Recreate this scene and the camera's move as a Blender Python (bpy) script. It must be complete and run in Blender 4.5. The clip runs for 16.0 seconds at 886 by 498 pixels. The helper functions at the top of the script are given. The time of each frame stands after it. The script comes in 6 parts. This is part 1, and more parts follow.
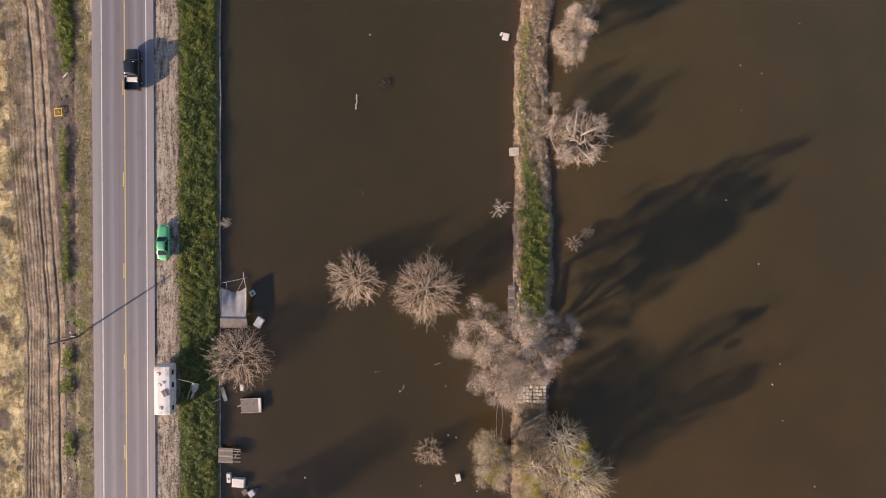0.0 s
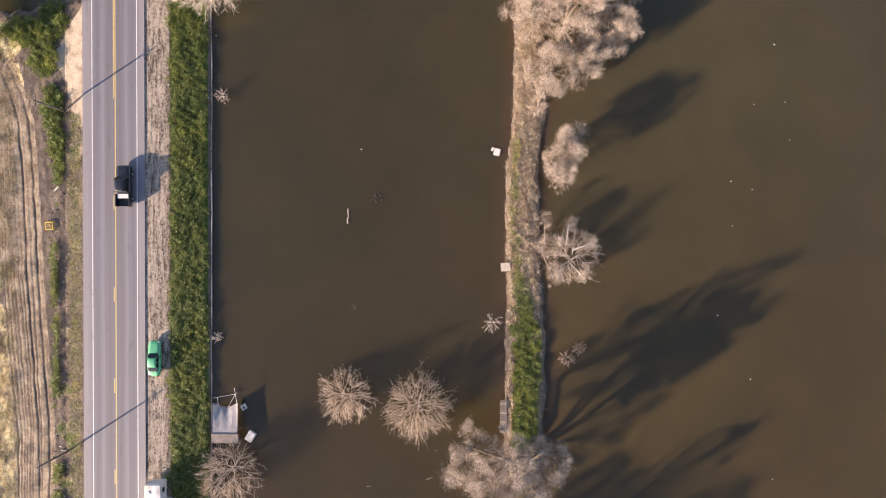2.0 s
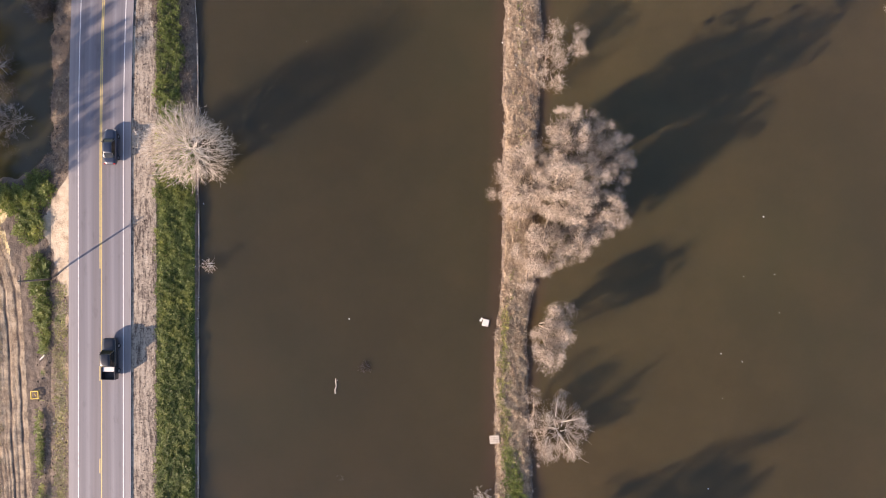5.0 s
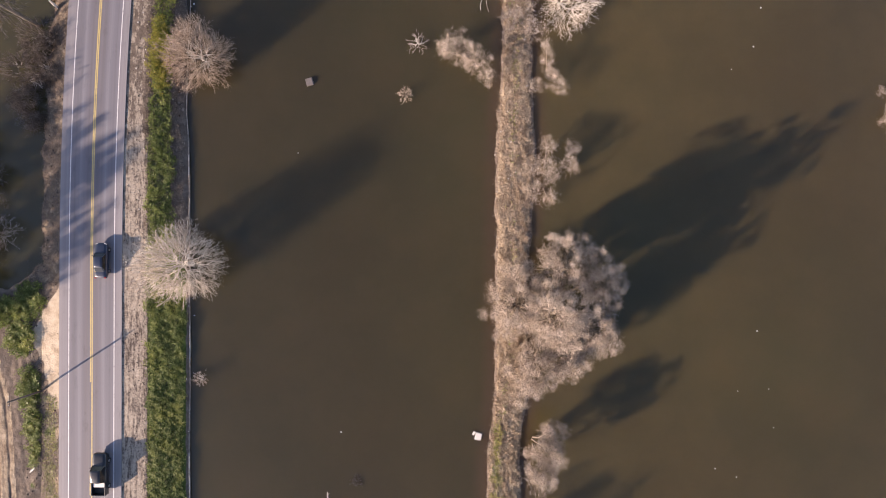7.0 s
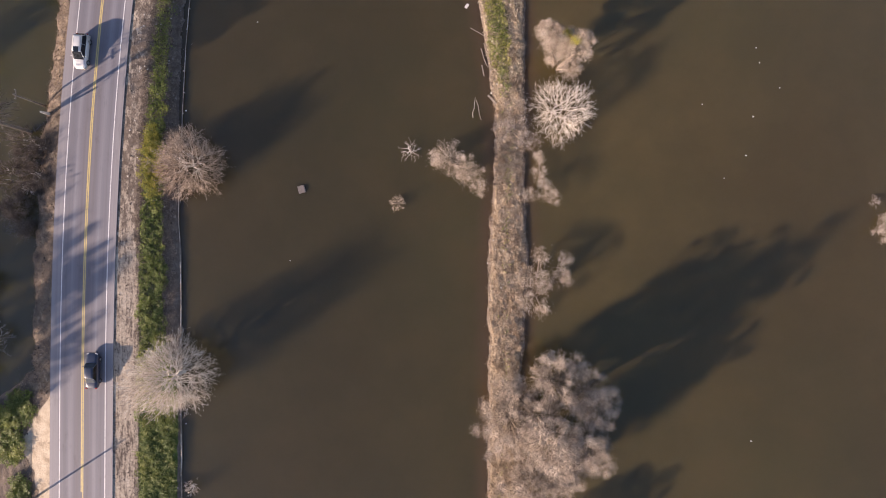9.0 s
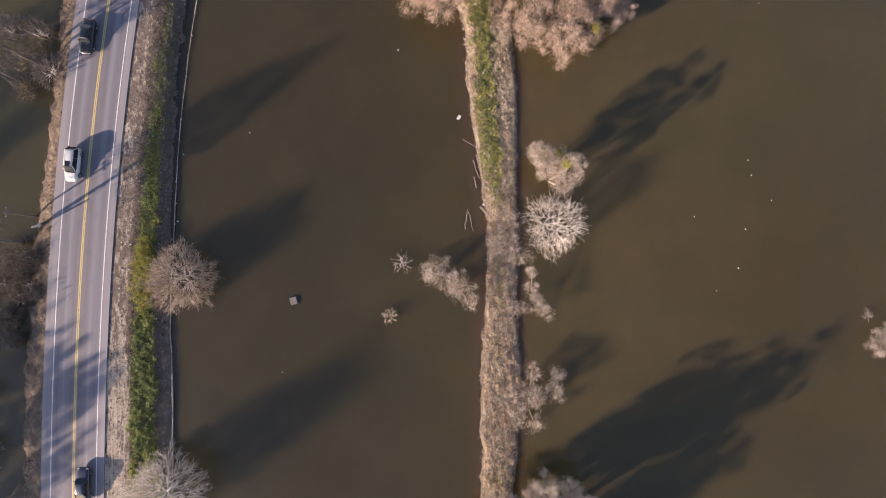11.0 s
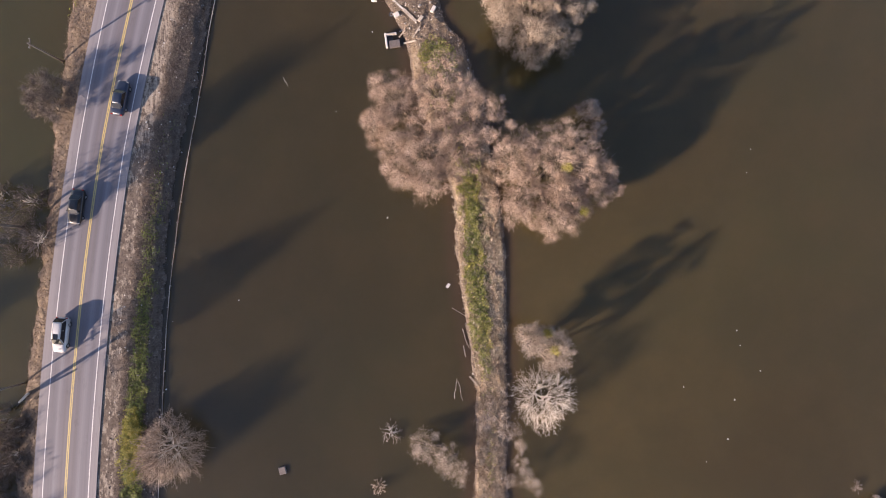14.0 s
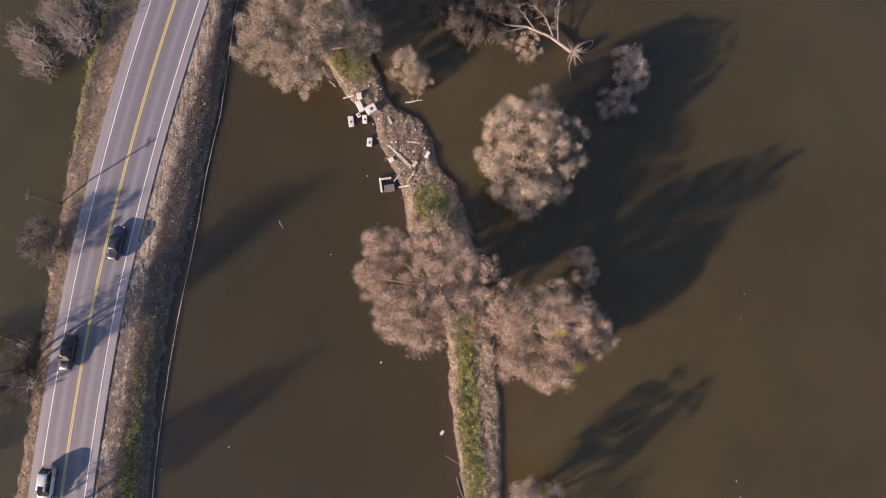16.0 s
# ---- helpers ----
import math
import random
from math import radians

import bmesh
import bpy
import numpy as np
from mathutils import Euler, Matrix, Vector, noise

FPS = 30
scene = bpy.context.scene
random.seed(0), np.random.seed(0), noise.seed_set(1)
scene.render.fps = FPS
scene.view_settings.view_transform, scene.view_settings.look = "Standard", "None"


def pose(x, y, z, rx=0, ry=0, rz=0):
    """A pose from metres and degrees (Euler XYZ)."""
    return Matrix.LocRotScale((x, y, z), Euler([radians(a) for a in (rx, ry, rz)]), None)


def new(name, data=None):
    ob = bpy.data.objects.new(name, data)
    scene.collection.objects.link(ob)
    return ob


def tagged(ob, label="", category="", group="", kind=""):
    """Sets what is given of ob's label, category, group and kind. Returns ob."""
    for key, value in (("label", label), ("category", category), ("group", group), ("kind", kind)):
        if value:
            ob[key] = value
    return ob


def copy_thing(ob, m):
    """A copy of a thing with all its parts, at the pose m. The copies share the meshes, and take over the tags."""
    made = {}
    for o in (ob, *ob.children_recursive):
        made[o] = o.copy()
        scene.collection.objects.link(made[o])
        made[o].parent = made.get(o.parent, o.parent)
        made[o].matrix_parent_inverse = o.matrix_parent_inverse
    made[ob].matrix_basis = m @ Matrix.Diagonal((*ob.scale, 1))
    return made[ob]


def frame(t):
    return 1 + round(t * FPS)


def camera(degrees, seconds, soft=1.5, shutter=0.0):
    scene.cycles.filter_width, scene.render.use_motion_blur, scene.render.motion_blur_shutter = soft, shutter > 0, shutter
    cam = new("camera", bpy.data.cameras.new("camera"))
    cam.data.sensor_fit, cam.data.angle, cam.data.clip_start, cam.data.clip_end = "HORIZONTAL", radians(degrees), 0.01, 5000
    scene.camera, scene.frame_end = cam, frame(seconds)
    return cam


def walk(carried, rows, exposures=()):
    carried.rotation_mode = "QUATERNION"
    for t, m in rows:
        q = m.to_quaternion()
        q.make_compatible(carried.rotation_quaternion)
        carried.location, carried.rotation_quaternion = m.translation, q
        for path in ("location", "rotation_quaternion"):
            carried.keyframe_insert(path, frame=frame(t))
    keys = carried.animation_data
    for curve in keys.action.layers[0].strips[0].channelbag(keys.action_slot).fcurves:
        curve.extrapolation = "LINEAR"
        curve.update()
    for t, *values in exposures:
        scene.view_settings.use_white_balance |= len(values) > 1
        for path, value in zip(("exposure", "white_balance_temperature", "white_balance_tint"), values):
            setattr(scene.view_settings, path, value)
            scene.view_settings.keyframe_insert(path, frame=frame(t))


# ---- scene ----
# camera: a drone at about 72 m over the water, looking down and flying north
cam = camera(80.0, 16.0, soft=1.0)
PATH = [
    (0, 1.131, -2.221, 72.450, -0.791, 1.691, 0.176),
    (0.5, 1.331, 1.581, 72.411, -0.692, 1.626, 0.130),
    (1, 1.543, 5.383, 72.355, -0.599, 1.576, 0.094),
    (1.5, 1.766, 9.183, 72.285, -0.512, 1.537, 0.066),
    (2, 1.998, 12.978, 72.205, -0.428, 1.509, 0.044),
    (2.5, 2.238, 16.768, 72.116, -0.348, 1.490, 0.026),
    (3, 2.484, 20.549, 72.022, -0.270, 1.477, 0.012),
    (3.5, 2.735, 24.322, 71.926, -0.193, 1.469, -0.000),
    (4, 2.990, 28.085, 71.829, -0.117, 1.465, -0.011),
    (4.5, 3.248, 31.836, 71.734, -0.040, 1.464, -0.021),
    (5, 3.508, 35.577, 71.642, 0.037, 1.463, -0.032),
    (5.5, 3.768, 39.305, 71.556, 0.115, 1.463, -0.043),
    (6, 4.029, 43.021, 71.477, 0.195, 1.462, -0.056),
    (6.5, 4.289, 46.726, 71.406, 0.277, 1.459, -0.071),
    (7, 4.548, 50.420, 71.345, 0.361, 1.455, -0.088),
    (7.5, 4.804, 54.103, 71.294, 0.448, 1.448, -0.107),
    (8, 5.059, 57.777, 71.255, 0.536, 1.437, -0.129),
    (8.5, 5.310, 61.443, 71.229, 0.627, 1.423, -0.153),
    (8.75, 5.435, 63.273, 71.220, 0.673, 1.415, -0.165),
    (9, 5.524, 64.589, 71.216, 0.707, 1.409, -0.174),
    (9.5, 5.770, 68.243, 71.213, 0.801, 1.389, -0.201),
    (10, 6.012, 71.894, 71.224, 0.897, 1.365, -0.229),
    (10.5, 6.250, 75.545, 71.248, 0.994, 1.339, -0.257),
    (11, 6.485, 79.196, 71.284, 1.092, 1.310, -0.285),
    (11.5, 6.716, 82.852, 71.333, 1.190, 1.279, -0.311),
    (12, 6.943, 86.515, 71.394, 1.287, 1.246, -0.335),
    (12.5, 7.167, 90.189, 71.467, 1.382, 1.213, -0.356),
    (13, 7.389, 93.877, 71.549, 1.475, 1.180, -0.372),
    (13.5, 7.608, 97.582, 71.641, 1.565, 1.148, -0.382),
    (14, 7.825, 101.309, 71.741, 1.651, 1.119, -0.385),
    (14.5, 8.040, 105.063, 71.848, 1.731, 1.093, -0.378),
    (15, 8.255, 108.847, 71.959, 1.804, 1.073, -0.360),
    (15.25, 8.362, 110.752, 72.018, 1.868, 1.066, -0.348),
    (15.5, 8.470, 112.666, 72.113, 2.377, 1.060, -0.343),
    (15.75, 8.577, 114.591, 72.255, 3.469, 1.056, -0.351),
    (16, 8.685, 116.526, 72.444, 5.141, 1.055, -0.370),
]
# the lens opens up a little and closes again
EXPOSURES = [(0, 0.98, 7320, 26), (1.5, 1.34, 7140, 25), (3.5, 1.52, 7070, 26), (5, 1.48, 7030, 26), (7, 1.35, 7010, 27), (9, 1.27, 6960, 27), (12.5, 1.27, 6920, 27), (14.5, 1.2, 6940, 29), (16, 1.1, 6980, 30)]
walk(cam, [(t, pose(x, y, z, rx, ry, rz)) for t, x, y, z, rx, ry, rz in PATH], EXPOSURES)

# ---- light: low winter sun from the south-west, clear sky ----
SUN_ELEV, SHADOW_DIR = 17.0, Vector((0.842, 0.540))
world = bpy.data.worlds.new("sky")
scene.world = world
world.use_nodes = True
wn = world.node_tree
sky = wn.nodes.new("ShaderNodeTexSky")
sky.sky_type, sky.sun_disc = "NISHITA", False
sky.sun_elevation = radians(SUN_ELEV)
sky.air_density, sky.dust_density, sky.ozone_density = 1.0, 1.0, 2.2
sky.sun_rotation = math.atan2(-SHADOW_DIR.x, -SHADOW_DIR.y)
wn.links.new(sky.outputs[0], wn.nodes["Background"].inputs[0])
wn.nodes["Background"].inputs[1].default_value = 0.110
sun = new("sun", bpy.data.lights.new("sun", "SUN"))
sun.data.energy, sun.data.angle, sun.data.color = 5.0, radians(0.6), (1.0, 0.865, 0.69)
away = Vector((SHADOW_DIR.x, SHADOW_DIR.y, -math.tan(radians(SUN_ELEV)) * SHADOW_DIR.length))
sun.matrix_world = Matrix.Translation((-60, -40, 60)) @ away.to_track_quat("-Z", "Y").to_matrix().to_4x4()


# ---- materials ----
def material(name, rough=0.8, metal=0.0, spec=0.4):
    m = bpy.data.materials.new(name)
    m.use_nodes = True
    b = m.node_tree.nodes["Principled BSDF"]
    b.inputs["Roughness"].default_value = rough
    b.inputs["Metallic"].default_value = metal
    b.inputs["Specular IOR Level"].default_value = spec
    return m, m.node_tree, b


def node(nt, kind, **values):
    n = nt.nodes.new("ShaderNode" + kind)
    for key, value in values.items():
        n.inputs[key].default_value = value
    return n


def ramp(nt, source, stops):
    r = nt.nodes.new("ShaderNodeValToRGB")
    while len(r.color_ramp.elements) < len(stops):
        r.color_ramp.elements.new(0.5)
    for e, (at, c) in zip(r.color_ramp.elements, stops):
        e.position, e.color = at, (*c, 1)
    nt.links.new(source, r.inputs[0])
    return r.outputs[0]


def fac(nt, source, lo, hi):
    """0 below lo, 1 above hi."""
    r = nt.nodes.new("ShaderNodeMapRange")
    r.inputs[1].default_value, r.inputs[2].default_value = lo, hi
    nt.links.new(source, r.inputs[0])
    return r.outputs[0]


def mix(nt, f, a, b, mode="MIX"):
    m = nt.nodes.new("ShaderNodeMix")
    m.data_type, m.blend_type = "RGBA", mode
    for socket, value in ((m.inputs[0], f), (m.inputs[6], a), (m.inputs[7], b)):
        if isinstance(value, bpy.types.NodeSocket):
            nt.links.new(value, socket)
        elif isinstance(value, tuple):
            socket.default_value = (*value, 1)
        else:
            socket.default_value = value
    return m.outputs[2]


def sums(nt, a, b, op="ADD"):
    m = nt.nodes.new("ShaderNodeMath")
    m.operation = op
    for socket, value in ((m.inputs[0], a), (m.inputs[1], b)):
        if isinstance(value, bpy.types.NodeSocket):
            nt.links.new(value, socket)
        else:
            socket.default_value = value
    return m.outputs[0]


def where(nt, scale=(1, 1, 1), source="Object"):
    tc = nt.nodes.new("ShaderNodeTexCoord")
    mp = nt.nodes.new("ShaderNodeMapping")
    mp.inputs["Scale"].default_value = scale
    nt.links.new(tc.outputs[source], mp.inputs[0])
    return mp.outputs[0]


def grain(nt, at, scale, detail=4.0, rough=0.6):
    n = node(nt, "TexNoise", Scale=scale, Detail=detail, Roughness=rough)
    nt.links.new(at, n.inputs["Vector"])
    return n.outputs["Fac"]


def bump(nt, b, height, strength, distance):
    n = node(nt, "Bump", Strength=strength, Distance=distance)
    nt.links.new(height, n.inputs["Height"])
    nt.links.new(n.outputs[0], b.inputs["Normal"])


def plain(name, colour, rough=0.7, metal=0.0, scale=6.0, vary=0.25, stain=None, relief=0.0):
    """A painted, plastic, wooden or metal surface with uneven tone and stains."""
    m, nt, b = material(name, rough, metal)
    at = where(nt)
    dark = tuple(c * (1 - vary) for c in colour)
    light = tuple(min(1, c * (1 + vary * 0.6)) for c in colour)
    c = ramp(nt, grain(nt, at, scale, 6), [(0.3, dark), (0.7, light)])
    if stain:
        c = mix(nt, fac(nt, grain(nt, at, scale * 0.35, 5, 0.7), 0.52, 0.68), c, stain)
    nt.links.new(c, b.inputs["Base Color"])
    if relief:
        bump(nt, b, grain(nt, at, scale * 4, 4), 0.5, relief)
    return m


def island(name, stops, rough=0.8, spread=0.25):
    """Twigs, leaves and straws: every piece a little different, every plant too."""
    m, nt, b = material(name, rough, 0, 0.2)
    geo, info = nt.nodes.new("ShaderNodeNewGeometry"), nt.nodes.new("ShaderNodeObjectInfo")
    c = ramp(nt, geo.outputs["Random Per Island"], stops)
    at = where(nt)
    c = mix(nt, fac(nt, grain(nt, at, 0.55, 3), 0.42, 0.62), c, mix(nt, 1.0, c, (0.74, 0.70, 0.66), "MULTIPLY"))
    hsv = node(nt, "HueSaturation")
    nt.links.new(sums(nt, sums(nt, info.outputs["Random"], spread, "MULTIPLY"), 1 - spread / 2), hsv.inputs["Value"])
    nt.links.new(c, hsv.inputs["Color"])
    nt.links.new(hsv.outputs[0], b.inputs["Base Color"])
    return m


def water_material():
    m, nt, b = material("murky_water", 0.10, 0, 0.8)
    at = where(nt)
    slow = grain(nt, at, 0.022, 3, 0.55)
    c = ramp(nt, slow, [(0.30, (0.053, 0.0385, 0.020)), (0.5, (0.050, 0.040, 0.021)), (0.72, (0.056, 0.048, 0.0228))])
    c = mix(nt, fac(nt, grain(nt, at, 0.09, 5, 0.65), 0.42, 0.75), c, (0.063, 0.0465, 0.0238))
    shallow = nt.nodes.new("ShaderNodeAttribute")
    shallow.attribute_name = "shallow"
    pond = nt.nodes.new("ShaderNodeAttribute")
    pond.attribute_name = "pond"
    c = mix(nt, pond.outputs["Fac"], mix(nt, 1.0, c, (0.82, 0.84, 0.76), "MULTIPLY"), mix(nt, 1.0, c, (1.42, 1.44, 1.12), "MULTIPLY"))
    west = nt.nodes.new("ShaderNodeAttribute")
    west.attribute_name = "west"
    c = mix(nt, west.outputs["Fac"], c, mix(nt, 1.0, c, (1.12, 1.20, 0.96), "MULTIPLY"))
    south = nt.nodes.new("ShaderNodeAttribute")
    south.attribute_name = "south"
    c = mix(nt, south.outputs["Fac"], c, mix(nt, 1.0, c, (1.06, 0.92, 0.84), "MULTIPLY"))
    c = mix(nt, fac(nt, sums(nt, shallow.outputs["Fac"], sums(nt, grain(nt, at, 0.5, 4), 0.4, "MULTIPLY")), 0.45, 1.45), c, (0.074, 0.047, 0.0255))
    nt.links.new(c, b.inputs["Base Color"])
    b.inputs["IOR"].default_value = 1.33
    # light spreads in the silty water, which blurs the shadows on it
    b.inputs["Subsurface Weight"].default_value = 1.0
    b.inputs["Subsurface Radius"].default_value = (1.0, 0.8, 0.5)
    b.inputs["Subsurface Scale"].default_value = 4.2
    bump(nt, b, grain(nt, at, 1.6, 3), 0.12, 0.02)
    return m


def asphalt_material():
    m, nt, b = material("worn_asphalt", 0.75, 0, 0.35)
    uv = where(nt, (1, 1, 1), "UV")
    # worn lanes: darker under the wheels, paler between them, dusty shoulders outside the edge lines
    sep = nt.nodes.new("ShaderNodeSeparateXYZ")
    nt.links.new(uv, sep.inputs[0])
    drift = sums(nt, sums(nt, grain(nt, where(nt, (0.3, 0.03, 1), "UV"), 1.0, 3), 0.5, "SUBTRACT"), 0.5, "MULTIPLY")
    side = sums(nt, sums(nt, sums(nt, sep.outputs[0], drift), 0.0, "ABSOLUTE"), 4.5, "DIVIDE")
    c = ramp(nt, side, [(0.0, (0.150, 0.143, 0.156)), (0.17, (0.138, 0.128, 0.140)), (0.28, (0.150, 0.144, 0.160)), (0.37, (0.190, 0.186, 0.206)), (0.45, (0.154, 0.150, 0.168)), (0.56, (0.140, 0.134, 0.150)), (0.68, (0.165, 0.160, 0.178)), (0.74, (0.205, 0.194, 0.204)), (0.94, (0.230, 0.216, 0.222))])
    rough = sums(nt, sums(nt, grain(nt, uv, 7.0, 6, 0.75), 0.36, "MULTIPLY"), 0.82)
    streak = sums(nt, sums(nt, grain(nt, where(nt, (2.4, 0.03, 1), "UV"), 1.0, 4, 0.6), 0.5, "MULTIPLY"), 0.75)
    stain = sums(nt, sums(nt, fac(nt, grain(nt, where(nt, (0.7, 0.25, 1), "UV"), 1.0, 5, 0.7), 0.56, 0.80), -0.30, "MULTIPLY"), 1.0)
    tone = nt.nodes.new("ShaderNodeCombineColor")
    level = sums(nt, sums(nt, rough, streak, "MULTIPLY"), stain, "MULTIPLY")
    for k in range(3):
        nt.links.new(level, tone.inputs[k])
    c = mix(nt, 1.0, c, tone.outputs[0], "MULTIPLY")
    nt.links.new(c, b.inputs["Base Color"])
    bump(nt, b, grain(nt, uv, 40, 3), 0.4, 0.004)
    return m


def paint_material(name, colour):
    m, nt, b = material(name, 0.6)
    at = where(nt)
    c = mix(nt, fac(nt, grain(nt, at, 2.5, 6, 0.75), 0.52, 0.72), colour, (0.22, 0.20, 0.19))
    nt.links.new(c, b.inputs["Base Color"])
    return m


def ground_material():
    """Soil, with weeds, straw, gravel and mud by the cover stored on the sheet."""
    m, nt, b = material("ground", 0.95, 0, 0.15)
    at = where(nt)
    cover = nt.nodes.new("ShaderNodeAttribute")
    cover.attribute_name = "cover"
    sep = nt.nodes.new("ShaderNodeSeparateColor")
    nt.links.new(cover.outputs["Color"], sep.inputs[0])
    soil = ramp(nt, grain(nt, at, 1.3, 6, 0.7), [(0.3, (0.085, 0.066, 0.052)), (0.55, (0.150, 0.120, 0.096)), (0.75, (0.225, 0.184, 0.148))])
    spots = grain(nt, at, 0.8, 6, 0.75)
    edge = sums(nt, sums(nt, grain(nt, at, 0.7, 5, 0.7), 0.5, "SUBTRACT"), 1.1, "MULTIPLY")

    def mask(channel):
        return fac(nt, sums(nt, sep.outputs[channel], edge), 0.42, 0.62)

    spots = sums(nt, sums(nt, spots, 0.55, "MULTIPLY"), sums(nt, grain(nt, at, 3.2, 4, 0.7), 0.45, "MULTIPLY"))
    lanes = grain(nt, where(nt, (1.6, 0.22, 1)), 1.5, 5, 0.7)
    spots = sums(nt, sums(nt, spots, 0.45, "MULTIPLY"), sums(nt, lanes, 0.55, "MULTIPLY"))
    gravel = ramp(nt, spots, [(0.41, (0.085, 0.068, 0.056)), (0.465, (0.195, 0.160, 0.130)), (0.51, (0.320, 0.268, 0.208)), (0.60, (0.425, 0.364, 0.290))])
    matted = sums(nt, sums(nt, grain(nt, at, 0.45, 5, 0.7), 0.55, "MULTIPLY"), sums(nt, grain(nt, where(nt, (2.6, 0.8, 1)), 2.2, 6, 0.8), 0.45, "MULTIPLY"))
    straw = ramp(nt, matted, [(0.38, (0.120, 0.086, 0.062)), (0.46, (0.222, 0.170, 0.118)), (0.53, (0.330, 0.266, 0.188)), (0.64, (0.450, 0.365, 0.275))])
    weeds = ramp(nt, grain(nt, at, 2.0, 6, 0.7), [(0.3, (0.045, 0.065, 0.018)), (0.6, (0.095, 0.125, 0.034)), (0.8, (0.160, 0.180, 0.060))])
    sand = ramp(nt, grain(nt, at, 1.1, 6, 0.75), [(0.34, (0.190, 0.134, 0.066)), (0.45, (0.460, 0.360, 0.190)), (0.57, (0.640, 0.530, 0.310)), (0.75, (0.700, 0.610, 0.430))])
    blotch = sums(nt, sums(nt, grain(nt, where(nt, (1, 0.55, 1)), 1.5, 6, 0.7), 0.5, "SUBTRACT"), 2.4, "MULTIPLY")
    c = mix(nt, fac(nt, sums(nt, sep.outputs[2], blotch), 0.44, 0.60), soil, gravel)
    c = mix(nt, fac(nt, sums(nt, cover.outputs["Alpha"], edge), 0.42, 0.62), c, sand)
    c = mix(nt, mask(1), c, straw)
    c = mix(nt, mask(0), c, weeds)
    spur = nt.nodes.new("ShaderNodeAttribute")
    spur.attribute_name = "spur"
    dirt = ramp(nt, grain(nt, at, 0.9, 6, 0.65), [(0.32, (0.255, 0.205, 0.150)), (0.5, (0.380, 0.318, 0.240)), (0.7, (0.450, 0.385, 0.300))])
    c = mix(nt, fac(nt, sums(nt, spur.outputs["Fac"], sums(nt, edge, 0.5, "MULTIPLY")), 0.35, 0.60), c, dirt)
    rut = nt.nodes.new("ShaderNodeAttribute")
    rut.attribute_name = "rut"
    c = mix(nt, sums(nt, rut.outputs["Fac"], 0.85, "MULTIPLY"), c, (0.092, 0.066, 0.050))
    nt.links.new(c, b.inputs["Base Color"])
    bump(nt, b, grain(nt, at, 2.2, 6, 0.75), 0.7, 0.16)
    return m


def leaf_material(name, stops):
    m, nt, b = material(name, 0.55, 0, 0.3)
    geo = nt.nodes.new("ShaderNodeNewGeometry")
    c = ramp(nt, geo.outputs["Random Per Island"], stops)
    c = mix(nt, fac(nt, grain(nt, where(nt), 0.8, 5, 0.7), 0.42, 0.60), c, mix(nt, 1.0, c, (0.46, 0.56, 0.50), "MULTIPLY"))
    c = mix(nt, fac(nt, grain(nt, where(nt), 0.27, 4, 0.65), 0.46, 0.64), c, mix(nt, 1.0, c, (1.30, 1.16, 0.95), "MULTIPLY"))
    nt.links.new(c, b.inputs["Base Color"])
    thin, both = nt.nodes.new("ShaderNodeBsdfTranslucent"), nt.nodes.new("ShaderNodeMixShader")
    nt.links.new(mix(nt, 1.0, c, (1.1, 1.15, 0.7), "MULTIPLY"), thin.inputs["Color"])
    both.inputs[0].default_value = 0.5
    nt.links.new(b.outputs[0], both.inputs[1])
    nt.links.new(thin.outputs[0], both.inputs[2])
    nt.links.new(both.outputs[0], nt.nodes["Material Output"].inputs["Surface"])
    return m


WATER, ASPHALT, GROUND = water_material(), asphalt_material(), ground_material()
WHITE_LINE = paint_material("white_road_paint", (0.62, 0.61, 0.60))
YELLOW_LINE = paint_material("yellow_road_paint", (0.50, 0.39, 0.15))
BARK = plain("grey_bark", (0.20, 0.16, 0.125), 0.9, 0, 4, 0.4, relief=0.01)
# the fallen tree's bark, darkened in place of the shadow it lies in
DRIFT_BARK = plain("shade_grey_driftwood", (0.27, 0.23, 0.195), 0.9, 0, 5, 0.45, (0.12, 0.10, 0.085), 0.012)
TAN_BARK = plain("tan_bark", (0.494, 0.408, 0.318), 0.9, 0, 4, 0.3, relief=0.01)
PALE_BARK = plain("pale_bark", (0.62, 0.57, 0.50), 0.9, 0, 4, 0.3, relief=0.01)
TAN_TWIG = island("tan_twigs", [(0.0, (0.400, 0.312, 0.235)), (0.5, (0.560, 0.455, 0.355)), (1.0, (0.690, 0.590, 0.480))])
DARK_TWIG = island("dark_twigs", [(0.0, (0.060, 0.045, 0.036)), (0.6, (0.130, 0.105, 0.088)), (1.0, (0.260, 0.225, 0.195))])
PINK_TWIG = island("pinkish_twigs", [(0.0, (0.315, 0.258, 0.210)), (0.5, (0.458, 0.386, 0.320)), (1.0, (0.590, 0.515, 0.440))])
PALE_TWIG = island("pale_twigs", [(0.0, (0.500, 0.435, 0.360)), (0.5, (0.680, 0.615, 0.530)), (1.0, (0.780, 0.725, 0.640))])
SAND_TWIG = island("sandy_twigs", [(0.0, (0.310, 0.245, 0.180)), (0.5, (0.445, 0.365, 0.280)), (1.0, (0.570, 0.485, 0.385))])
RED_TWIG = island("russet_twigs", [(0.0, (0.255, 0.195, 0.150)), (0.5, (0.395, 0.318, 0.252)), (1.0, (0.500, 0.420, 0.345))])
RUSSET_TWIG = island("russet_tan_twigs", [(0.0, (0.315, 0.228, 0.175)), (0.5, (0.435, 0.332, 0.262)), (1.0, (0.545, 0.435, 0.350))])
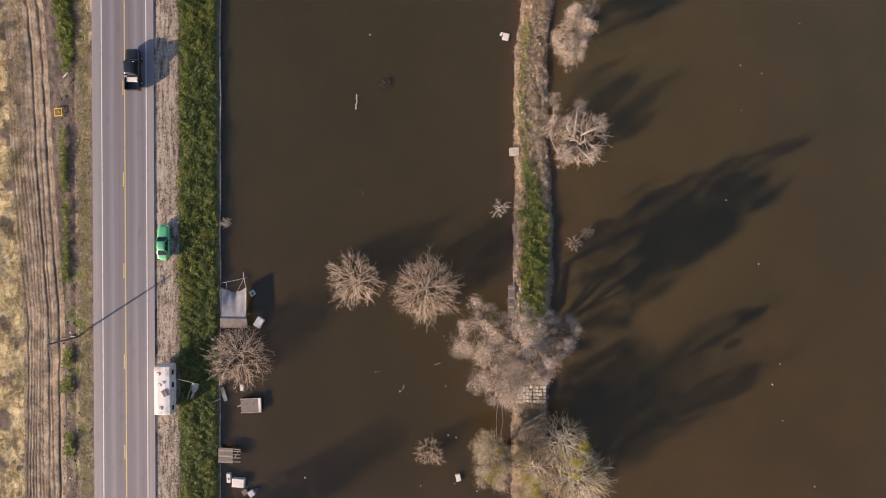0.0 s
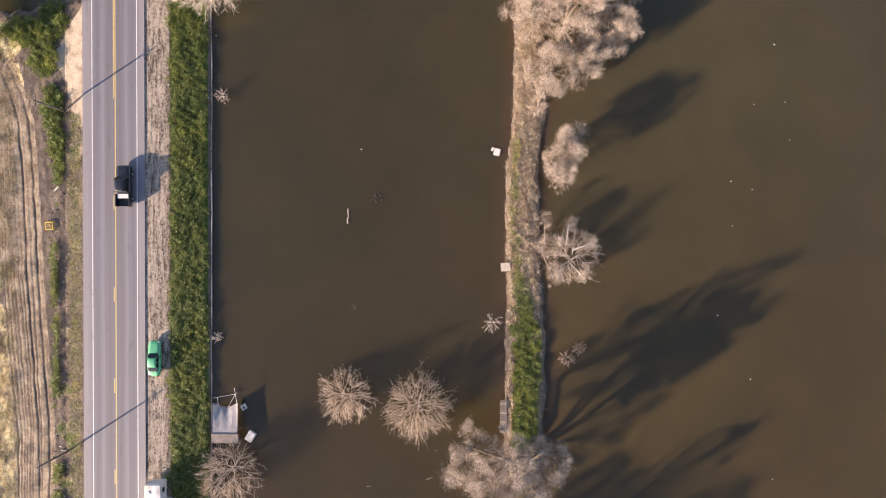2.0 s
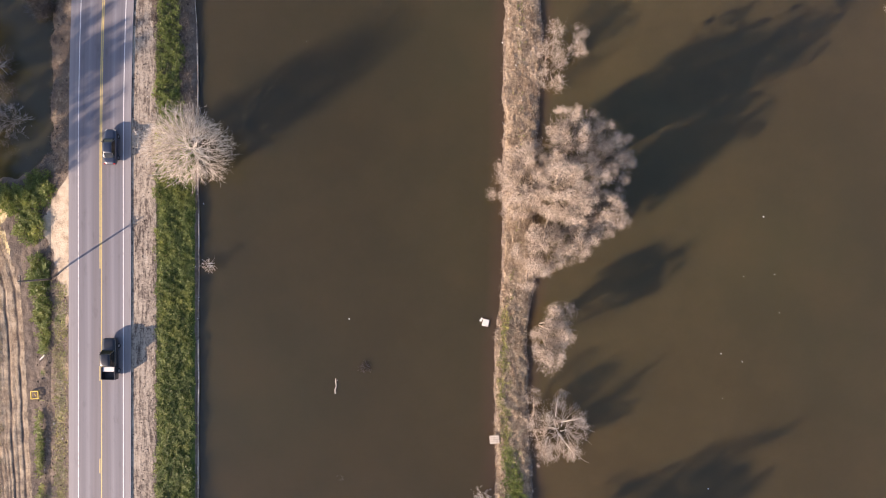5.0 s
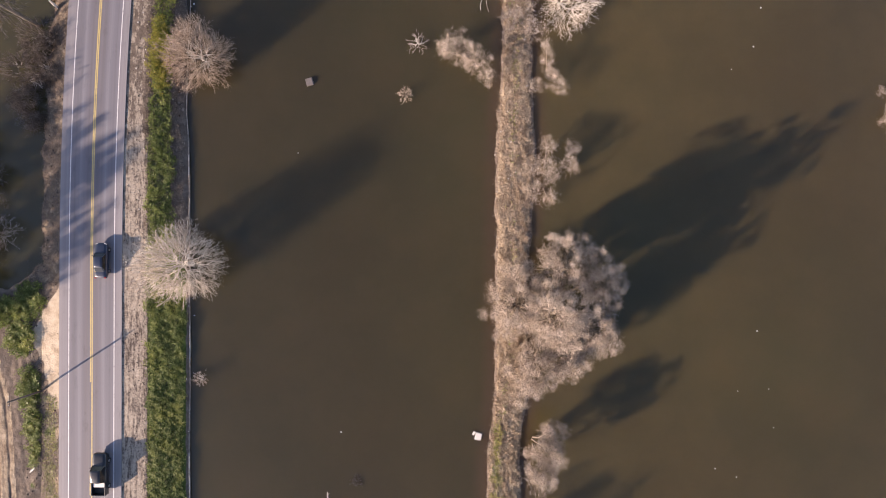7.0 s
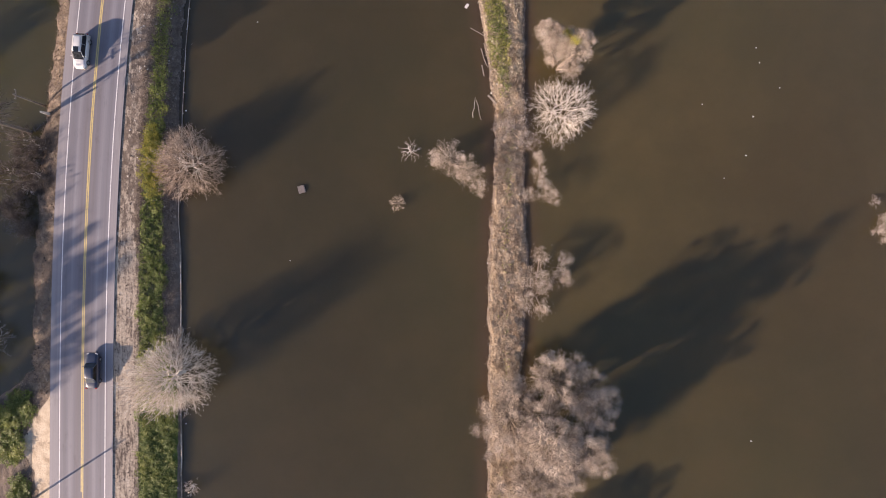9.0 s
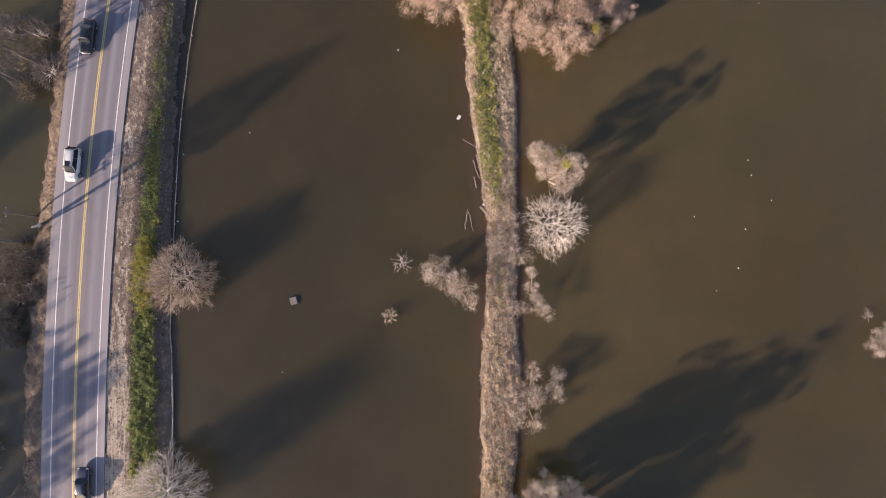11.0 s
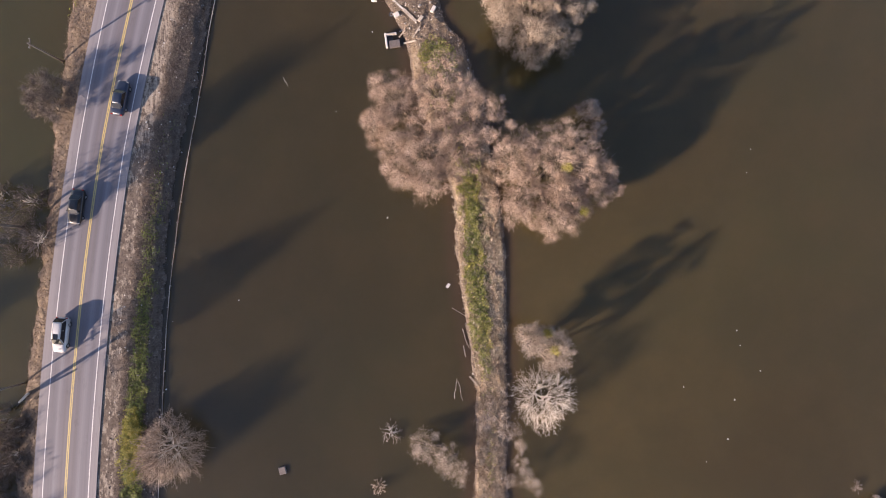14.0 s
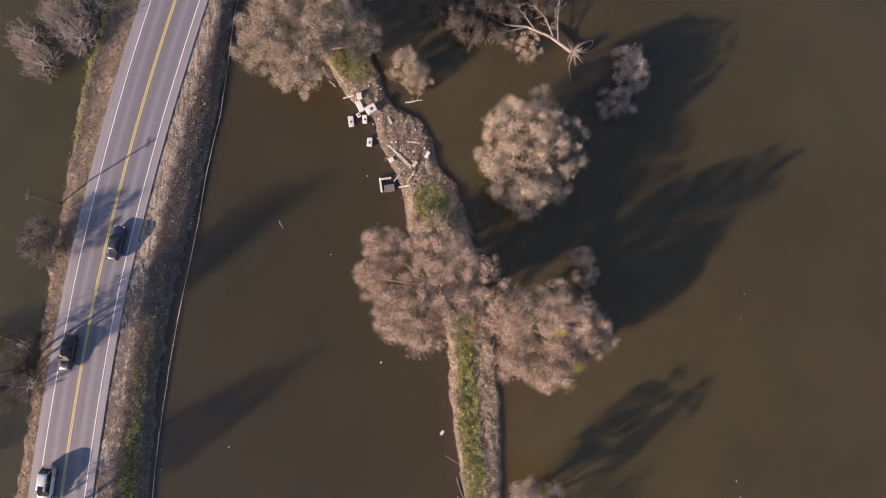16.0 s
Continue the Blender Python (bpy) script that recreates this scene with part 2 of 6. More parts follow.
BRUSH_TWIG = island("dark_grey_twigs", [(0.0, (0.070, 0.058, 0.053)), (0.6, (0.164, 0.140, 0.125)), (1.0, (0.328, 0.289, 0.257))])
GREY_TWIG = island("grey_twigs", [(0.0, (0.170, 0.140, 0.125)), (0.5, (0.330, 0.285, 0.250)), (1.0, (0.500, 0.440, 0.390))])
GREEN_TWIG = island("greenish_twigs", [(0.0, (0.230, 0.190, 0.125)), (0.5, (0.450, 0.385, 0.270)), (0.90, (0.660, 0.600, 0.490)), (1.0, (0.460, 0.430, 0.130))])
YELLOW_LEAF = island("mistletoe_leaves", [(0.0, (0.150, 0.160, 0.020)), (0.6, (0.360, 0.330, 0.040)), (1.0, (0.48, 0.42, 0.10))])
WEED_LEAF = leaf_material("weed_leaves", [(0.0, (0.155, 0.200, 0.058)), (0.5, (0.228, 0.280, 0.088)), (1.0, (0.315, 0.350, 0.135))])
OLIVE_LEAF = leaf_material("olive_leaves", [(0.0, (0.230, 0.225, 0.045)), (0.6, (0.390, 0.345, 0.070)), (1.0, (0.500, 0.430, 0.130))])
CLODS = island("dark_clods", [(0.0, (0.050, 0.040, 0.034)), (0.5, (0.130, 0.105, 0.088)), (0.9, (0.260, 0.220, 0.185)), (1.0, (0.420, 0.370, 0.320))])
STRAW_CLODS = island("straw_clods", [(0.0, (0.160, 0.109, 0.070)), (0.6, (0.288, 0.213, 0.141)), (1.0, (0.416, 0.326, 0.225))])
DRY_STRAW = island("dry_straw", [(0.0, (0.130, 0.083, 0.052)), (0.30, (0.290, 0.204, 0.134)), (0.75, (0.490, 0.382, 0.268)), (1.0, (0.720, 0.620, 0.480))])
BROWN_GRASS = island("brown_bank_grass", [(0.0, (0.120, 0.085, 0.058)), (0.5, (0.270, 0.200, 0.140)), (1.0, (0.430, 0.340, 0.240))])
DULL_BRUSH = island("dull_bank_brush", [(0.0, (0.122, 0.098, 0.078)), (0.5, (0.262, 0.220, 0.177)), (1.0, (0.427, 0.366, 0.305))])
GRASS_LEAF = leaf_material("levee_grass", [(0.0, (0.184, 0.212, 0.063)), (0.5, (0.345, 0.360, 0.132)), (1.0, (0.529, 0.507, 0.241))])
MOSS_LEAF = leaf_material("bright_moss", [(0.0, (0.220, 0.260, 0.030)), (0.6, (0.380, 0.420, 0.060)), (1.0, (0.500, 0.500, 0.140))])
YELLOW_GRASS = island("yellow_dry_grass", [(0.0, (0.20, 0.15, 0.06)), (0.5, (0.42, 0.33, 0.15)), (1.0, (0.58, 0.50, 0.27))])
OLD_WOOD = plain("weathered_wood", (0.30, 0.25, 0.20), 0.9, 0, 3, 0.4, (0.14, 0.11, 0.09), 0.006)
PALE_WOOD = plain("bleached_wood", (0.50, 0.44, 0.36), 0.9, 0, 3, 0.3, (0.26, 0.21, 0.16), 0.006)
POLE_WOOD = plain("creosoted_wood", (0.17, 0.14, 0.115), 0.85, 0, 3, 0.35, relief=0.006)
WHITE_PLASTIC = plain("dirty_white_plastic", (0.607, 0.580, 0.534), 0.55, 0, 2.5, 0.15, (0.331, 0.285, 0.230))
WHITE_METAL = plain("chalky_white_sheet_metal", (0.616, 0.598, 0.572), 0.55, 0, 1.6, 0.12, (0.370, 0.326, 0.273))
GREY_SHEET = plain("grey_roof_sheet", (0.15, 0.13, 0.12), 0.75, 0, 2.0, 0.3, (0.13, 0.11, 0.10), 0.004)
TARP = plain("pale_tarpaulin", (0.48, 0.48, 0.50), 0.6, 0, 1.5, 0.15, (0.30, 0.29, 0.29), 0.01)
METAL = plain("dull_galvanised_metal", (0.42, 0.42, 0.42), 0.5, 0.6, 3, 0.2)
RUBBER = plain("black_rubber", (0.020, 0.020, 0.021), 0.8, 0, 5, 0.3)
RIM = plain("alloy_rim", (0.40, 0.40, 0.41), 0.35, 0.8, 5, 0.1)
LAMP_GLASS = plain("lamp_lens", (0.42, 0.42, 0.41), 0.2, 0, 5, 0.05)
RED_LENS = plain("red_lens", (0.30, 0.02, 0.015), 0.25, 0, 5, 0.05)
CHROME = plain("chrome", (0.55, 0.55, 0.56), 0.2, 1.0, 5, 0.05)
DARK_PLASTIC = plain("dark_plastic", (0.035, 0.034, 0.033), 0.6, 0, 4, 0.2)
YELLOW_WOOD = plain("yellow_painted_wood", (0.60, 0.42, 0.06), 0.6, 0, 3, 0.2)


def car_paint(name, colour, rough=0.28):
    m, nt, b = material(name, rough, 0.0, 0.5)
    c = ramp(nt, grain(nt, where(nt), 2.0, 5), [(0.3, tuple(k * 0.85 for k in colour)), (0.7, colour)])
    nt.links.new(c, b.inputs["Base Color"])
    b.inputs["Coat Weight"].default_value, b.inputs["Coat Roughness"].default_value = 0.5, 0.1
    return m


def tinted_glass():
    m, nt, b = material("tinted_glass", 0.06, 0, 0.5)
    b.inputs["Base Color"].default_value = (0.012, 0.014, 0.016, 1)
    return m


GLASS = tinted_glass()
GREEN_PAINT = car_paint("green_car_paint", (0.065, 0.40, 0.19), 0.4)
BLACK_PAINT = car_paint("black_car_paint", (0.012, 0.013, 0.016))
BLUE_PAINT = car_paint("dark_blue_car_paint", (0.020, 0.028, 0.050))
SILVER_PAINT = car_paint("silver_car_paint", (0.55, 0.54, 0.52))


# ---- mesh helpers ----
def np_mesh(name, verts, faces, mat, flat=False):
    """A mesh from arrays; all faces have the same number of corners."""
    me = bpy.data.meshes.new(name)
    verts, faces = np.asarray(verts, np.float32), np.asarray(faces, np.int32)
    me.vertices.add(len(verts))
    me.vertices.foreach_set("co", verts.ravel())
    me.loops.add(faces.size)
    me.loops.foreach_set("vertex_index", faces.ravel())
    me.polygons.add(len(faces))
    me.polygons.foreach_set("loop_start", np.arange(0, faces.size, faces.shape[1], dtype=np.int32))
    me.polygons.foreach_set("use_smooth", np.full(len(faces), not flat))
    me.update(calc_edges=True)
    me.materials.append(mat)
    return me


def under(ob, parent):
    ob.parent = parent
    return ob


def part(name, bm, mat, parent, label="", smooth=False):
    me = bpy.data.meshes.new(name)
    bm.to_mesh(me)
    bm.free()
    me.materials.append(mat)
    if smooth:
        for p in me.polygons:
            p.use_smooth = True
    ob = new(name, me)
    ob.parent = parent
    if label:
        tagged(ob, label)
    return ob


def thing(name, m, label, category, group="", kind=""):
    ob = new(name)
    ob.empty_display_size = 0.3
    ob.matrix_world = m
    return tagged(ob, label, category, group, kind)


def box(bm, x, y, z, sx, sy, sz, rz=0, rx=0, ry=0, bevel=0.0, taper=1.0):
    """A box centred on x, y with its foot at z, taper: its top's size over its foot's."""
    got = bmesh.ops.create_cube(bm, size=1.0)["verts"]
    for v in got:
        k = taper if v.co.z > 0 else 1.0
        v.co = Vector((v.co.x * sx * k, v.co.y * sy * k, (v.co.z + 0.5) * sz))
    if bevel:
        edges = list({e for v in got for e in v.link_edges})
        done = bmesh.ops.bevel(bm, geom=edges, offset=bevel, segments=2, affect="EDGES", profile=0.5)
        got = list({v for f in done["faces"] for v in f.verts} | {v for v in got if v.is_valid})
    bmesh.ops.transform(bm, matrix=pose(x, y, z, rx, ry, rz), verts=got)
    return got


def rod(bm, a, b, r0, r1=None, sides=8):
    a, b = Vector(a), Vector(b)
    d = b - a
    m = Matrix.Translation((a + b) / 2) @ d.to_track_quat("Z", "Y").to_matrix().to_4x4()
    return bmesh.ops.create_cone(bm, cap_ends=True, segments=sides, radius1=r0, radius2=r0 if r1 is None else r1, depth=d.length, matrix=m)["verts"]


def ring(bm, m, radius, tube, n=14, k=6):
    rows = []
    for i in range(n):
        a = 2 * math.pi * i / n
        rows.append([bm.verts.new(m @ Vector(((radius + tube * math.cos(2 * math.pi * j / k)) * math.cos(a), (radius + tube * math.cos(2 * math.pi * j / k)) * math.sin(a), tube * math.sin(2 * math.pi * j / k)))) for j in range(k)])
    for i in range(n):
        for j in range(k):
            bm.faces.new((rows[i][j], rows[i][(j + 1) % k], rows[(i + 1) % n][(j + 1) % k], rows[(i + 1) % n][j]))


def loft(bm, sections):
    """Rings of corners joined one to the next, with closed ends."""
    rows = [[bm.verts.new(p) for p in s] for s in sections]
    n = len(rows[0])
    for a, b in zip(rows, rows[1:]):
        for i in range(n):
            bm.faces.new((a[i], a[(i + 1) % n], b[(i + 1) % n], b[i]))
    bm.faces.new(rows[0][::-1])
    bm.faces.new(rows[-1])
    bmesh.ops.recalc_face_normals(bm, faces=bm.faces)


def unit(v):
    return v / np.maximum(np.linalg.norm(v, axis=-1, keepdims=True), 1e-9)


def sticks(start, end, r0, r1, sides=3):
    """Tapered sticks; arrays of verts and quads."""
    n = len(start)
    d = unit(end - start)
    helper = np.where(np.abs(d[:, 2:3]) > 0.9, np.array([[1.0, 0, 0]]), np.array([[0, 0, 1.0]]))
    u = unit(np.cross(d, helper))
    w = np.cross(d, u)
    ang = 2 * np.pi * np.arange(sides) / sides
    around = np.cos(ang)[None, :, None] * u[:, None] + np.sin(ang)[None, :, None] * w[:, None]
    r0, r1 = np.broadcast_to(r0, n), np.broadcast_to(r1, n)
    v = np.concatenate([start[:, None] + around * r0[:, None, None], end[:, None] + around * r1[:, None, None]], 1)
    i = np.arange(sides)
    f = np.stack([i, (i + 1) % sides, sides + (i + 1) % sides, sides + i], -1)
    return v.reshape(-1, 3), (f[None] + (2 * sides * np.arange(n))[:, None, None]).reshape(-1, 4)


def tips(start, end, r0):
    """Fine pointed twigs, three faces each; arrays of verts and triangles."""
    n = len(start)
    d = unit(end - start)
    helper = np.where(np.abs(d[:, 2:3]) > 0.9, np.array([[1.0, 0, 0]]), np.array([[0, 0, 1.0]]))
    u = unit(np.cross(d, helper))
    w = np.cross(d, u)
    ang = 2 * np.pi * np.arange(3) / 3
    around = np.cos(ang)[None, :, None] * u[:, None] + np.sin(ang)[None, :, None] * w[:, None]
    v = np.concatenate([start[:, None] + around * np.broadcast_to(r0, n)[:, None, None], end[:, None]], 1)
    f = np.array([[0, 1, 3], [1, 2, 3], [2, 0, 3]])
    return v.reshape(-1, 3), (f[None] + (4 * np.arange(n))[:, None, None]).reshape(-1, 3)


def blades(start, end, width, rng):
    """The finest twigs, leaves of grass and straws: one pointed face each, turned at random."""
    n = len(start)
    side = unit(np.cross(unit(end - start), unit(rng.normal(size=(n, 3))))) * np.broadcast_to(width, n)[:, None]
    v = np.stack([start - side, start + side, end], 1).reshape(-1, 3)
    return v, np.arange(3 * n).reshape(n, 3)


def tris(v, f):
    """Quads cut in two."""
    return (v, f) if f.shape[1] == 3 else (v, np.concatenate([f[:, [0, 1, 2]], f[:, [0, 2, 3]]]))


def joined(pieces):
    verts, faces, at = [], [], 0
    for v, f in pieces:
        verts.append(v)
        faces.append(f + at)
        at += len(v)
    return np.concatenate(verts), np.concatenate(faces)


# ---- the lie of the land ----
def line_through(points):
    ys, xs = zip(*points)
    return lambda y: np.interp(y, ys, xs)


def road_x(y):
    y = np.asarray(y, float)
    bend = 2.69e-4 * np.clip(y - 45, 0, 130) ** 2.285
    return -44.78 + bend + np.clip(y - 118, 0, 57) * 0.016 + np.clip(y - 175, 0, None) * 0.32


def road_cos(y):
    return np.cos(np.arctan((road_x(np.asarray(y) + 0.5) - road_x(np.asarray(y) - 0.5))))


fence_x = line_through([(-400, -33), (-60, -32.1), (35, -31.8), (62, -31.95), (72, -32.35), (80, -32.0), (92, -31.45), (100, -30.8), (105, -30.25), (117, -28.5), (126, -26.85), (137, -25.3), (142, -24.1), (159, -22.2), (175, -19.0), (400, 40)])
west_x = line_through([(46, -56), (49, -52.6), (60, -52.3), (68, -52.2), (77, -51.6), (86, -50.7), (95, -49.5), (103, -48.8), (111, -47.9), (121, -47.4), (127, -46.4), (139, -45.0), (149, -43.8), (158, -41.2), (175, -37), (400, 30)])
levee_w = line_through([(-400, 7.5), (-60, 8.4), (-8, 8.55), (8, 8.75), (16, 8.5), (23, 8.7), (30, 9.5), (39, 9.8), (61, 9.8), (69, 10.1), (76, 10.8), (84, 10.75), (90, 10.1), (95, 9.2), (103, 8.2), (110, 7.95), (118, 5.5), (126, 2.4), (132, 1.7), (135, 0), (138.4, -1.7), (141.5, -2.2), (145, -6.2), (148, -8.0), (151, -9.9), (159, -13.1), (175, -18), (400, -90)])
levee_e = line_through([(-400, 13), (-60, 13.4), (-15, 13.5), (-8, 14), (0, 14), (8, 13.4), (16, 13), (26, 13.1), (31, 14.1), (46, 14), (54, 14.6), (64, 15.2), (73, 14.7), (87, 14.9), (103, 14.9), (110, 14.2), (118, 13), (126, 11.2), (132, 9.3), (134.6, 7), (138.3, 6), (141.5, 4.1), (143.3, 0.5), (145, -0.6), (148, -1.5), (151, -2.8), (159, -4.1), (175, -8), (400, -80)])


def ripple(x, y, size, seed):
    """Smooth unevenness between -1 and 1."""
    r = np.random.RandomState(seed)
    total = 0
    for _ in range(7):
        a, p, k = r.uniform(0, 2 * np.pi), r.uniform(0, 2 * np.pi), 2 * np.pi / size * r.uniform(0.6, 1.8)
        total = total + np.sin(k * (x * np.cos(a) + y * np.sin(a)) + p)
    return total / 4.0


def steps(v, *pairs):
    at, to = zip(*pairs)
    return np.interp(v, at, to)


def road_offset(x, y):
    return (x - road_x(y)) * road_cos(y)


rut_x = line_through([(-400, -55.4), (-38, -55.45), (-13, -55.45), (8, -57.0), (16, -57.3), (24, -57.7), (30, -58.2), (34, -59.3), (38, -61.2), (43, -66)])


def ruts(x, y):
    """How deep in a wheel rut of the dirt tracks, 0 to 1."""
    fresh = np.maximum(np.exp(-(((x - rut_x(y) - 0.75) / 0.15) ** 2)), np.exp(-(((x - rut_x(y) + 0.75) / 0.15) ** 2)))
    old = sum(np.exp(-(((x - rut_x(y) + o - 0.2 * np.sin(y * 0.11 + o)) / 0.11) ** 2)) for o in (1.5, 1.9, 2.5, 2.9, 3.4, 3.9, 0.2))
    return np.clip(fresh + 0.62 * old * steps(y, (6, 1), (14, 0.4)), 0, 1) * (0.72 + 0.28 * ripple(x, y, 7, 14)) * (y < 43)


ROAD_Z = 1.15


def dirt_spur(x, y):
    """Bare trodden dirt where the tracks meet the road, 0 to 1."""
    o = road_offset(x, y)
    left = steps(y, (30, -5.6), (35, -7.4), (39.5, -9.4), (42.5, -7.2), (46, -4.8))
    return np.clip((np.minimum(o - left, -4.2 - o) + 0.35 * ripple(x, y, 1.8, 48)) / 0.7 + 0.3, 0, 1) * ((y > 29) & (y < 47))


def ground_height(x, y):
    off = road_offset(x, y)
    shore = 0.35 * ripple(x, y, 3.1, 3) + 0.15 * ripple(x, y, 1.1, 4)
    # road embankment, eastern side
    east_edge = (fence_x(y) - road_x(y)) * road_cos(y) - steps(y, (66, -0.15), (78, 0.35), (95, 0.6), (106, 1.3), (121, 1.3), (130, 0.5), (150, 0.4))
    to_edge = off - east_edge - steps(y, (85, 0), (100, 1)) * shore
    east = np.where(off < 4.4, ROAD_Z - 0.12, steps(off, (4.4, ROAD_Z - 0.10), (7.4, 0.95), (11.0, 0.45), (14, 0.3)))
    east = np.minimum(east, steps(to_edge, (-1.2, 0.45), (-0.1, 0.12), (0.5, -0.9), (2, -1.6)) + 4 * (to_edge < -1.2))
    # western side: a flat field in the south, flooded further north
    west_edge = (west_x(y) - road_x(y)) * road_cos(y)
    beyond = west_edge - off + shore
    field = 0.30 + 0.10 * ripple(x, y, 5.0, 8) + 0.04 * ripple(x, y, 1.3, 9) * (np.abs(x - rut_x(y) + 1.4) > 2.8) - 0.11 * ruts(x, y)
    slope = steps(-off, (4.4, ROAD_Z - 0.12), (7.5, 0.35))
    flooded = np.minimum(slope, steps(beyond, (-1.4, 0.6), (0, 0.02), (1.5, -0.9), (4, -1.6)) + 4 * (beyond < -1.4))
    dry = np.clip((47.0 + 1.5 * ripple(x, y, 9, 5) + 0.6 * shore - y) / 3.0, 0, 1)
    west = flooded * (1 - dry) + np.where(-off < 7.5, slope, field) * dry
    # levee between the two ponds
    inside = np.minimum(x - levee_w(y), levee_e(y) - x) + 0.6 * shore
    levee = steps(inside, (-3, -1.6), (-0.8, -0.5), (0, 0.0), (0.5, 0.28), (1.2, 0.42), (4, 0.48)) + (0.10 * ripple(x, y, 1.7, 12) + 0.07 * ripple(x, y, 0.8, 13)) * (inside > 0.1)
    h = np.where(off < 0, west, east)
    h = np.maximum(h, levee)
    # low land far away
    far = np.clip((np.hypot(x, y - 60) - 500) / 300, 0, 1)
    return np.maximum(h, far * 2.5 - 1.6)


def ground_sheet():
    fine_x, fine_y = np.concatenate([np.arange(-72, -62, 0.5), np.arange(-62, -52, 0.10), np.arange(-52, -12, 0.5), np.arange(-12, 17, 0.3), np.arange(17, 72.01, 1.0)]), np.arange(-62, 182.01, 0.5)
    grow = np.cumsum(1.4 ** np.arange(1, 21))
    gx = np.concatenate([-72 - grow[::-1], fine_x, 72 + grow])
    gy = np.concatenate([-62 - grow[::-1], fine_y, 182 + grow])
    x, y = np.meshgrid(gx, gy)
    z = ground_height(x, y)
    ny, nx = x.shape
    i = np.arange(nx * ny).reshape(ny, nx)
    faces = np.stack([i[:-1, :-1], i[:-1, 1:], i[1:, 1:], i[1:, :-1]], -1).reshape(-1, 4)
    me = np_mesh("ground", np.stack([x, y, z], -1).reshape(-1, 3), faces, GROUND)
    off, patch = road_offset(x, y), ripple(x, y, 6, 21)
    green = ((off > 7.3) & (off < steps(y, (48, 12.5), (56, 10.6), (70, 9.4), (160, 9.0)))) * steps(y, (62, 0.95), (70, 0.55), (98, 0.45), (108, 0.1))
    south = steps(y, (43, 1), (47, 0))
    spur = dirt_spur(x, y)
    green = green + (off < -5) * (off > -9) * south * np.clip(0.15 + 0.5 * patch, 0, 0.6)
    inside = np.minimum(x - levee_w(y), levee_e(y) - x)
    on_levee = np.clip(inside / 0.6, 0, 1)
    green = green + on_levee * np.clip(steps(y, (-18, 0.1), (-11, 0.9), (3, 0.9), (8, 0.15), (86, 0.1), (93, 0.7), (108, 0.75), (112, 0.2), (124, 0.4), (130, 0.6), (133, 0), (145, 0.2), (150, 0.7)) - 0.25 * np.abs(x - (levee_w(y) + levee_e(y)) / 2), 0, 1)
    straw = on_levee * steps(y, (128, 0.90), (133, 0.40), (145, 0.40), (149, 0.85)) + (off < -4.3) * (off > -8) * (y > 46) * 0.44 + (off < -4.5) * (off > -9) * south * (0.36 + 0.3 * patch)
    gravel = (off > 4.0) * (off < steps(y, (60, 7.5), (70, 6.7), (110, 6.5), (130, 7.0))) * steps(y, (60, 1.0), (70, 0.50), (96, 0.44), (112, 0.42), (130, 0.74))
    track = (np.abs(x - rut_x(y) + 1.4) < 3.0) * south
    straw, green = straw * (1 - track) + track * (0.62 - 0.3 * ruts(x, y)), green * (1 - track)
    straw, green, gravel = straw * (1 - spur), green * (1 - spur), gravel * (1 - spur)
    layer = me.color_attributes.new("cover", "FLOAT_COLOR", "POINT")
    sand = (off < -13.4 + 0.8 * ripple(x, y, 5, 46)) * south * np.clip(0.62 + 0.35 * patch - 0.9 * ruts(x, y), 0, 1) * (1 - 0.9 * (np.abs(x - rut_x(y) + 0.9) < 2.1))
    rgba = np.stack([green, straw, gravel, sand], -1).astype(np.float32)
    layer.data.foreach_set("color", rgba.ravel())
    trodden = me.attributes.new("spur", "FLOAT", "POINT")
    trodden.data.foreach_set("value", spur.astype(np.float32).ravel())
    worn = me.attributes.new("rut", "FLOAT", "POINT")
    worn.data.foreach_set("value", np.clip(ruts(x, y) * south, 0, 1).astype(np.float32).ravel())
    return tagged(new("ground", me), "bare soil, straw and gravel banks around flooded ponds", "ground", kind="structure")


ground_sheet()



def water_sheet():
    """A flat sheet that knows where it is shallow over the mud of the banks."""
    gx = np.concatenate([[-3500, -400], np.arange(-72, 72.1, 1.2), [400, 3500]])
    gy = np.concatenate([[-3500, -400], np.arange(-62, 182.1, 1.2), [600, 3500]])
    x, y = np.meshgrid(gx, gy)
    ny, nx = x.shape
    i = np.arange(nx * ny).reshape(ny, nx)
    faces = np.stack([i[:-1, :-1], i[:-1, 1:], i[1:, 1:], i[1:, :-1]], -1).reshape(-1, 4)
    me = np_mesh("water", np.stack([x, y, 0 * x], -1).reshape(-1, 3), faces, WATER)
    layer = me.attributes.new("shallow", "FLOAT", "POINT")
    layer.data.foreach_set("value", (np.clip(1.3 + ground_height(x, y) / 1.1, 0, 1) * steps(x, (-50, 0.2), (-30, 0.6), (0, 1.0))).astype(np.float32).ravel())
    pond = me.attributes.new("pond", "FLOAT", "POINT")
    pond.data.foreach_set("value", (steps(x - (levee_w(y) + levee_e(y)) / 2, (-22, 0.0), (-4, 0.30), (3, 0.9), (14, 0.9), (42, 0.40)) * steps(y, (20, 0.75), (80, 1.0), (110, 1.0), (135, 0.7))).astype(np.float32).ravel())
    south = me.attributes.new("south", "FLOAT", "POINT")
    south.data.foreach_set("value", steps(y, (-20, 1.0), (15, 0.0)).astype(np.float32).ravel())
    west = me.attributes.new("west", "FLOAT", "POINT")
    west.data.foreach_set("value", (x < road_x(y)).astype(np.float32).ravel())
    return me


tagged(new("water", water_sheet()), "calm murky brown flood water", "water", kind="structure")


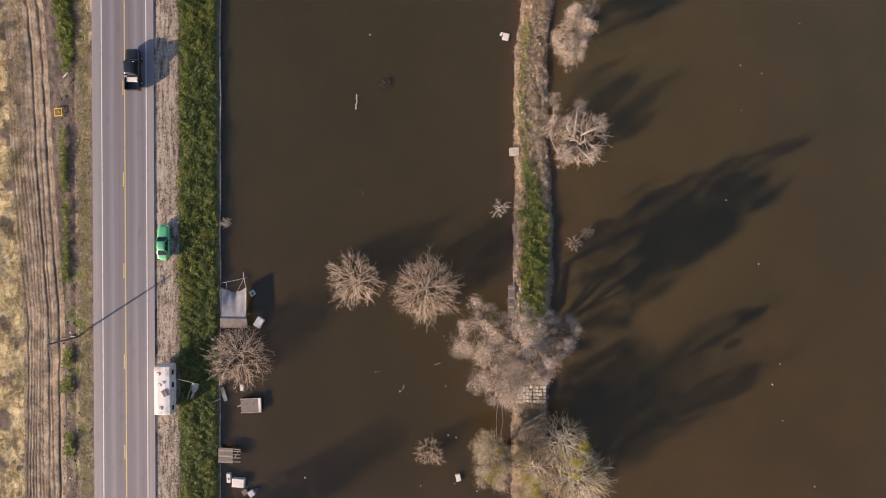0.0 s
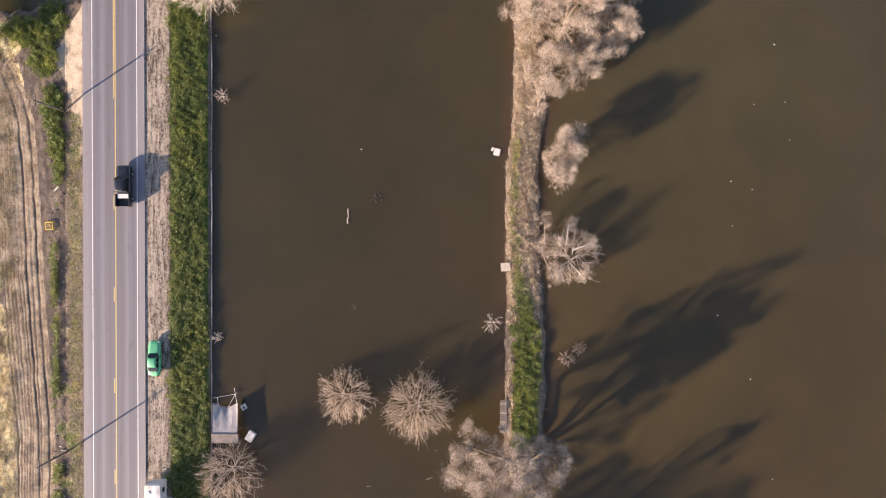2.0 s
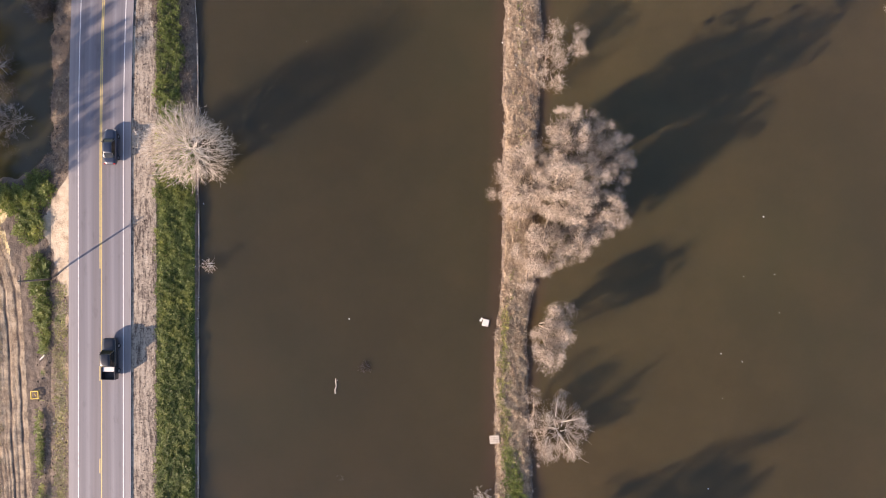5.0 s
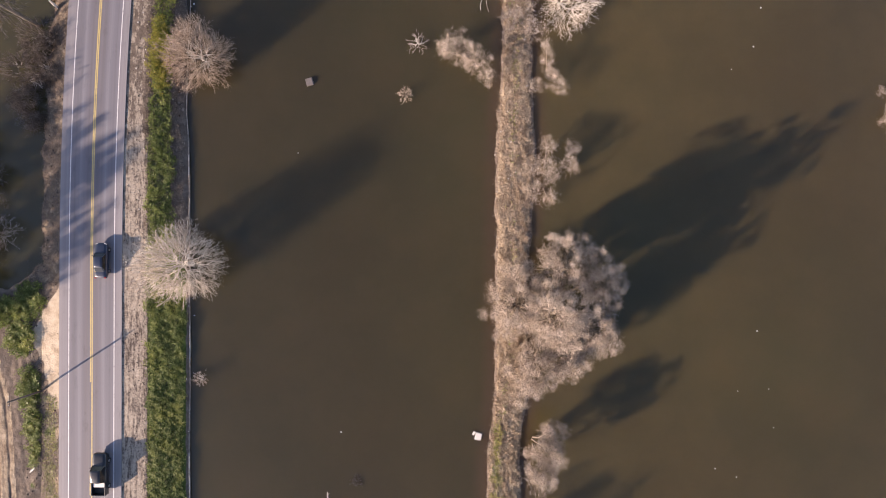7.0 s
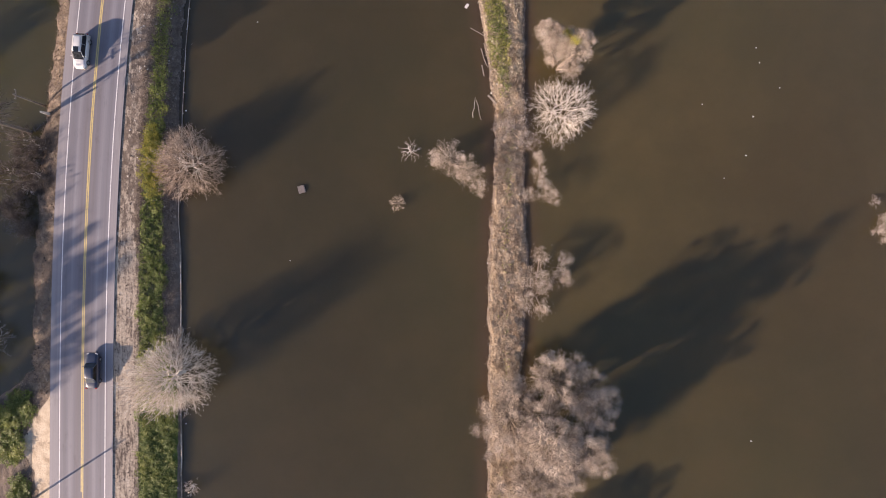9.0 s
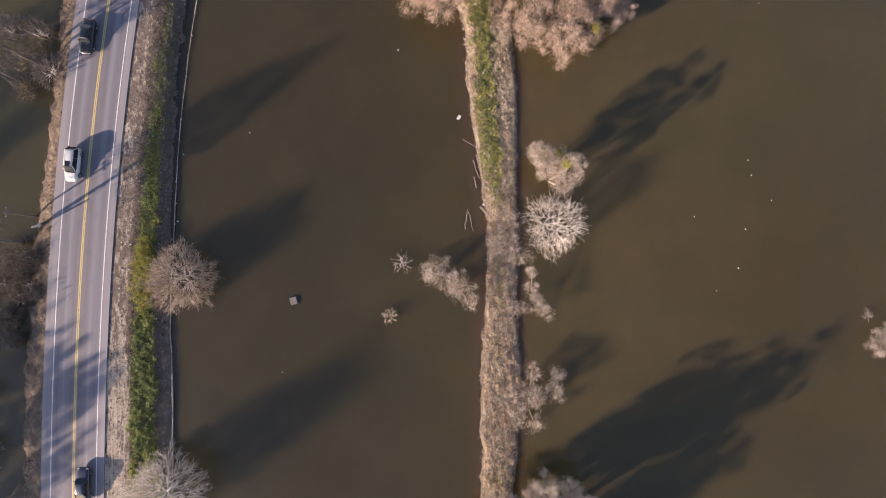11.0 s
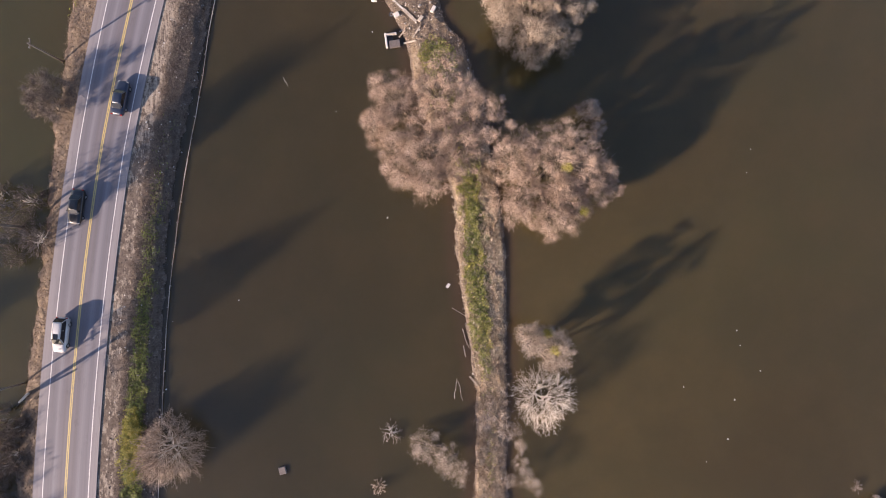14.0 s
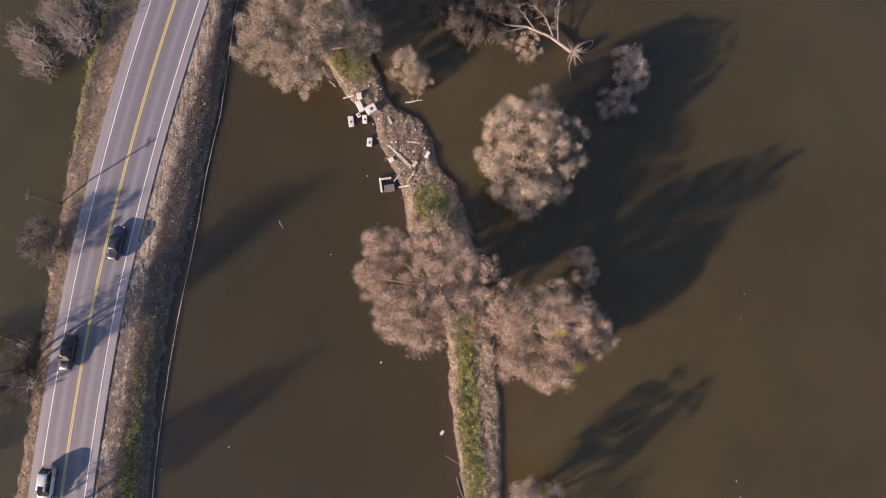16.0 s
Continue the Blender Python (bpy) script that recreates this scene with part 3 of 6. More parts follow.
def ribbon(name, left, right, ys, z, mat, thick=0.0):
    """A strip along the road between two offsets, with metres across and along as UV."""
    ys = np.asarray(ys, float)
    c = road_cos(ys)
    s = np.sqrt(1 - c * c)
    rows = []
    for edge in (left, right):
        # the road widens a little round the bend
        o = edge * (1 + 0.09 * steps(ys, (115, 0), (150, 1)))
        rows.append(np.stack([road_x(ys) + o * c, ys - o * s, np.full_like(ys, z)], -1))
    verts, n = np.concatenate(rows), len(ys)
    i = np.arange(n - 1)
    faces = np.stack([i, n + i, n + i + 1, i + 1], -1)
    if thick:
        low = verts - (0, 0, thick)
        verts = np.concatenate([verts, low])
        faces = np.concatenate([faces, np.stack([i, i + 1, 2 * n + i + 1, 2 * n + i], -1), np.stack([n + i + 1, n + i, 3 * n + i, 3 * n + i + 1], -1)])
    me = np_mesh(name, verts, faces, mat, True)
    uv = me.uv_layers.new(name="UVMap")
    across = np.tile(np.repeat([left, right], n), 2)
    along = np.tile(ys, 4)
    idx = faces.ravel()
    uv.data.foreach_set("uv", np.stack([across[idx], along[idx]], -1).astype(np.float32).ravel())
    return new(name, me)


ROAD_YS = np.concatenate([np.linspace(-900, -70, 20), np.arange(-60, 182, 2.0), np.linspace(190, 900, 25)])
road = tagged(ribbon("road", -4.45, 4.15, ROAD_YS, ROAD_Z, ASPHALT, 0.25), "two-lane grey asphalt road with worn wheel tracks", "road", kind="structure")


def marking(left, right, y0, y1, mat, label):
    ys = np.arange(y0, y1 + 0.01, min(2.0, y1 - y0))
    ob = ribbon("road_marking", left, right, ys, ROAD_Z + 0.006, mat)
    ob.parent = road
    return tagged(ob, label)


marking(-3.17, -3.05, -60, 182, WHITE_LINE, "solid white edge line")
marking(3.05, 3.17, -60, 182, WHITE_LINE, "solid white edge line")
marking(0.03, 0.18, -60, 182, YELLOW_LINE, "solid yellow centre line")
marking(-0.18, -0.03, 33, 182, YELLOW_LINE, "solid yellow centre line")
for k in range(7):
    marking(-0.19, -0.05, 17.75 - 12.55 * k, 20.8 - 12.55 * k, YELLOW_LINE, "broken yellow centre line")


# ---- trees ----
def spread_dirs(rng, parent, angle, jitter=0.25, lift=0.15):
    """Directions that leave their parents' by about that angle."""
    n = len(parent)
    r = rng.normal(size=(n, 3))
    side = unit(r - parent * (r * parent).sum(-1, keepdims=True))
    a = angle * (1 + jitter * rng.normal(size=n))[:, None]
    d = parent * np.cos(a) + side * np.sin(a)
    d[:, 2] += lift
    return unit(d)


def bent(start, d, length, rng, wobble=0.12, bits=2):
    """Each branch as a chain of bits; the chain's points."""
    pts = [start]
    for _ in range(bits):
        d = unit(d + wobble * rng.normal(size=d.shape))
        pts.append(pts[-1] + d * (length / bits)[:, None])
    return pts


def along(pts, k, rng, lo=0.35, hi=1.0):
    """k places on each chain, with the direction there."""
    n, bits = len(pts[0]), len(pts) - 1
    t = np.sort(rng.uniform(lo, hi, (n, k)), 1) * bits
    i = np.minimum(t.astype(int), bits - 1)
    stack = np.stack(pts, 1)
    a, b = stack[np.arange(n)[:, None], i], stack[np.arange(n)[:, None], i + 1]
    f = (t - i)[..., None]
    return (a + (b - a) * f).reshape(-1, 3), unit(b - a).reshape(-1, 3), (t / bits).reshape(-1)


def chain(pts, r0, r1, sides):
    out, bits = [], len(pts) - 1
    for j in range(bits):
        out.append(sticks(pts[j], pts[j + 1], r0 + (r1 - r0) * j / bits, r0 + (r1 - r0) * (j + 1) / bits, sides))
    return out


def place_tree(x, y, foot, name, label, category, wood, crown, group):
    t = thing(name, pose(x, y, foot), label, category, group)
    under(new("trunk", wood), t)
    under(new("crown", crown), t)
    return t


def foot_at(x, y):
    return float(ground_height(np.array([x]), np.array([y]))[0]) - 0.05


def mistletoe_clump(t, c, rng):
    """A loose ball of short leafy sprigs."""
    n = 360
    d = unit(rng.normal(size=(n, 3)))
    s = c + d * (0.62 * rng.uniform(0, 1, (n, 1)) ** 0.5) * np.array([1.15, 1.0, 0.7])
    e = s + unit(d + 0.8 * rng.normal(size=(n, 3))) * rng.uniform(0.10, 0.26, (n, 1))
    ob = under(new("mistletoe", np_mesh("mistletoe", *blades(s, e, 0.030, rng), YELLOW_LEAF)), t)
    tagged(ob, "yellow-green mistletoe clump", kind="stuff")


def dome(n, rng, low=-0.30, jitter=0.5):
    """n directions spread evenly over a dome."""
    k = np.arange(n) + 0.5
    z = 1 - (1 - low) * k / n
    az = k * 2.39996 + rng.uniform(0, 6.3)
    flat = np.sqrt(np.clip(1 - z * z, 0, 1))
    d = np.stack([flat * np.cos(az), flat * np.sin(az), z], -1)
    return unit(d + rng.normal(size=d.shape) * jitter / math.sqrt(n))


def bare_tree(x, y, r, h, twig, bark, seed, label, limbs=11, lean=(0, 0), fork=0.22, dense=1.0, group="bare trees", category="tree", fine=0.015, mistletoe=0, fuzz=1.0, stout=1.0):
    """A leafless tree that forks from a short trunk again and again out to a dome of fine twigs."""
    rng = np.random.RandomState(seed)
    foot = foot_at(x, y)
    if h < 2.5:
        foot = max(foot, -0.3)
    thick = (0.018 * h + 0.03) * stout
    top = np.array([[lean[0] * 0.3, lean[1] * 0.3, h * fork]])
    wood = chain([np.zeros((1, 3)), top * 0.5 + rng.normal(size=(1, 3)) * 0.06, top], np.array([thick * 1.3]), np.array([thick]), 8)
    shape = np.array([r, r, h * (1 - fork)]) * np.array([1, 1, 0.97])
    middle = top + np.array([[lean[0], lean[1], 0]])
    parents, crown, ph = top, [], rng.uniform(0, 6.3, 3)
    many = max(36, int((30 + 9 * r * r) * dense))
    for level, (n, reach, r0, r1, sides) in enumerate(((max(5, limbs // 2), 0.24, 0.46, 0.28, 6), (limbs * 4, 0.52, 0.21, 0.11, 5), (many, 0.93, 0.098, 0.045, 3))):
        d = dome(n, rng, jitter=1.0)
        ragged = 1 + 0.13 * np.sin(d[:, :1] * 5.0 + ph[0] + 2.0 * np.sin(3.0 * d[:, 1:2] + ph[1])) + 0.06 * np.sin(11.0 * d[:, 1:2] + ph[2])
        nodes = middle + d * shape * (reach * ragged * rng.uniform(0.76, 1.08, (n, 1)))
        home = np.zeros(n, int) if level == 0 else (unit(d + 0.16 * rng.normal(size=d.shape)) @ last.T).argmax(1)
        s, last = parents[home], d
        bend = rng.normal(size=(n, 3)) * 0.10 * np.linalg.norm(nodes - s, axis=1, keepdims=True)
        path = [s, s + (nodes - s) * 0.36 + bend + np.array([0, 0, 0.05]), s + (nodes - s) * 0.70 + bend * 0.6, nodes]
        bits = chain(path, np.full(n, max(thick * r0, fine * 1.15)), np.full(n, max(thick * r1, fine * 0.75)), sides)
        if level < 2:
            wood += bits
        else:
            crown += [tris(*piece) for piece in bits]
        parents = nodes
    # side twigs that fork off the branches, and finer ones off those
    out = unit(nodes - middle)
    k3 = max(3, int(7 * fuzz))
    at, d3, _ = along(path, k3, rng, 0.25, 1.0)
    away = np.repeat(out, k3, 0)
    l3 = r * rng.uniform(0.09, 0.24, len(at))
    p3 = [at, at + unit(spread_dirs(rng, d3, 0.72, 0.35, 0.06) + 0.22 * away) * l3[:, None]]
    crown.append(tips(p3[0], p3[1], 0.95 * fine))
    k4 = max(1, int(4 * fuzz))
    s4, d4, _ = along(p3, k4, rng, 0.15, 1.0)
    e4 = s4 + spread_dirs(rng, d4, 0.5, 0.35, 0.05) * (min(r, 4.5) * rng.uniform(0.05, 0.12, len(s4)))[:, None]
    crown.append(blades(s4, e4, 0.8 * fine, rng))
    if h > 5:
        # loose twigs inside the crown
        n = int(9 * r * r * dense)
        d = unit(rng.normal(size=(n, 3)) * np.array([1, 1, 0.8]) + np.array([0, 0, 0.35]))
        s5 = middle + d * shape * rng.uniform(0.30, 0.80, (n, 1))
        crown.append(tips(s5, s5 + unit(d + rng.normal(size=(n, 3)) * 0.5) * rng.uniform(0.4, 1.0, (n, 1)), 1.1 * fine))
    t = place_tree(x, y, foot, "tree" if h > 3.2 else "shrub", label, category, np_mesh("trunk", *joined(wood), bark), np_mesh("crown", *joined(crown), twig), group)
    for k in range(mistletoe):
        a, q = rng.uniform(0, 6.3), r * rng.uniform(0.1, 0.7)
        mistletoe_clump(t, np.array([q * math.cos(a), q * math.sin(a), h * (0.86 - 0.2 * q / r)]), rng)
    return t


def bushy_tree(lobes, twig, bark, seed, label, base=None, clump=1.06, thick=1.05, group="bushy trees", mistletoe=0, fine=0.018, multi=3):
    """A tree of billowing clumps of fine twigs. lobes: x, y, radius and top height of each billow."""
    rng = np.random.RandomState(seed)
    lobes = np.array(lobes, float)
    if len(lobes) > 5:
        # the crown stands highest towards the light
        u = (lobes[:, 0] - lobes[:, 0].mean()) * 0.842 + (lobes[:, 1] - lobes[:, 1].mean()) * 0.54
        lobes[:, 3] *= 1 - 0.11 * u / np.abs(u).max()
    if base is None:
        base = (lobes[:, 0].mean(), lobes[:, 1].mean())
    foot = foot_at(*base)
    origin = np.array([base[0], base[1], foot])
    wood, twigs, inner = [], [], []
    tall = lobes[:, 3].max()
    trunk_r = 0.020 * tall + 0.02
    stems = [np.array([[math.cos(a) * 0.12, math.sin(a) * 0.12, -0.1]]) for a in rng.uniform(0, 6.3, multi)]
    for lx, ly, lr, top in lobes:
        hub = np.array([[lx, ly, foot + max(top - 2.0 * lr, 0.22 * top)]]) - origin
        stem = stems[rng.randint(multi)]
        mid = stem + (hub - stem) * np.array([[0.35, 0.35, 0.55]]) + rng.normal(size=(1, 3)) * 0.15
        wood += chain([stem, mid, hub], np.array([trunk_r]), np.array([trunk_r * 0.55]), 6)
        stretch = np.array([lr, lr, min(lr * 1.1, top * 0.48)])
        heart = np.array([[lx, ly, foot + top - stretch[2]]]) - origin
        # billows spread over the dome, uneven in depth and size; those buried in a neighbouring dome are left out
        n = max(6, int(2.9 * lr * lr * thick / clump ** 2))
        normal = dome(n, rng, -0.62, 1.1)
        big = clump * np.exp(rng.normal(0.06, 0.30, n))
        low = np.array([lr, lr, max(stretch[2], (top - stretch[2]) * 0.85)])
        centre = heart + normal * np.where(normal > 0, stretch, low) * rng.uniform(0.50, 1.14, (n, 1)) - normal * big[:, None] * 0.55
        buried = np.zeros(n, bool)
        for ox, oy, orad, otop in lobes:
            if (ox, oy) != (lx, ly):
                oz = min(orad * 1.1, otop * 0.48)
                q = (centre - (np.array([[ox, oy, foot + otop - oz]]) - origin)) / np.array([orad, orad, oz])
                buried |= (np.linalg.norm(q, axis=1) < 0.62) | ((np.hypot(q[:, 0], q[:, 1]) < 0.55) & (q[:, 2] < 0))
        keep = ~buried
        n, normal, big, centre = int(keep.sum()), normal[keep], big[keep], centre[keep]
        if not n:
            continue
        wood += chain([np.repeat(hub, n, 0), hub + (centre - hub) * 0.6 + rng.normal(size=(n, 3)) * 0.25, centre], np.full(n, trunk_r * 0.22), np.full(n, 0.018), 3)
        # each billow: tufts of short twigs that fan outwards and upwards
        tufts, hairs, loose = (9, 18, 0.60) if thick < 0.8 else (14, 36, 0.33)
        lead = unit(np.repeat(normal, tufts, 0) * 0.95 + np.array([0, 0, 0.35]) + rng.normal(size=(n * tufts, 3)) * 0.65)
        c2, b2 = np.repeat(centre, tufts, 0), np.repeat(big, tufts)[:, None] * rng.uniform(0.60, 1.25, (n * tufts, 1))
        d3 = unit(np.repeat(lead, hairs, 0) + rng.normal(size=(n * tufts * hairs, 3)) * loose)
        c3, b3 = np.repeat(c2, hairs, 0), np.repeat(b2, hairs, 0)
        at = rng.uniform(0.25, 0.96, (len(d3), 1))
        s = c3 + d3 * b3 * at
        e = s + unit(d3 + rng.normal(size=s.shape) * 0.75) * b3 * rng.uniform(0.10, 0.30, at.shape)
        twigs.append(blades(s, e, rng.uniform(0.75, 1.35, len(s)) * fine * 1.05, rng))
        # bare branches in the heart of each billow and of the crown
        # in the bark's colour, which paints shade into the gaps between billows
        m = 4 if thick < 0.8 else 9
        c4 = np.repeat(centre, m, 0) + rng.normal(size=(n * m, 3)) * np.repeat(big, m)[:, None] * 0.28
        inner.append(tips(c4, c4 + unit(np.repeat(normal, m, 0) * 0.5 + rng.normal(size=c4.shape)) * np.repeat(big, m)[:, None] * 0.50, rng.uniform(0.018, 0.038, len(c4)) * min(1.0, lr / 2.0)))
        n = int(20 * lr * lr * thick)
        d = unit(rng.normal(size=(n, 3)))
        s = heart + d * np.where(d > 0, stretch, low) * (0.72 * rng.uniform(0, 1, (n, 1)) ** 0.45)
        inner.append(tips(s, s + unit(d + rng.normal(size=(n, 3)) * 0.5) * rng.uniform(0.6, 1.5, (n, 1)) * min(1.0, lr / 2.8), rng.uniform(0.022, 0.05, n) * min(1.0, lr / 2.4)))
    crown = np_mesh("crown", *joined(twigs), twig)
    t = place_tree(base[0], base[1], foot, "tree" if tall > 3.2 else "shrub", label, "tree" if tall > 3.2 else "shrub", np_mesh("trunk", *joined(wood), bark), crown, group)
    tagged(under(new("branchwork", np_mesh("branchwork", *joined(inner), bark)), t), "bare inner branches, bark-coloured to deepen the shade between billows", kind="stuff")
    for k in range(mistletoe):
        lx, ly, lr, top = lobes[rng.randint(len(lobes))]
        a, q = rng.uniform(0, 6.3), lr * rng.uniform(0.1, 0.6)
        c = np.array([lx + q * math.cos(a), ly + q * math.sin(a), foot + top - 0.25 * lr - 0.25 * q]) - origin
        mistletoe_clump(t, c, rng)
    return t


# bare trees standing in the southern pond and on the banks
bare_tree(-13.0, -7.5, 4.0, 7.0, TAN_TWIG, TAN_BARK, 1, "leafless tan tree fanning out of the water", 14, dense=1.25, group="drowned trees", fuzz=0.75, fine=0.017)
bare_tree(-3.3, -8.6, 5.0, 8.2, TAN_TWIG, TAN_BARK, 2, "large leafless tan tree fanning out of the water", 15, dense=1.25, group="drowned trees", fuzz=0.75, fine=0.017)
bare_tree(-28.9, -18.0, 4.6, 7.6, TAN_TWIG, TAN_BARK, 3, "leafless brownish tree on the bank beside the camper", 14, dense=1.15, group="bank trees", fuzz=0.85)
bare_tree(-3.0, -28.8, 2.5, 4.2, TAN_TWIG, TAN_BARK, 4, "small leaning leafless tree in the water", 10, (0.2, -1.7), 0.12, 2.0, group="drowned trees", fine=0.016, fuzz=0.9, stout=0.8)
bare_tree(6.7, 2.3, 1.5, 3.4, PALE_TWIG, PALE_BARK, 5, "small pale leafless tree at the levee's edge", 9, dense=0.8, group="levee trees")
bare_tree(-31.5, 48.9, 5.3, 11.8, PALE_TWIG, PALE_BARK, 6, "big whitish leafless tree on the road bank", 18, (0.0, 0.1), dense=1.6, group="bank trees", fine=0.013)
bare_tree(18.3, 84.2, 4.4, 8.0, PALE_TWIG, PALE_BARK, 7, "whitish leafless tree beside the levee", 14, (0.9, -0.5), dense=1.2, group="levee trees", fine=0.012)
bare_tree(-30.1, 76.9, 4.8, 8.8, RED_TWIG, PALE_BARK, 8, "russet leafless tree on the road bank", 16, dense=1.7, group="bank trees", fine=0.017)
bare_tree(17.4, 11.4, 4.2, 6.4, PINK_TWIG, PALE_BARK, 9, "sparse pinkish tree with pale crooked limbs beside the levee", 7, dense=0.55, group="levee trees", fine=0.02)
bushy_tree([(15.6, 13.6, 1.6, 5.4), (15.4, 9.4, 1.5, 5.2), (18.6, 9.0, 1.2, 5.0), (19.9, 13.2, 1.2, 5.4), (17.0, 15.6, 1.3, 5.0)], PINK_TWIG, PALE_BARK, 109, "ragged pinkish bush round the crooked limbs", (16.6, 11.6), thick=0.6, group="levee brush", clump=0.8)
bare_tree(-31.0, 0.3, 0.9, 1.6, PALE_TWIG, PALE_BARK, 10, "small bare bush at the fence", 7, dense=0.6, group="bushes", category="bush")
bare_tree(-30.1, 33.4, 1.2, 2.2, PINK_TWIG, PALE_BARK, 11, "small bare bush growing through the fence", 8, dense=0.7, group="bushes", category="bush")
bare_tree(-0.6, 78.8, 1.8, 1.3, GREY_TWIG, PALE_BARK, 12, "dead branches sticking out of the water", 5, dense=0.4, fuzz=0.4, fine=0.028, stout=2.4, group="bushes", category="bush")
bare_tree(16.9, -2.4, 1.2, 1.9, RED_TWIG, BARK, 13, "small russet bush in the water", 9, dense=1.2, group="bushes", category="bush")
bare_tree(18.6, -1.0, 1.0, 1.7, RED_TWIG, BARK, 14, "small russet bush in the water", 9, dense=1.2, group="bushes", category="bush")
bare_tree(-2.3, 71.7, 1.2, 1.9, TAN_TWIG, BARK, 15, "small tan bush in the water", 8, dense=0.8, group="bushes", category="bush")
bare_tree(60.8, 71.6, 0.9, 1.0, GREY_TWIG, BARK, 16, "dead twigs just above the water", 6, dense=0.5, group="bushes", category="bush")

# billowing trees along the levee
bushy_tree([(3.9, -13.0, 3.6, 11), (8.9, -13.8, 4.2, 14), (13.2, -13.4, 2.9, 11.5), (6.4, -18.6, 3.5, 12), (10.6, -17.2, 2.6, 10), (7.3, -20.8, 2.2, 8), (8.4, -23.0, 1.5, 6), (5.6, -16.5, 3.4, 11)], PINK_TWIG, BARK, 20, "large bushy pinkish-tan tree over the levee", (10.6, -16.5), thick=0.85, group="levee trees", multi=4)
bare_tree(15.0, -28.4, 3.9, 12.5, GREEN_TWIG, PALE_BARK, 21, "pale antler-limbed tree with mistletoe on the levee", 14, dense=1.5, group="levee trees", mistletoe=5, fine=0.020, fuzz=0.7, stout=1.4)
bare_tree(17.0, -33.6, 4.8, 12.5, GREEN_TWIG, PALE_BARK, 121, "pale antler-limbed tree with mistletoe in the water", 16, dense=1.5, group="levee trees", mistletoe=6, fine=0.020, fuzz=0.7, stout=1.4)
bare_tree(11.4, -32.2, 3.4, 7.5, GREEN_TWIG, PALE_BARK, 122, "greyish antler-limbed tree on the levee", 14, dense=1.3, group="levee trees", mistletoe=3, fine=0.018)
bushy_tree([(10.4, -27.6, 2.0, 4.5), (11.4, -36.5, 3.0, 7)], SAND_TWIG, BARK, 22, "bushy tan brush on the levee", (11.2, -32.0), group="levee trees", thick=0.7)
bushy_tree([(5.5, -29.6, 2.7, 8.0), (6.0, -32.2, 2.3, 7), (7.6, -31.4, 1.6, 5)], GREEN_TWIG, BARK, 23, "bushy yellow-green tree at the water's edge", (7.8, -30.0), group="levee trees", mistletoe=3)
bushy_tree([(15.9, 25.0, 2.5, 7.5), (15.4, 22.6, 2.2, 7), (16.6, 27.0, 1.6, 6)], PINK_TWIG, BARK, 24, "bushy pinkish tree beside the levee", (14.4, 25.5), group="levee trees")
bushy_tree([(13.6, 13.2, 2.0, 5), (14.8, 9.0, 1.7, 4.5), (13.8, 16.0, 1.4, 4)], PINK_TWIG, BARK, 25, "low pinkish brush on the levee's shoulder", (13.4, 12.5), thick=0.7, group="levee brush", clump=0.8)
bushy_tree([(12.3, 43.4, 4.3, 10.5), (17.7, 48.4, 4.2, 13.0), (22.1, 47.0, 3.6, 12.4), (21.7, 40.6, 3.6, 10.3), (15.0, 36.2, 3.8, 9), (16.8, 42.8, 3.8, 15.4), (17.4, 40.4, 2.8, 10.5), (12.4, 47.0, 2.6, 8), (19.0, 36.8, 2.6, 8)], PINK_TWIG, BARK, 26, "very large bushy pinkish-tan tree over the levee", (16.5, 43.0), group="levee trees", multi=4)
bushy_tree([(13.6, 33.4, 1.9, 5), (12.8, 31.2, 1.3, 3.6)], PINK_TWIG, BARK, 27, "low russet brush on the levee", group="levee brush", thick=0.7, clump=0.8)
bushy_tree([(19.2, 61.8, 1.7, 5.0), (20.0, 64.2, 1.2, 4.4), (17.2, 60.5, 1.3, 4)], PINK_TWIG, BARK, 28, "straggly pinkish bush standing in the water", group="levee brush", thick=0.7, clump=0.8)
bushy_tree([(15.5, 61.6, 1.9, 5), (16.6, 64.6, 1.2, 4), (16.8, 57.6, 1.3, 3.6), (15.0, 58.6, 1.3, 3.4)], PINK_TWIG, BARK, 29, "straggly pinkish bush on the levee's shoulder", group="levee brush", thick=0.7, clump=0.8)
bushy_tree([(16.7, 75.4, 1.3, 4.5), (17.3, 73.8, 1.1, 4.2), (18.2, 72.4, 1.2, 4), (15.6, 72.6, 1.3, 3.2), (16.6, 77.5, 0.9, 4)], PINK_TWIG, BARK, 30, "straggly pale bush beside the levee", group="levee brush", thick=0.75, clump=0.7)
bushy_tree([(4.6, 77.2, 2.3, 5.5), (7.2, 75.6, 2.2, 5.5), (8.8, 73.8, 1.5, 4), (2.9, 77.6, 1.3, 4)], PINK_TWIG, BARK, 31, "bushy pinkish tree leaning over the water", (9.4, 76.4), thick=0.62, group="levee trees", clump=0.85)
bushy_tree([(13.4, 83.0, 2.0, 3.6), (14.6, 79.6, 1.9, 3.6), (11.8, 80.6, 1.5, 2.8)], GREY_TWIG, BARK, 32, "low brown brush across the levee", group="levee brush", thick=0.6, clump=0.8)
bushy_tree([(17.2, 92.2, 2.0, 8.8), (20.7, 90.4, 2.2, 10.4), (19.4, 92.2, 1.5, 7.5), (20.1, 88.5, 1.2, 6.5), (18.4, 91.2, 1.8, 5.6), (20.2, 90.2, 1.5, 5.4)], PINK_TWIG, BARK, 33, "bushy tan tree with a little mistletoe in the water", (19.2, 89.8), group="levee trees", mistletoe=2, clump=0.85)
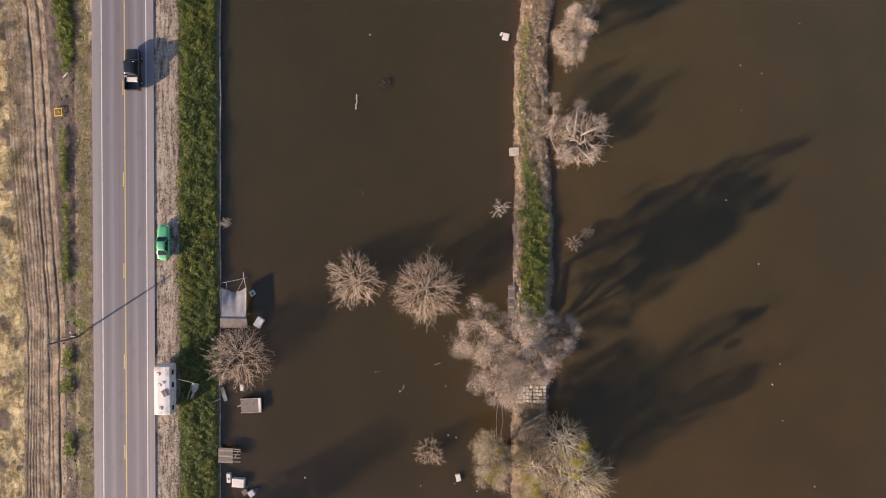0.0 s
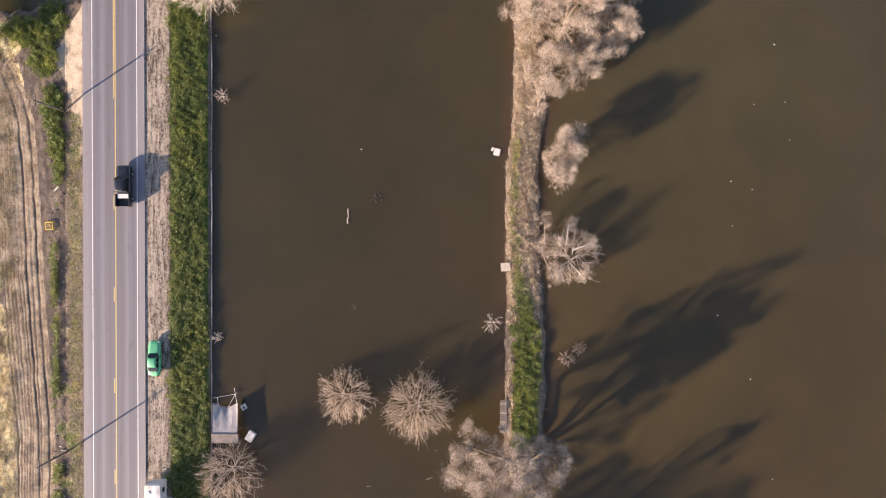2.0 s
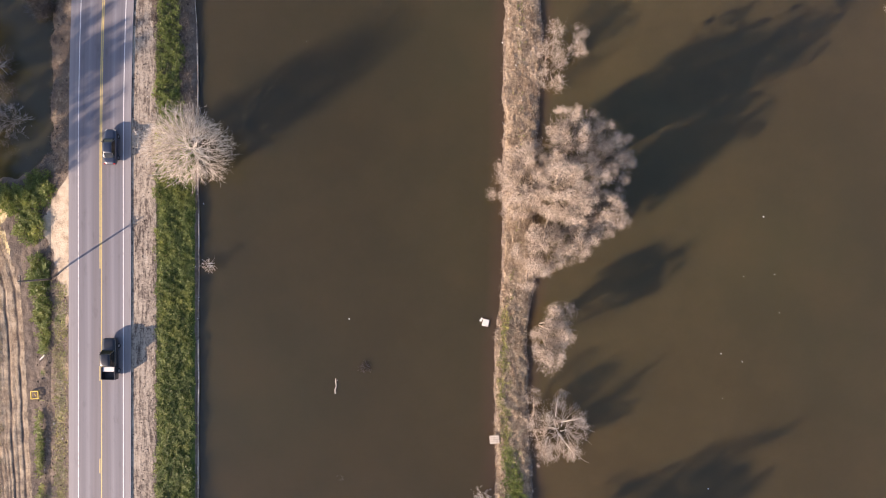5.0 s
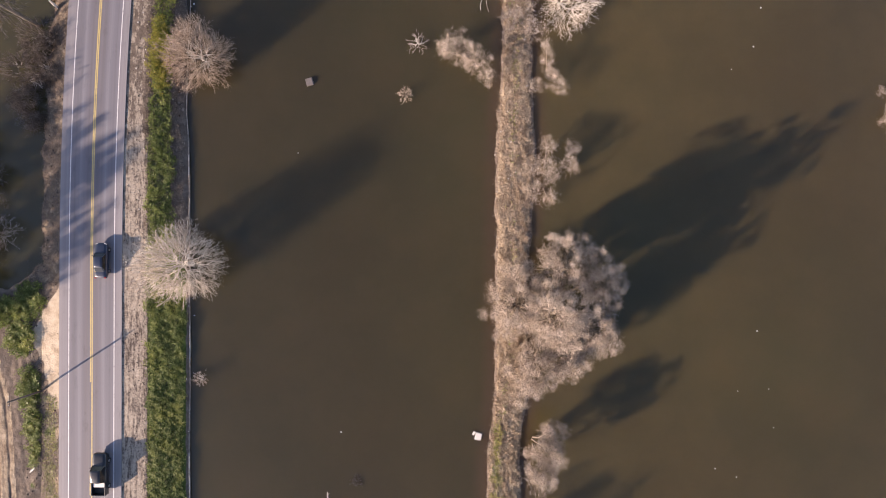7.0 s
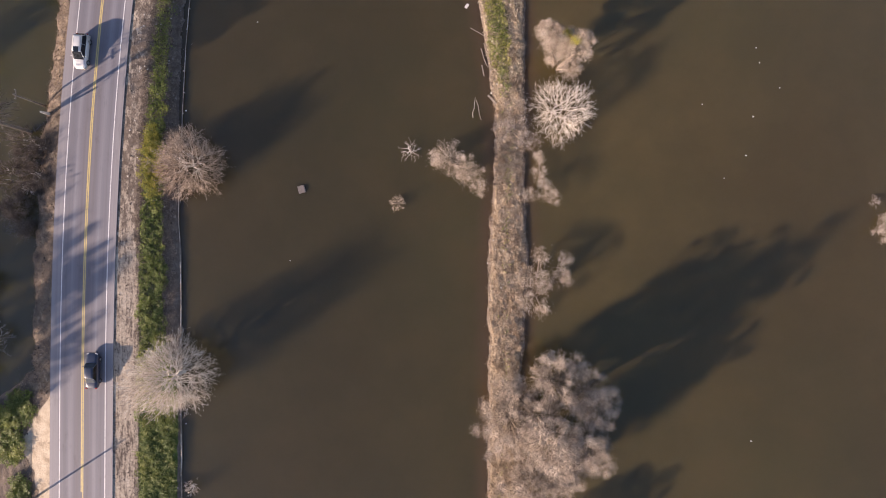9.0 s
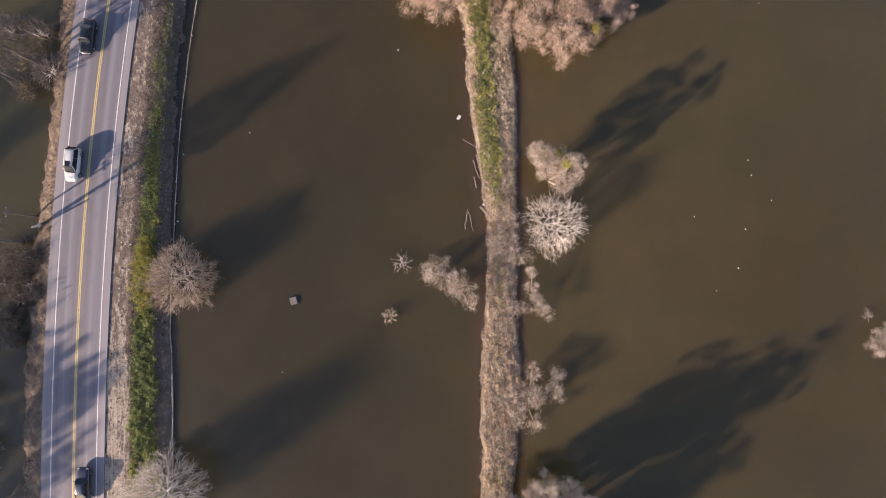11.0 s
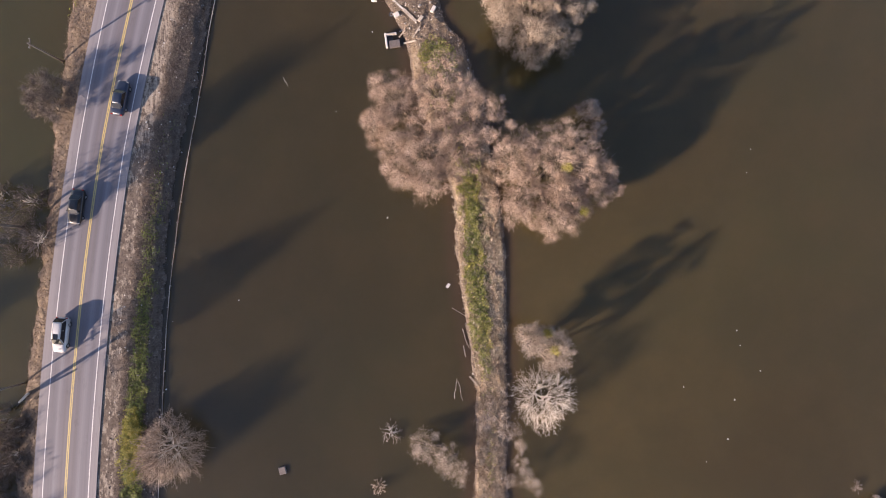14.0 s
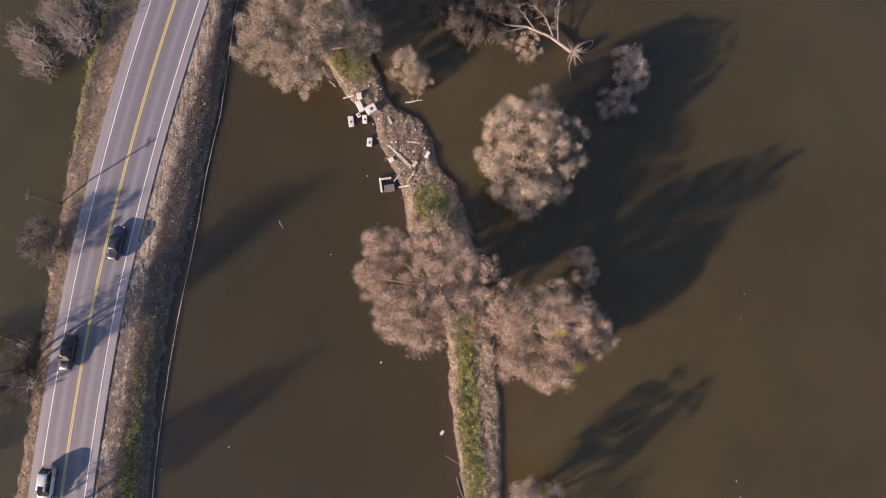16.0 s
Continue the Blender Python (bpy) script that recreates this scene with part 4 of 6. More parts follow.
bushy_tree([(0.9, 121.9, 3.9, 10), (6.6, 122.0, 4.0, 12), (10.4, 119.8, 3.4, 12.5), (4.5, 115.2, 4.2, 10.5), (2.2, 113.2, 3.0, 8), (8.4, 115.4, 3.6, 10.5), (-1.2, 119.0, 2.8, 8), (4.8, 112.2, 2.9, 8.5), (0.6, 115.8, 2.8, 8.5)], RUSSET_TWIG, BARK, 34, "very large bushy russet-tan tree over the levee", (7.0, 118.0), group="levee trees", multi=4)
bushy_tree([(15.4, 114.4, 3.8, 12), (20.8, 114.4, 3.9, 14.4), (25.2, 111.8, 3.4, 10), (16.4, 109.4, 3.2, 9), (20.6, 107.5, 3.1, 9), (28.0, 111.6, 1.9, 8), (23.6, 109.2, 2.6, 8.5), (21.6, 110.6, 2.6, 10)], RUSSET_TWIG, BARK, 35, "very large bushy pinkish tree with mistletoe beside the levee", (19.0, 112.0), group="levee trees", multi=4, mistletoe=2)
bushy_tree([(17.0, 137.6, 4.3, 12.5), (21.8, 135.6, 4.2, 13), (18.0, 132.4, 4.4, 11), (18.9, 129.2, 2.8, 9.0), (19.4, 139.4, 3.6, 11.5), (21.0, 131.0, 2.6, 9.0), (14.6, 134.0, 2.6, 8)], SAND_TWIG, BARK, 36, "large bushy tan tree standing in the water", (18.4, 133.6), group="drowned trees", multi=4)
bushy_tree([(26.0, 121.8, 1.7, 5), (26.7, 119.2, 1.7, 4.8)], GREY_TWIG, BARK, 37, "grey bush in the tree's shadow on the water", group="bushes", clump=0.8)
bushy_tree([(34.0, 146.6, 2.6, 6), (31.4, 143.0, 2.4, 5.6), (33.2, 149.0, 1.8, 5)], GREY_TWIG, BARK, 38, "bushy grey tree in the water", (31.2, 145.2), group="drowned trees", clump=0.85)
bushy_tree([(2.4, 149.0, 2.3, 5.8), (3.8, 147.0, 2.2, 5.2)], SAND_TWIG, BARK, 39, "rounded tan bush in the water", group="bushes", clump=0.85)
bushy_tree([(-15.8, 149.2, 3.5, 9.5), (-10.8, 146.0, 3.6, 9.5), (-8.5, 151.8, 4.5, 11), (-3.8, 151.4, 3.2, 9), (-13.5, 154.5, 4.0, 10.5), (-6.0, 157.0, 4.0, 10)], SAND_TWIG, BARK, 40, "large bushy tan tree at the levee's bend", (-9.4, 151.5), group="levee trees", multi=4)
# DARK_TWIG here puts the bend tree's shadow into the brush's colour
bushy_tree([(9.7, 155.4, 2.8, 4.5), (7.2, 157.4, 2.6, 5), (13.4, 156.5, 2.6, 4.5), (17.0, 157.6, 2.8, 5), (21.0, 158.0, 2.6, 4.5), (11.6, 153.6, 2.5, 4.2), (15.0, 153.4, 2.0, 3.6)], DARK_TWIG, BARK, 41, "low brush standing in the water, darkened for the tree's shadow", (13.5, 157.0), group="bushes", clump=0.9)
bushy_tree([(19.6, 151.8, 2.2, 2.8), (17.2, 152.6, 1.5, 2.2)], SAND_TWIG, BARK, 42, "small tan bush beside the fallen tree", group="bushes", clump=0.7)
bushy_tree([(62.2, 67.6, 1.7, 4), (63.8, 69.0, 1.5, 4)], GREY_TWIG, BARK, 43, "grey bush far out in the water", group="bushes", clump=0.8)

# trees and brush along the flooded western bank
def tangle(places, seed, label, twig=None, fuzz=1.0):
    """Half-drowned trees that lean into one another, with dark brush at their feet."""
    for k, (x, y, r, h, lx, ly) in enumerate(places):
        bare_tree(x, y, r, h, twig or BRUSH_TWIG, PALE_BARK, seed + k, label, 9, (lx, ly), 0.12, 1.4, "western trees", fine=0.020, fuzz=fuzz, stout=1.7)


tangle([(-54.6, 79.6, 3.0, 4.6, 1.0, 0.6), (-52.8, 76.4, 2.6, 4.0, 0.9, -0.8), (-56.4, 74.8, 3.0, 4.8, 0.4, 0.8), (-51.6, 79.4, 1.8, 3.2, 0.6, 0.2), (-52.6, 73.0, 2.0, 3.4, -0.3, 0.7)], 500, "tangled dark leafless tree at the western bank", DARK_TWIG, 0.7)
bare_tree(-53.0, 81.8, 3.9, 17.0, BRUSH_TWIG, BARK, 63, "tall dead tree with a bare trunk at the western bank", 10, fork=0.54, dense=1.35, fine=0.024, stout=0.6, group="western trees")
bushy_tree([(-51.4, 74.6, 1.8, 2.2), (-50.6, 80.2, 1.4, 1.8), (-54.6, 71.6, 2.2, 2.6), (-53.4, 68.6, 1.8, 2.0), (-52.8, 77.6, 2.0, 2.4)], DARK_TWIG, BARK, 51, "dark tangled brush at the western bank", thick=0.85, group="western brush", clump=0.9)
bare_tree(-51.6, 106.8, 3.6, 17.5, BRUSH_TWIG, BARK, 520, "leafless tree with whitish limbs at the western bank", 10, (0.8, 0.4), 0.5, 1.5, "western trees", fine=0.022, stout=0.5)
bare_tree(-53.6, 104.2, 3.4, 16.5, BRUSH_TWIG, BARK, 522, "leafless tree with whitish limbs at the western bank", 10, (0.4, 0.3), 0.5, 1.5, "western trees", fine=0.022, stout=0.5)
tangle([(-50.4, 109.4, 2.4, 5.0, 0.3, 0.8), (-49.2, 105.4, 2.6, 4.2, 0.6, -0.3), (-54.5, 109.8, 2.6, 6.0, 0.0, 0.8)], 524, "leafless tree with whitish limbs at the western bank")
bushy_tree([(-48.6, 105.2, 1.6, 1.8), (-52.0, 103.0, 2.2, 2.6), (-48.8, 110.6, 1.4, 1.6), (-51.4, 107.2, 2.2, 2.6)], DARK_TWIG, BARK, 53, "dark tangled brush at the western bank", thick=0.6, group="western brush", clump=0.8)
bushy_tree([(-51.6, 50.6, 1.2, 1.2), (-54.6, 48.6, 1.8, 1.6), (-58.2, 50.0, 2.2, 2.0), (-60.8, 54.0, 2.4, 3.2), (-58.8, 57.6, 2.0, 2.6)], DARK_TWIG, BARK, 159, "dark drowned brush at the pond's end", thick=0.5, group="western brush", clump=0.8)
tangle([(-60.6, 60.5, 3.0, 7.0, 0.6, 0.4), (-63.5, 66.0, 3.4, 8.5, 0.4, 0.3), (-62.8, 92.0, 3.4, 8.5, 0.4, 0.3), (-64.5, 97.5, 3.2, 8.0, 0.5, 0.4)], 540, "grey leafless tree standing in the western pond")
bushy_tree([(-46.6, 125.2, 2.5, 5), (-46.0, 122.6, 2.2, 4.4), (-47.8, 123.6, 2.2, 4.6)], BRUSH_TWIG, BARK, 54, "rounded brown bush at the western bank", (-46.6, 123.8), group="western brush")
tangle([(-48.6, 150.4, 3.2, 6.5, -0.8, -0.2), (-44.8, 152.8, 2.8, 6.0, 0.5, 0.5), (-46.8, 155.2, 3.0, 6.5, 0.0, 0.8), (-50.8, 153.2, 2.8, 6.0, -0.8, 0.3)], 560, "spreading grey leafless tree at the western bank", GREY_TWIG)
bushy_tree([(-42.6, 156.4, 2.8, 6), (-46.5, 157.5, 3.0, 6.5)], GREY_TWIG, BARK, 56, "grey brush on the western bank", thick=0.6, group="western brush")
bare_tree(-58.0, 53.5, 3.0, 6.0, GREY_TWIG, BARK, 57, "shaded grey tree in the western pond", 10, group="western trees")
bushy_tree([(-69.0, 46.5, 3.6, 13.5), (-71.5, 43.0, 3.6, 13.5), (-66.5, 49.0, 2.8, 11.5)], GREY_TWIG, BARK, 58, "tall grey tree west of the road", group="western trees", thick=1.0)
bushy_tree([(-68.0, 54.0, 3.4, 11.5), (-70.5, 57.0, 3.4, 11.0)], GREY_TWIG, BARK, 158, "tall grey tree west of the pond", group="western trees", thick=1.0)
bushy_tree([(-69.5, 38.5, 3.4, 10.5), (-72.0, 35.5, 3.4, 11)], GREY_TWIG, BARK, 59, "tall grey tree in the western field", group="western trees", thick=1.0)
bare_tree(-32.0, -44.5, 4.8, 10.5, TAN_TWIG, TAN_BARK, 60, "leafless tan tree on the bank south of the dock", 15, dense=1.2, group="bank trees")
bare_tree(-8.9, 19.5, 1.1, 0.5, DARK_TWIG, BARK, 61, "drowned dark weeds just above the water", 8, dense=2.2, group="bushes", category="bush", fine=0.02)
bare_tree(-12.3, 4.4, 0.8, 0.35, DARK_TWIG, BARK, 62, "drowned dark weeds just above the water", 8, dense=2.0, group="bushes", category="bush", fine=0.02)


# ---- ground cover, too much to count ----
def scatter(n, x0, x1, y0, y1, keep, seed):
    """About n places in the rectangle where keep(x, y), from 0 to 1, lets them stand."""
    rng = np.random.RandomState(seed)
    x, y = rng.uniform(x0, x1, n), rng.uniform(y0, y1, n)
    k = rng.uniform(0, 1, n) < keep(x, y)
    x, y = x[k], y[k]
    return x, y, ground_height(x, y), rng


def scatter_levee(n, y0, y1, keep, seed):
    rng = np.random.RandomState(seed)
    y = rng.uniform(y0, y1, n)
    x = levee_w(y) - 0.4 + rng.uniform(0, 1, n) * (levee_e(y) - levee_w(y) + 0.8)
    k = rng.uniform(0, 1, n) < keep(x, y)
    x, y = x[k], y[k]
    return x, y, ground_height(x, y), rng


def scatter_road(n, o0, o1, y0, y1, keep, seed):
    rng = np.random.RandomState(seed)
    y = rng.uniform(y0, y1, n)
    x = road_x(y) + rng.uniform(o0, o1, n) / road_cos(y)
    k = rng.uniform(0, 1, n) < keep(x, y)
    x, y = x[k], y[k]
    return x, y, ground_height(x, y), rng


def leaves(x, y, z, rng, size, tall, mat, name, label, category):
    n = len(x)
    a, up = rng.uniform(0, 2 * np.pi, n), rng.uniform(-0.2, 0.7, n)
    d = np.stack([np.cos(a) * np.cos(up), np.sin(a) * np.cos(up), np.sin(up)], -1)
    side = np.stack([-np.sin(a), np.cos(a), np.zeros(n)], -1)
    length = size * rng.uniform(0.6, 1.7, n)
    tufts = np.clip(0.55 + 0.5 * ripple(x, y, 2.6, 53) + 0.7 * ripple(x, y, 1.2, 51) + 0.35 * ripple(x, y, 0.7, 52), 0.05, 2.0)
    base = np.stack([x, y, z + tall * tufts * rng.uniform(0, 1, n) ** 0.7], -1)
    mid = base + d * (length * 0.5)[:, None] + np.array([0, 0, 0.03])
    tip = base + d * length[:, None] - np.array([0, 0, 0.02])
    w = side * (length * rng.uniform(0.09, 0.17, n))[:, None]
    v = np.stack([base, mid + w, tip, mid - w], 1).reshape(-1, 3)
    f = np.arange(4 * n).reshape(n, 4)
    return tagged(new(name, np_mesh(name, v, f, mat)), label, category, kind="stuff")


def straws(x, y, z, rng, size, thick, lift, mat, name, label, category):
    n = len(x)
    a, up = rng.uniform(0, 2 * np.pi, n), np.abs(rng.normal(0, lift, n))
    d = np.stack([np.cos(a) * np.cos(up), np.sin(a) * np.cos(up), np.sin(up)], -1)
    s = np.stack([x, y, z + rng.uniform(0, 0.08, n)], -1)
    e = s + d * (size * rng.uniform(0.35, 1.4, n))[:, None]
    return tagged(new(name, np_mesh(name, *blades(s, e, thick * rng.uniform(0.6, 1.3, n), rng), mat)), label, category, kind="stuff")


def strip_keep(x, y):
    o = road_offset(x, y)
    ragged = 0.45 * ripple(x, y, 4, 31) + 0.3 * ripple(x, y, 1.5, 32)
    right = steps(y, (46, 12.5), (53, 11.2), (60, 11.0), (70, 10.5), (80, 10.0), (100, 9.6), (160, 9.0))
    inside = np.clip((np.minimum(o - 7.5, right - o) + ragged) / 0.5, 0, 1)
    along_y = steps(y, (72, 1.0), (88, 0.75), (98, 0.40), (108, 0.18), (116, 0.03)) * np.clip(1.0 + steps(y, (80, 0), (95, 0.9)) * ripple(x, y, 3.5, 83), 0, 1)
    return inside * along_y


leaves(*scatter_road(210000, 6.8, 12.8, -45, 122, strip_keep, 61), 0.23, 0.55, WEED_LEAF, "bank_weeds", "dense green broad-leaved weeds on the road bank", "weeds")


def levee_keep(x, y):
    inside = np.minimum(x - levee_w(y), levee_e(y) - x)
    mid = (levee_w(y) + levee_e(y)) / 2
    shift = steps(y, (-20, 0), (4, 0), (14, -1.1), (28, -1.1), (40, 0), (84, -0.3), (92, -0.9), (108, -1.0), (118, 0))
    wide = steps(y, (-20, 1.6), (0, 1.9), (8, 1.0), (14, 0.7), (27, 0.6), (32, 0.3), (84, 0.5), (92, 1.5), (108, 1.3), (122, 2.5), (131, 2.5), (133, 0.0), (146, 0.1), (149, 3), (170, 3))
    band = np.clip((wide - np.abs(x - mid - shift) + 0.6 * ripple(x, y, 2.5, 33)) / 0.5, 0, 1)
    along_y = steps(y, (-40, 0.12), (-19, 0.05), (-15, 0.5), (-10, 1), (0, 1), (5, 0.45), (12, 0.35), (24, 0.45), (30, 0.05), (85, 0.1), (92, 0.7), (100, 1.0), (110, 1.0), (115, 0.6), (124, 0.9), (131, 0.9), (133, 0), (146, 0.3), (150, 0.8))
    return band * along_y * (inside > 0.3)


leaves(*scatter_levee(85000, -45, 9, levee_keep, 62), 0.27, 0.38, WEED_LEAF, "levee_weeds", "green weeds along the levee's crown", "weeds")
leaves(*scatter_levee(150000, 9, 162, levee_keep, 162), 0.26, 0.30, GRASS_LEAF, "levee_grass", "yellow-green grass along the levee's crown", "grass")


def thicket_keep(x, y):
    """Green thickets at the end of the western field."""
    total = 0
    for cx, cy, rx, ry in ((-57.0, 42.5, 4.2, 2.0), (-54.0, 44.0, 2.2, 2.4), (-55.2, 39.0, 2.0, 2.6), (-53.9, 32.0, 1.5, 3.2), (-53.4, 27.0, 1.1, 3.4), (-53.1, 23.5, 0.8, 2.2), (-53.7, 9.0, 0.40, 5.0), (-53.5, 1.5, 0.3, 2.0), (-53.6, -5.0, 0.45, 4.0), (-53.3, -18.5, 0.8, 1.3), (-53.4, -22.4, 0.9, 1.2), (-53.2, -31.0, 0.7, 2.0)):
        q = ((x - cx) / rx) ** 2 + ((y - cy) / ry) ** 2 + 0.5 * ripple(x, y, 1.6, 35)
        total = np.maximum(total, np.clip(1.3 - q, 0, 1))
    return total


leaves(*scatter(240000, -62, -51, -36, 48, thicket_keep, 63), 0.30, 0.75, WEED_LEAF, "green_thicket", "leafy green thicket beside the dirt tracks", "bushes")


def levee_straw_keep(x, y):
    inside = np.minimum(x - levee_w(y), levee_e(y) - x) + 0.3 * ripple(x, y, 2.0, 36)
    return np.clip(inside / 0.4 + 0.3, 0, 1)


straws(*scatter_levee(170000, -45, 162, lambda x, y: levee_straw_keep(x, y) * steps(y, (84, 1), (92, 0.5), (110, 0.5), (114, 1), (129, 1), (133, 0.35), (145, 0.35), (149, 1)), 64), 0.42, 0.020, 0.14, DRY_STRAW, "dry_reeds", "tangled dry reeds and twigs covering the levee", "reeds")
PALE_GRASS = island("pale_dry_grass", [(0.0, (0.330, 0.270, 0.180)), (0.5, (0.520, 0.450, 0.320)), (1.0, (0.680, 0.620, 0.490))])


def pale_grass_keep(x, y):
    return levee_straw_keep(x, y) * steps(y, (2, 0), (6, 0.8), (27, 0.8), (31, 0.1), (84, 0.1), (90, 0.9), (108, 0.9), (113, 0.2)) * np.clip(0.7 + 0.5 * ripple(x, y, 2.2, 81), 0.1, 1)


straws(*scatter_levee(125000, 0, 114, pale_grass_keep, 165), 0.28, 0.022, 0.35, PALE_GRASS, "pale_grass", "pale dry grass on the levee's flanks", "grass")
straws(*scatter_levee(13000, -45, 162, levee_straw_keep, 164), 0.60, 0.024, 0.10, TAN_TWIG, "driftwood_litter", "small driftwood sticks strewn over the levee", "driftwood")


def west_keep(x, y):
    o = road_offset(x, y)
    return ((o < -4.5) & (x > west_x(y) - 0.4) & (y > 46)) * 0.9 + ((o < -4.5) & (o > -8.5) & (y <= 46)) * 0.25 * (1 - dirt_spur(x, y))


straws(*scatter_road(90000, -9.5, -4.5, -45, 162, west_keep, 65), 0.30, 0.018, 0.6, BROWN_GRASS, "dry_bank_grass", "dry brown grass along the road's western bank", "grass")


def east_keep(x, y):
    o = road_offset(x, y)
    edge = (fence_x(y) - road_x(y)) * road_cos(y)
    brown = np.clip((np.minimum(o - steps(y, (60, 7.3), (70, 6.4), (125, 6.2), (140, 5.9)), edge - 0.4 - o) + 0.4 * ripple(x, y, 2, 38)) / 0.5, 0, 1)
    return brown * steps(y, (44, 0.05), (52, 0.75), (66, 0.8), (120, 0.9)) + ((o > 7.0) & (o < 7.9)) * 0.35


straws(*scatter_road(200000, 5.8, 13.0, -45, 162, east_keep, 66), 0.42, 0.018, 0.9, DULL_BRUSH, "dry_bank_brush", "dry brown weeds along the road's eastern bank", "grass")


def yellow_bush_keep(x, y):
    return np.clip(1.4 - ((x + 35.4) / 1.3) ** 2 - ((y - 77.4) / 4.4) ** 2 - 0.5 * ripple(x, y, 1.8, 82), 0, 1)


leaves(*scatter(42000, -38, -32, 69, 84, yellow_bush_keep, 70), 0.20, 1.5, OLIVE_LEAF, "yellow_bush", "yellow-green leafy bush under the russet tree", "bushes")


def moss_keep(x, y):
    return np.exp(-(((x - west_x(y) - 0.5) / 0.45) ** 2)) * steps(y, (136, 0), (139, 0.9), (157, 0.9)) * (ripple(x, y, 4, 45) > -0.5)


leaves(*scatter_road(14000, -12, -4.5, 134, 160, moss_keep, 71), 0.24, 0.5, MOSS_LEAF, "bank_moss", "bright green growth along the western waterline", "weeds")


def field_keep(x, y):
    o = road_offset(x, y)
    patch = ripple(x, y, 4.5, 40)
    return np.clip(0.55 + 0.6 * patch, 0, 1) * (o < -14.6 + 0.5 * ripple(x, y, 3, 41)) * (y < 40)


straws(*scatter(80000, -66, -57, -45, 42, field_keep, 67), 0.34, 0.018, 0.6, YELLOW_GRASS, "yellow_grass", "dry yellow grass in the western field", "grass")


def field_green_keep(x, y):
    return np.clip(1.6 * ripple(x, y, 5.5, 43) - 0.75, 0, 1) * (road_offset(x, y) < -14.5) * (y < 40)


leaves(*scatter(26000, -72, -57, -58, 42, field_green_keep, 68), 0.22, 0.2, WEED_LEAF, "field_weeds", "patches of green weeds in the western field", "weeds")


def clods(x, y, z, rng, small, large, mat, name, label, category):
    """Rough lumps, each of eight faces."""
    n = len(x)
    size = small + (large - small) * rng.uniform(0, 1, n) ** 3
    octa = np.array([(1, 0, 0), (0, 1, 0), (-1, 0, 0), (0, -1, 0), (0, 0, 0.7), (0, 0, -0.6)], float)
    a = rng.uniform(0, 6.3, n)
    c, s = np.cos(a)[:, None], np.sin(a)[:, None]
    v = octa[None] * rng.uniform(0.5, 1.5, (n, 6, 1)) * size[:, None, None]
    v = np.stack([v[..., 0] * c - v[..., 1] * s, v[..., 0] * s + v[..., 1] * c, v[..., 2]], -1) + np.stack([x, y, z], -1)[:, None]
    f = np.array([(0, 1, 4), (1, 2, 4), (2, 3, 4), (3, 0, 4), (1, 0, 5), (2, 1, 5), (3, 2, 5), (0, 3, 5)])
    faces = (f[None] + 6 * np.arange(n)[:, None, None]).reshape(-1, 3)
    tagged(new(name, np_mesh(name, v.reshape(-1, 3), faces, mat, True)), label, category, kind="stuff")


clods(*scatter_road(3800, 4.3, 7.6, -45, 160, lambda x, y: 0.5 + 0.5 * ripple(x, y, 3, 47), 69), 0.04, 0.12, CLODS, "shoulder_clods", "dark clods and stones on the dirt shoulder", "gravel")
clods(*scatter_road(4200, 7.6, 12.0, 62, 160, lambda x, y: 0.8 + 0 * x, 72), 0.05, 0.22, CLODS, "bank_clods", "clods and rubbish on the road bank", "gravel")
clods(*scatter_levee(3600, -45, 162, levee_straw_keep, 73), 0.05, 0.15, STRAW_CLODS, "levee_rubble", "tan clods and matted straw strewn over the levee", "gravel")
clods(*scatter_road(3500, -9.5, -4.6, -45, 160, lambda x, y: 0.8 * (x > west_x(y) - 0.2) * (1 - dirt_spur(x, y)), 74), 0.05, 0.18, CLODS, "western_clods", "clods and stones on the western bank", "gravel")


clods(*scatter_road(420, 5.2, 10.5, 55, 160, lambda x, y: 0.8 + 0 * x, 84), 0.03, 0.13, WHITE_PLASTIC, "bank_rubbish", "small white rubbish strewn along the road bank", "rubbish")
clods(*scatter_levee(420, 40, 96, lambda x, y: np.exp(-np.abs(x - levee_w(y)) / 1.6), 85), 0.04, 0.16, WHITE_PLASTIC, "levee_rubbish", "small pale rubbish along the levee's waterline", "rubbish")
clods(*scatter_levee(5200, 131, 147, lambda x, y: levee_straw_keep(x, y) * 0.03, 75), 0.04, 0.22, WHITE_PLASTIC, "dump_rubbish", "small pale rubbish strewn over the dump", "rubbish")


def verge_keep(x, y):
    o = road_offset(x, y)
    return np.clip((np.minimum(o + 7.2, -4.6 - o) + 0.5 * ripple(x, y, 2.2, 49)) / 0.8, 0, 1) * (y < 31) * 1.0


leaves(*scatter_road(15000, -7.6, -4.5, -45, 31, verge_keep, 76), 0.20, 0.10, GRASS_LEAF, "verge_grass", "thin yellow-green grass on the road's verge", "grass")
straws(*scatter_road(13000, 7.3, 11.6, -45, 64, lambda x, y: strip_keep(x, y) * steps(road_offset(x, y), (7.4, 0.9), (9.0, 0.25), (11.5, 0.15)), 77), 0.5, 0.016, 0.8, YELLOW_GRASS, "bank_stalks", "dry yellow stalks among the green weeds", "grass")


straws(*scatter_road(26000, -8.0, -4.5, -45, 31, verge_keep, 78), 0.24, 0.016, 0.4, PALE_GRASS, "verge_straw", "pale dead grass on the road's verge", "grass")


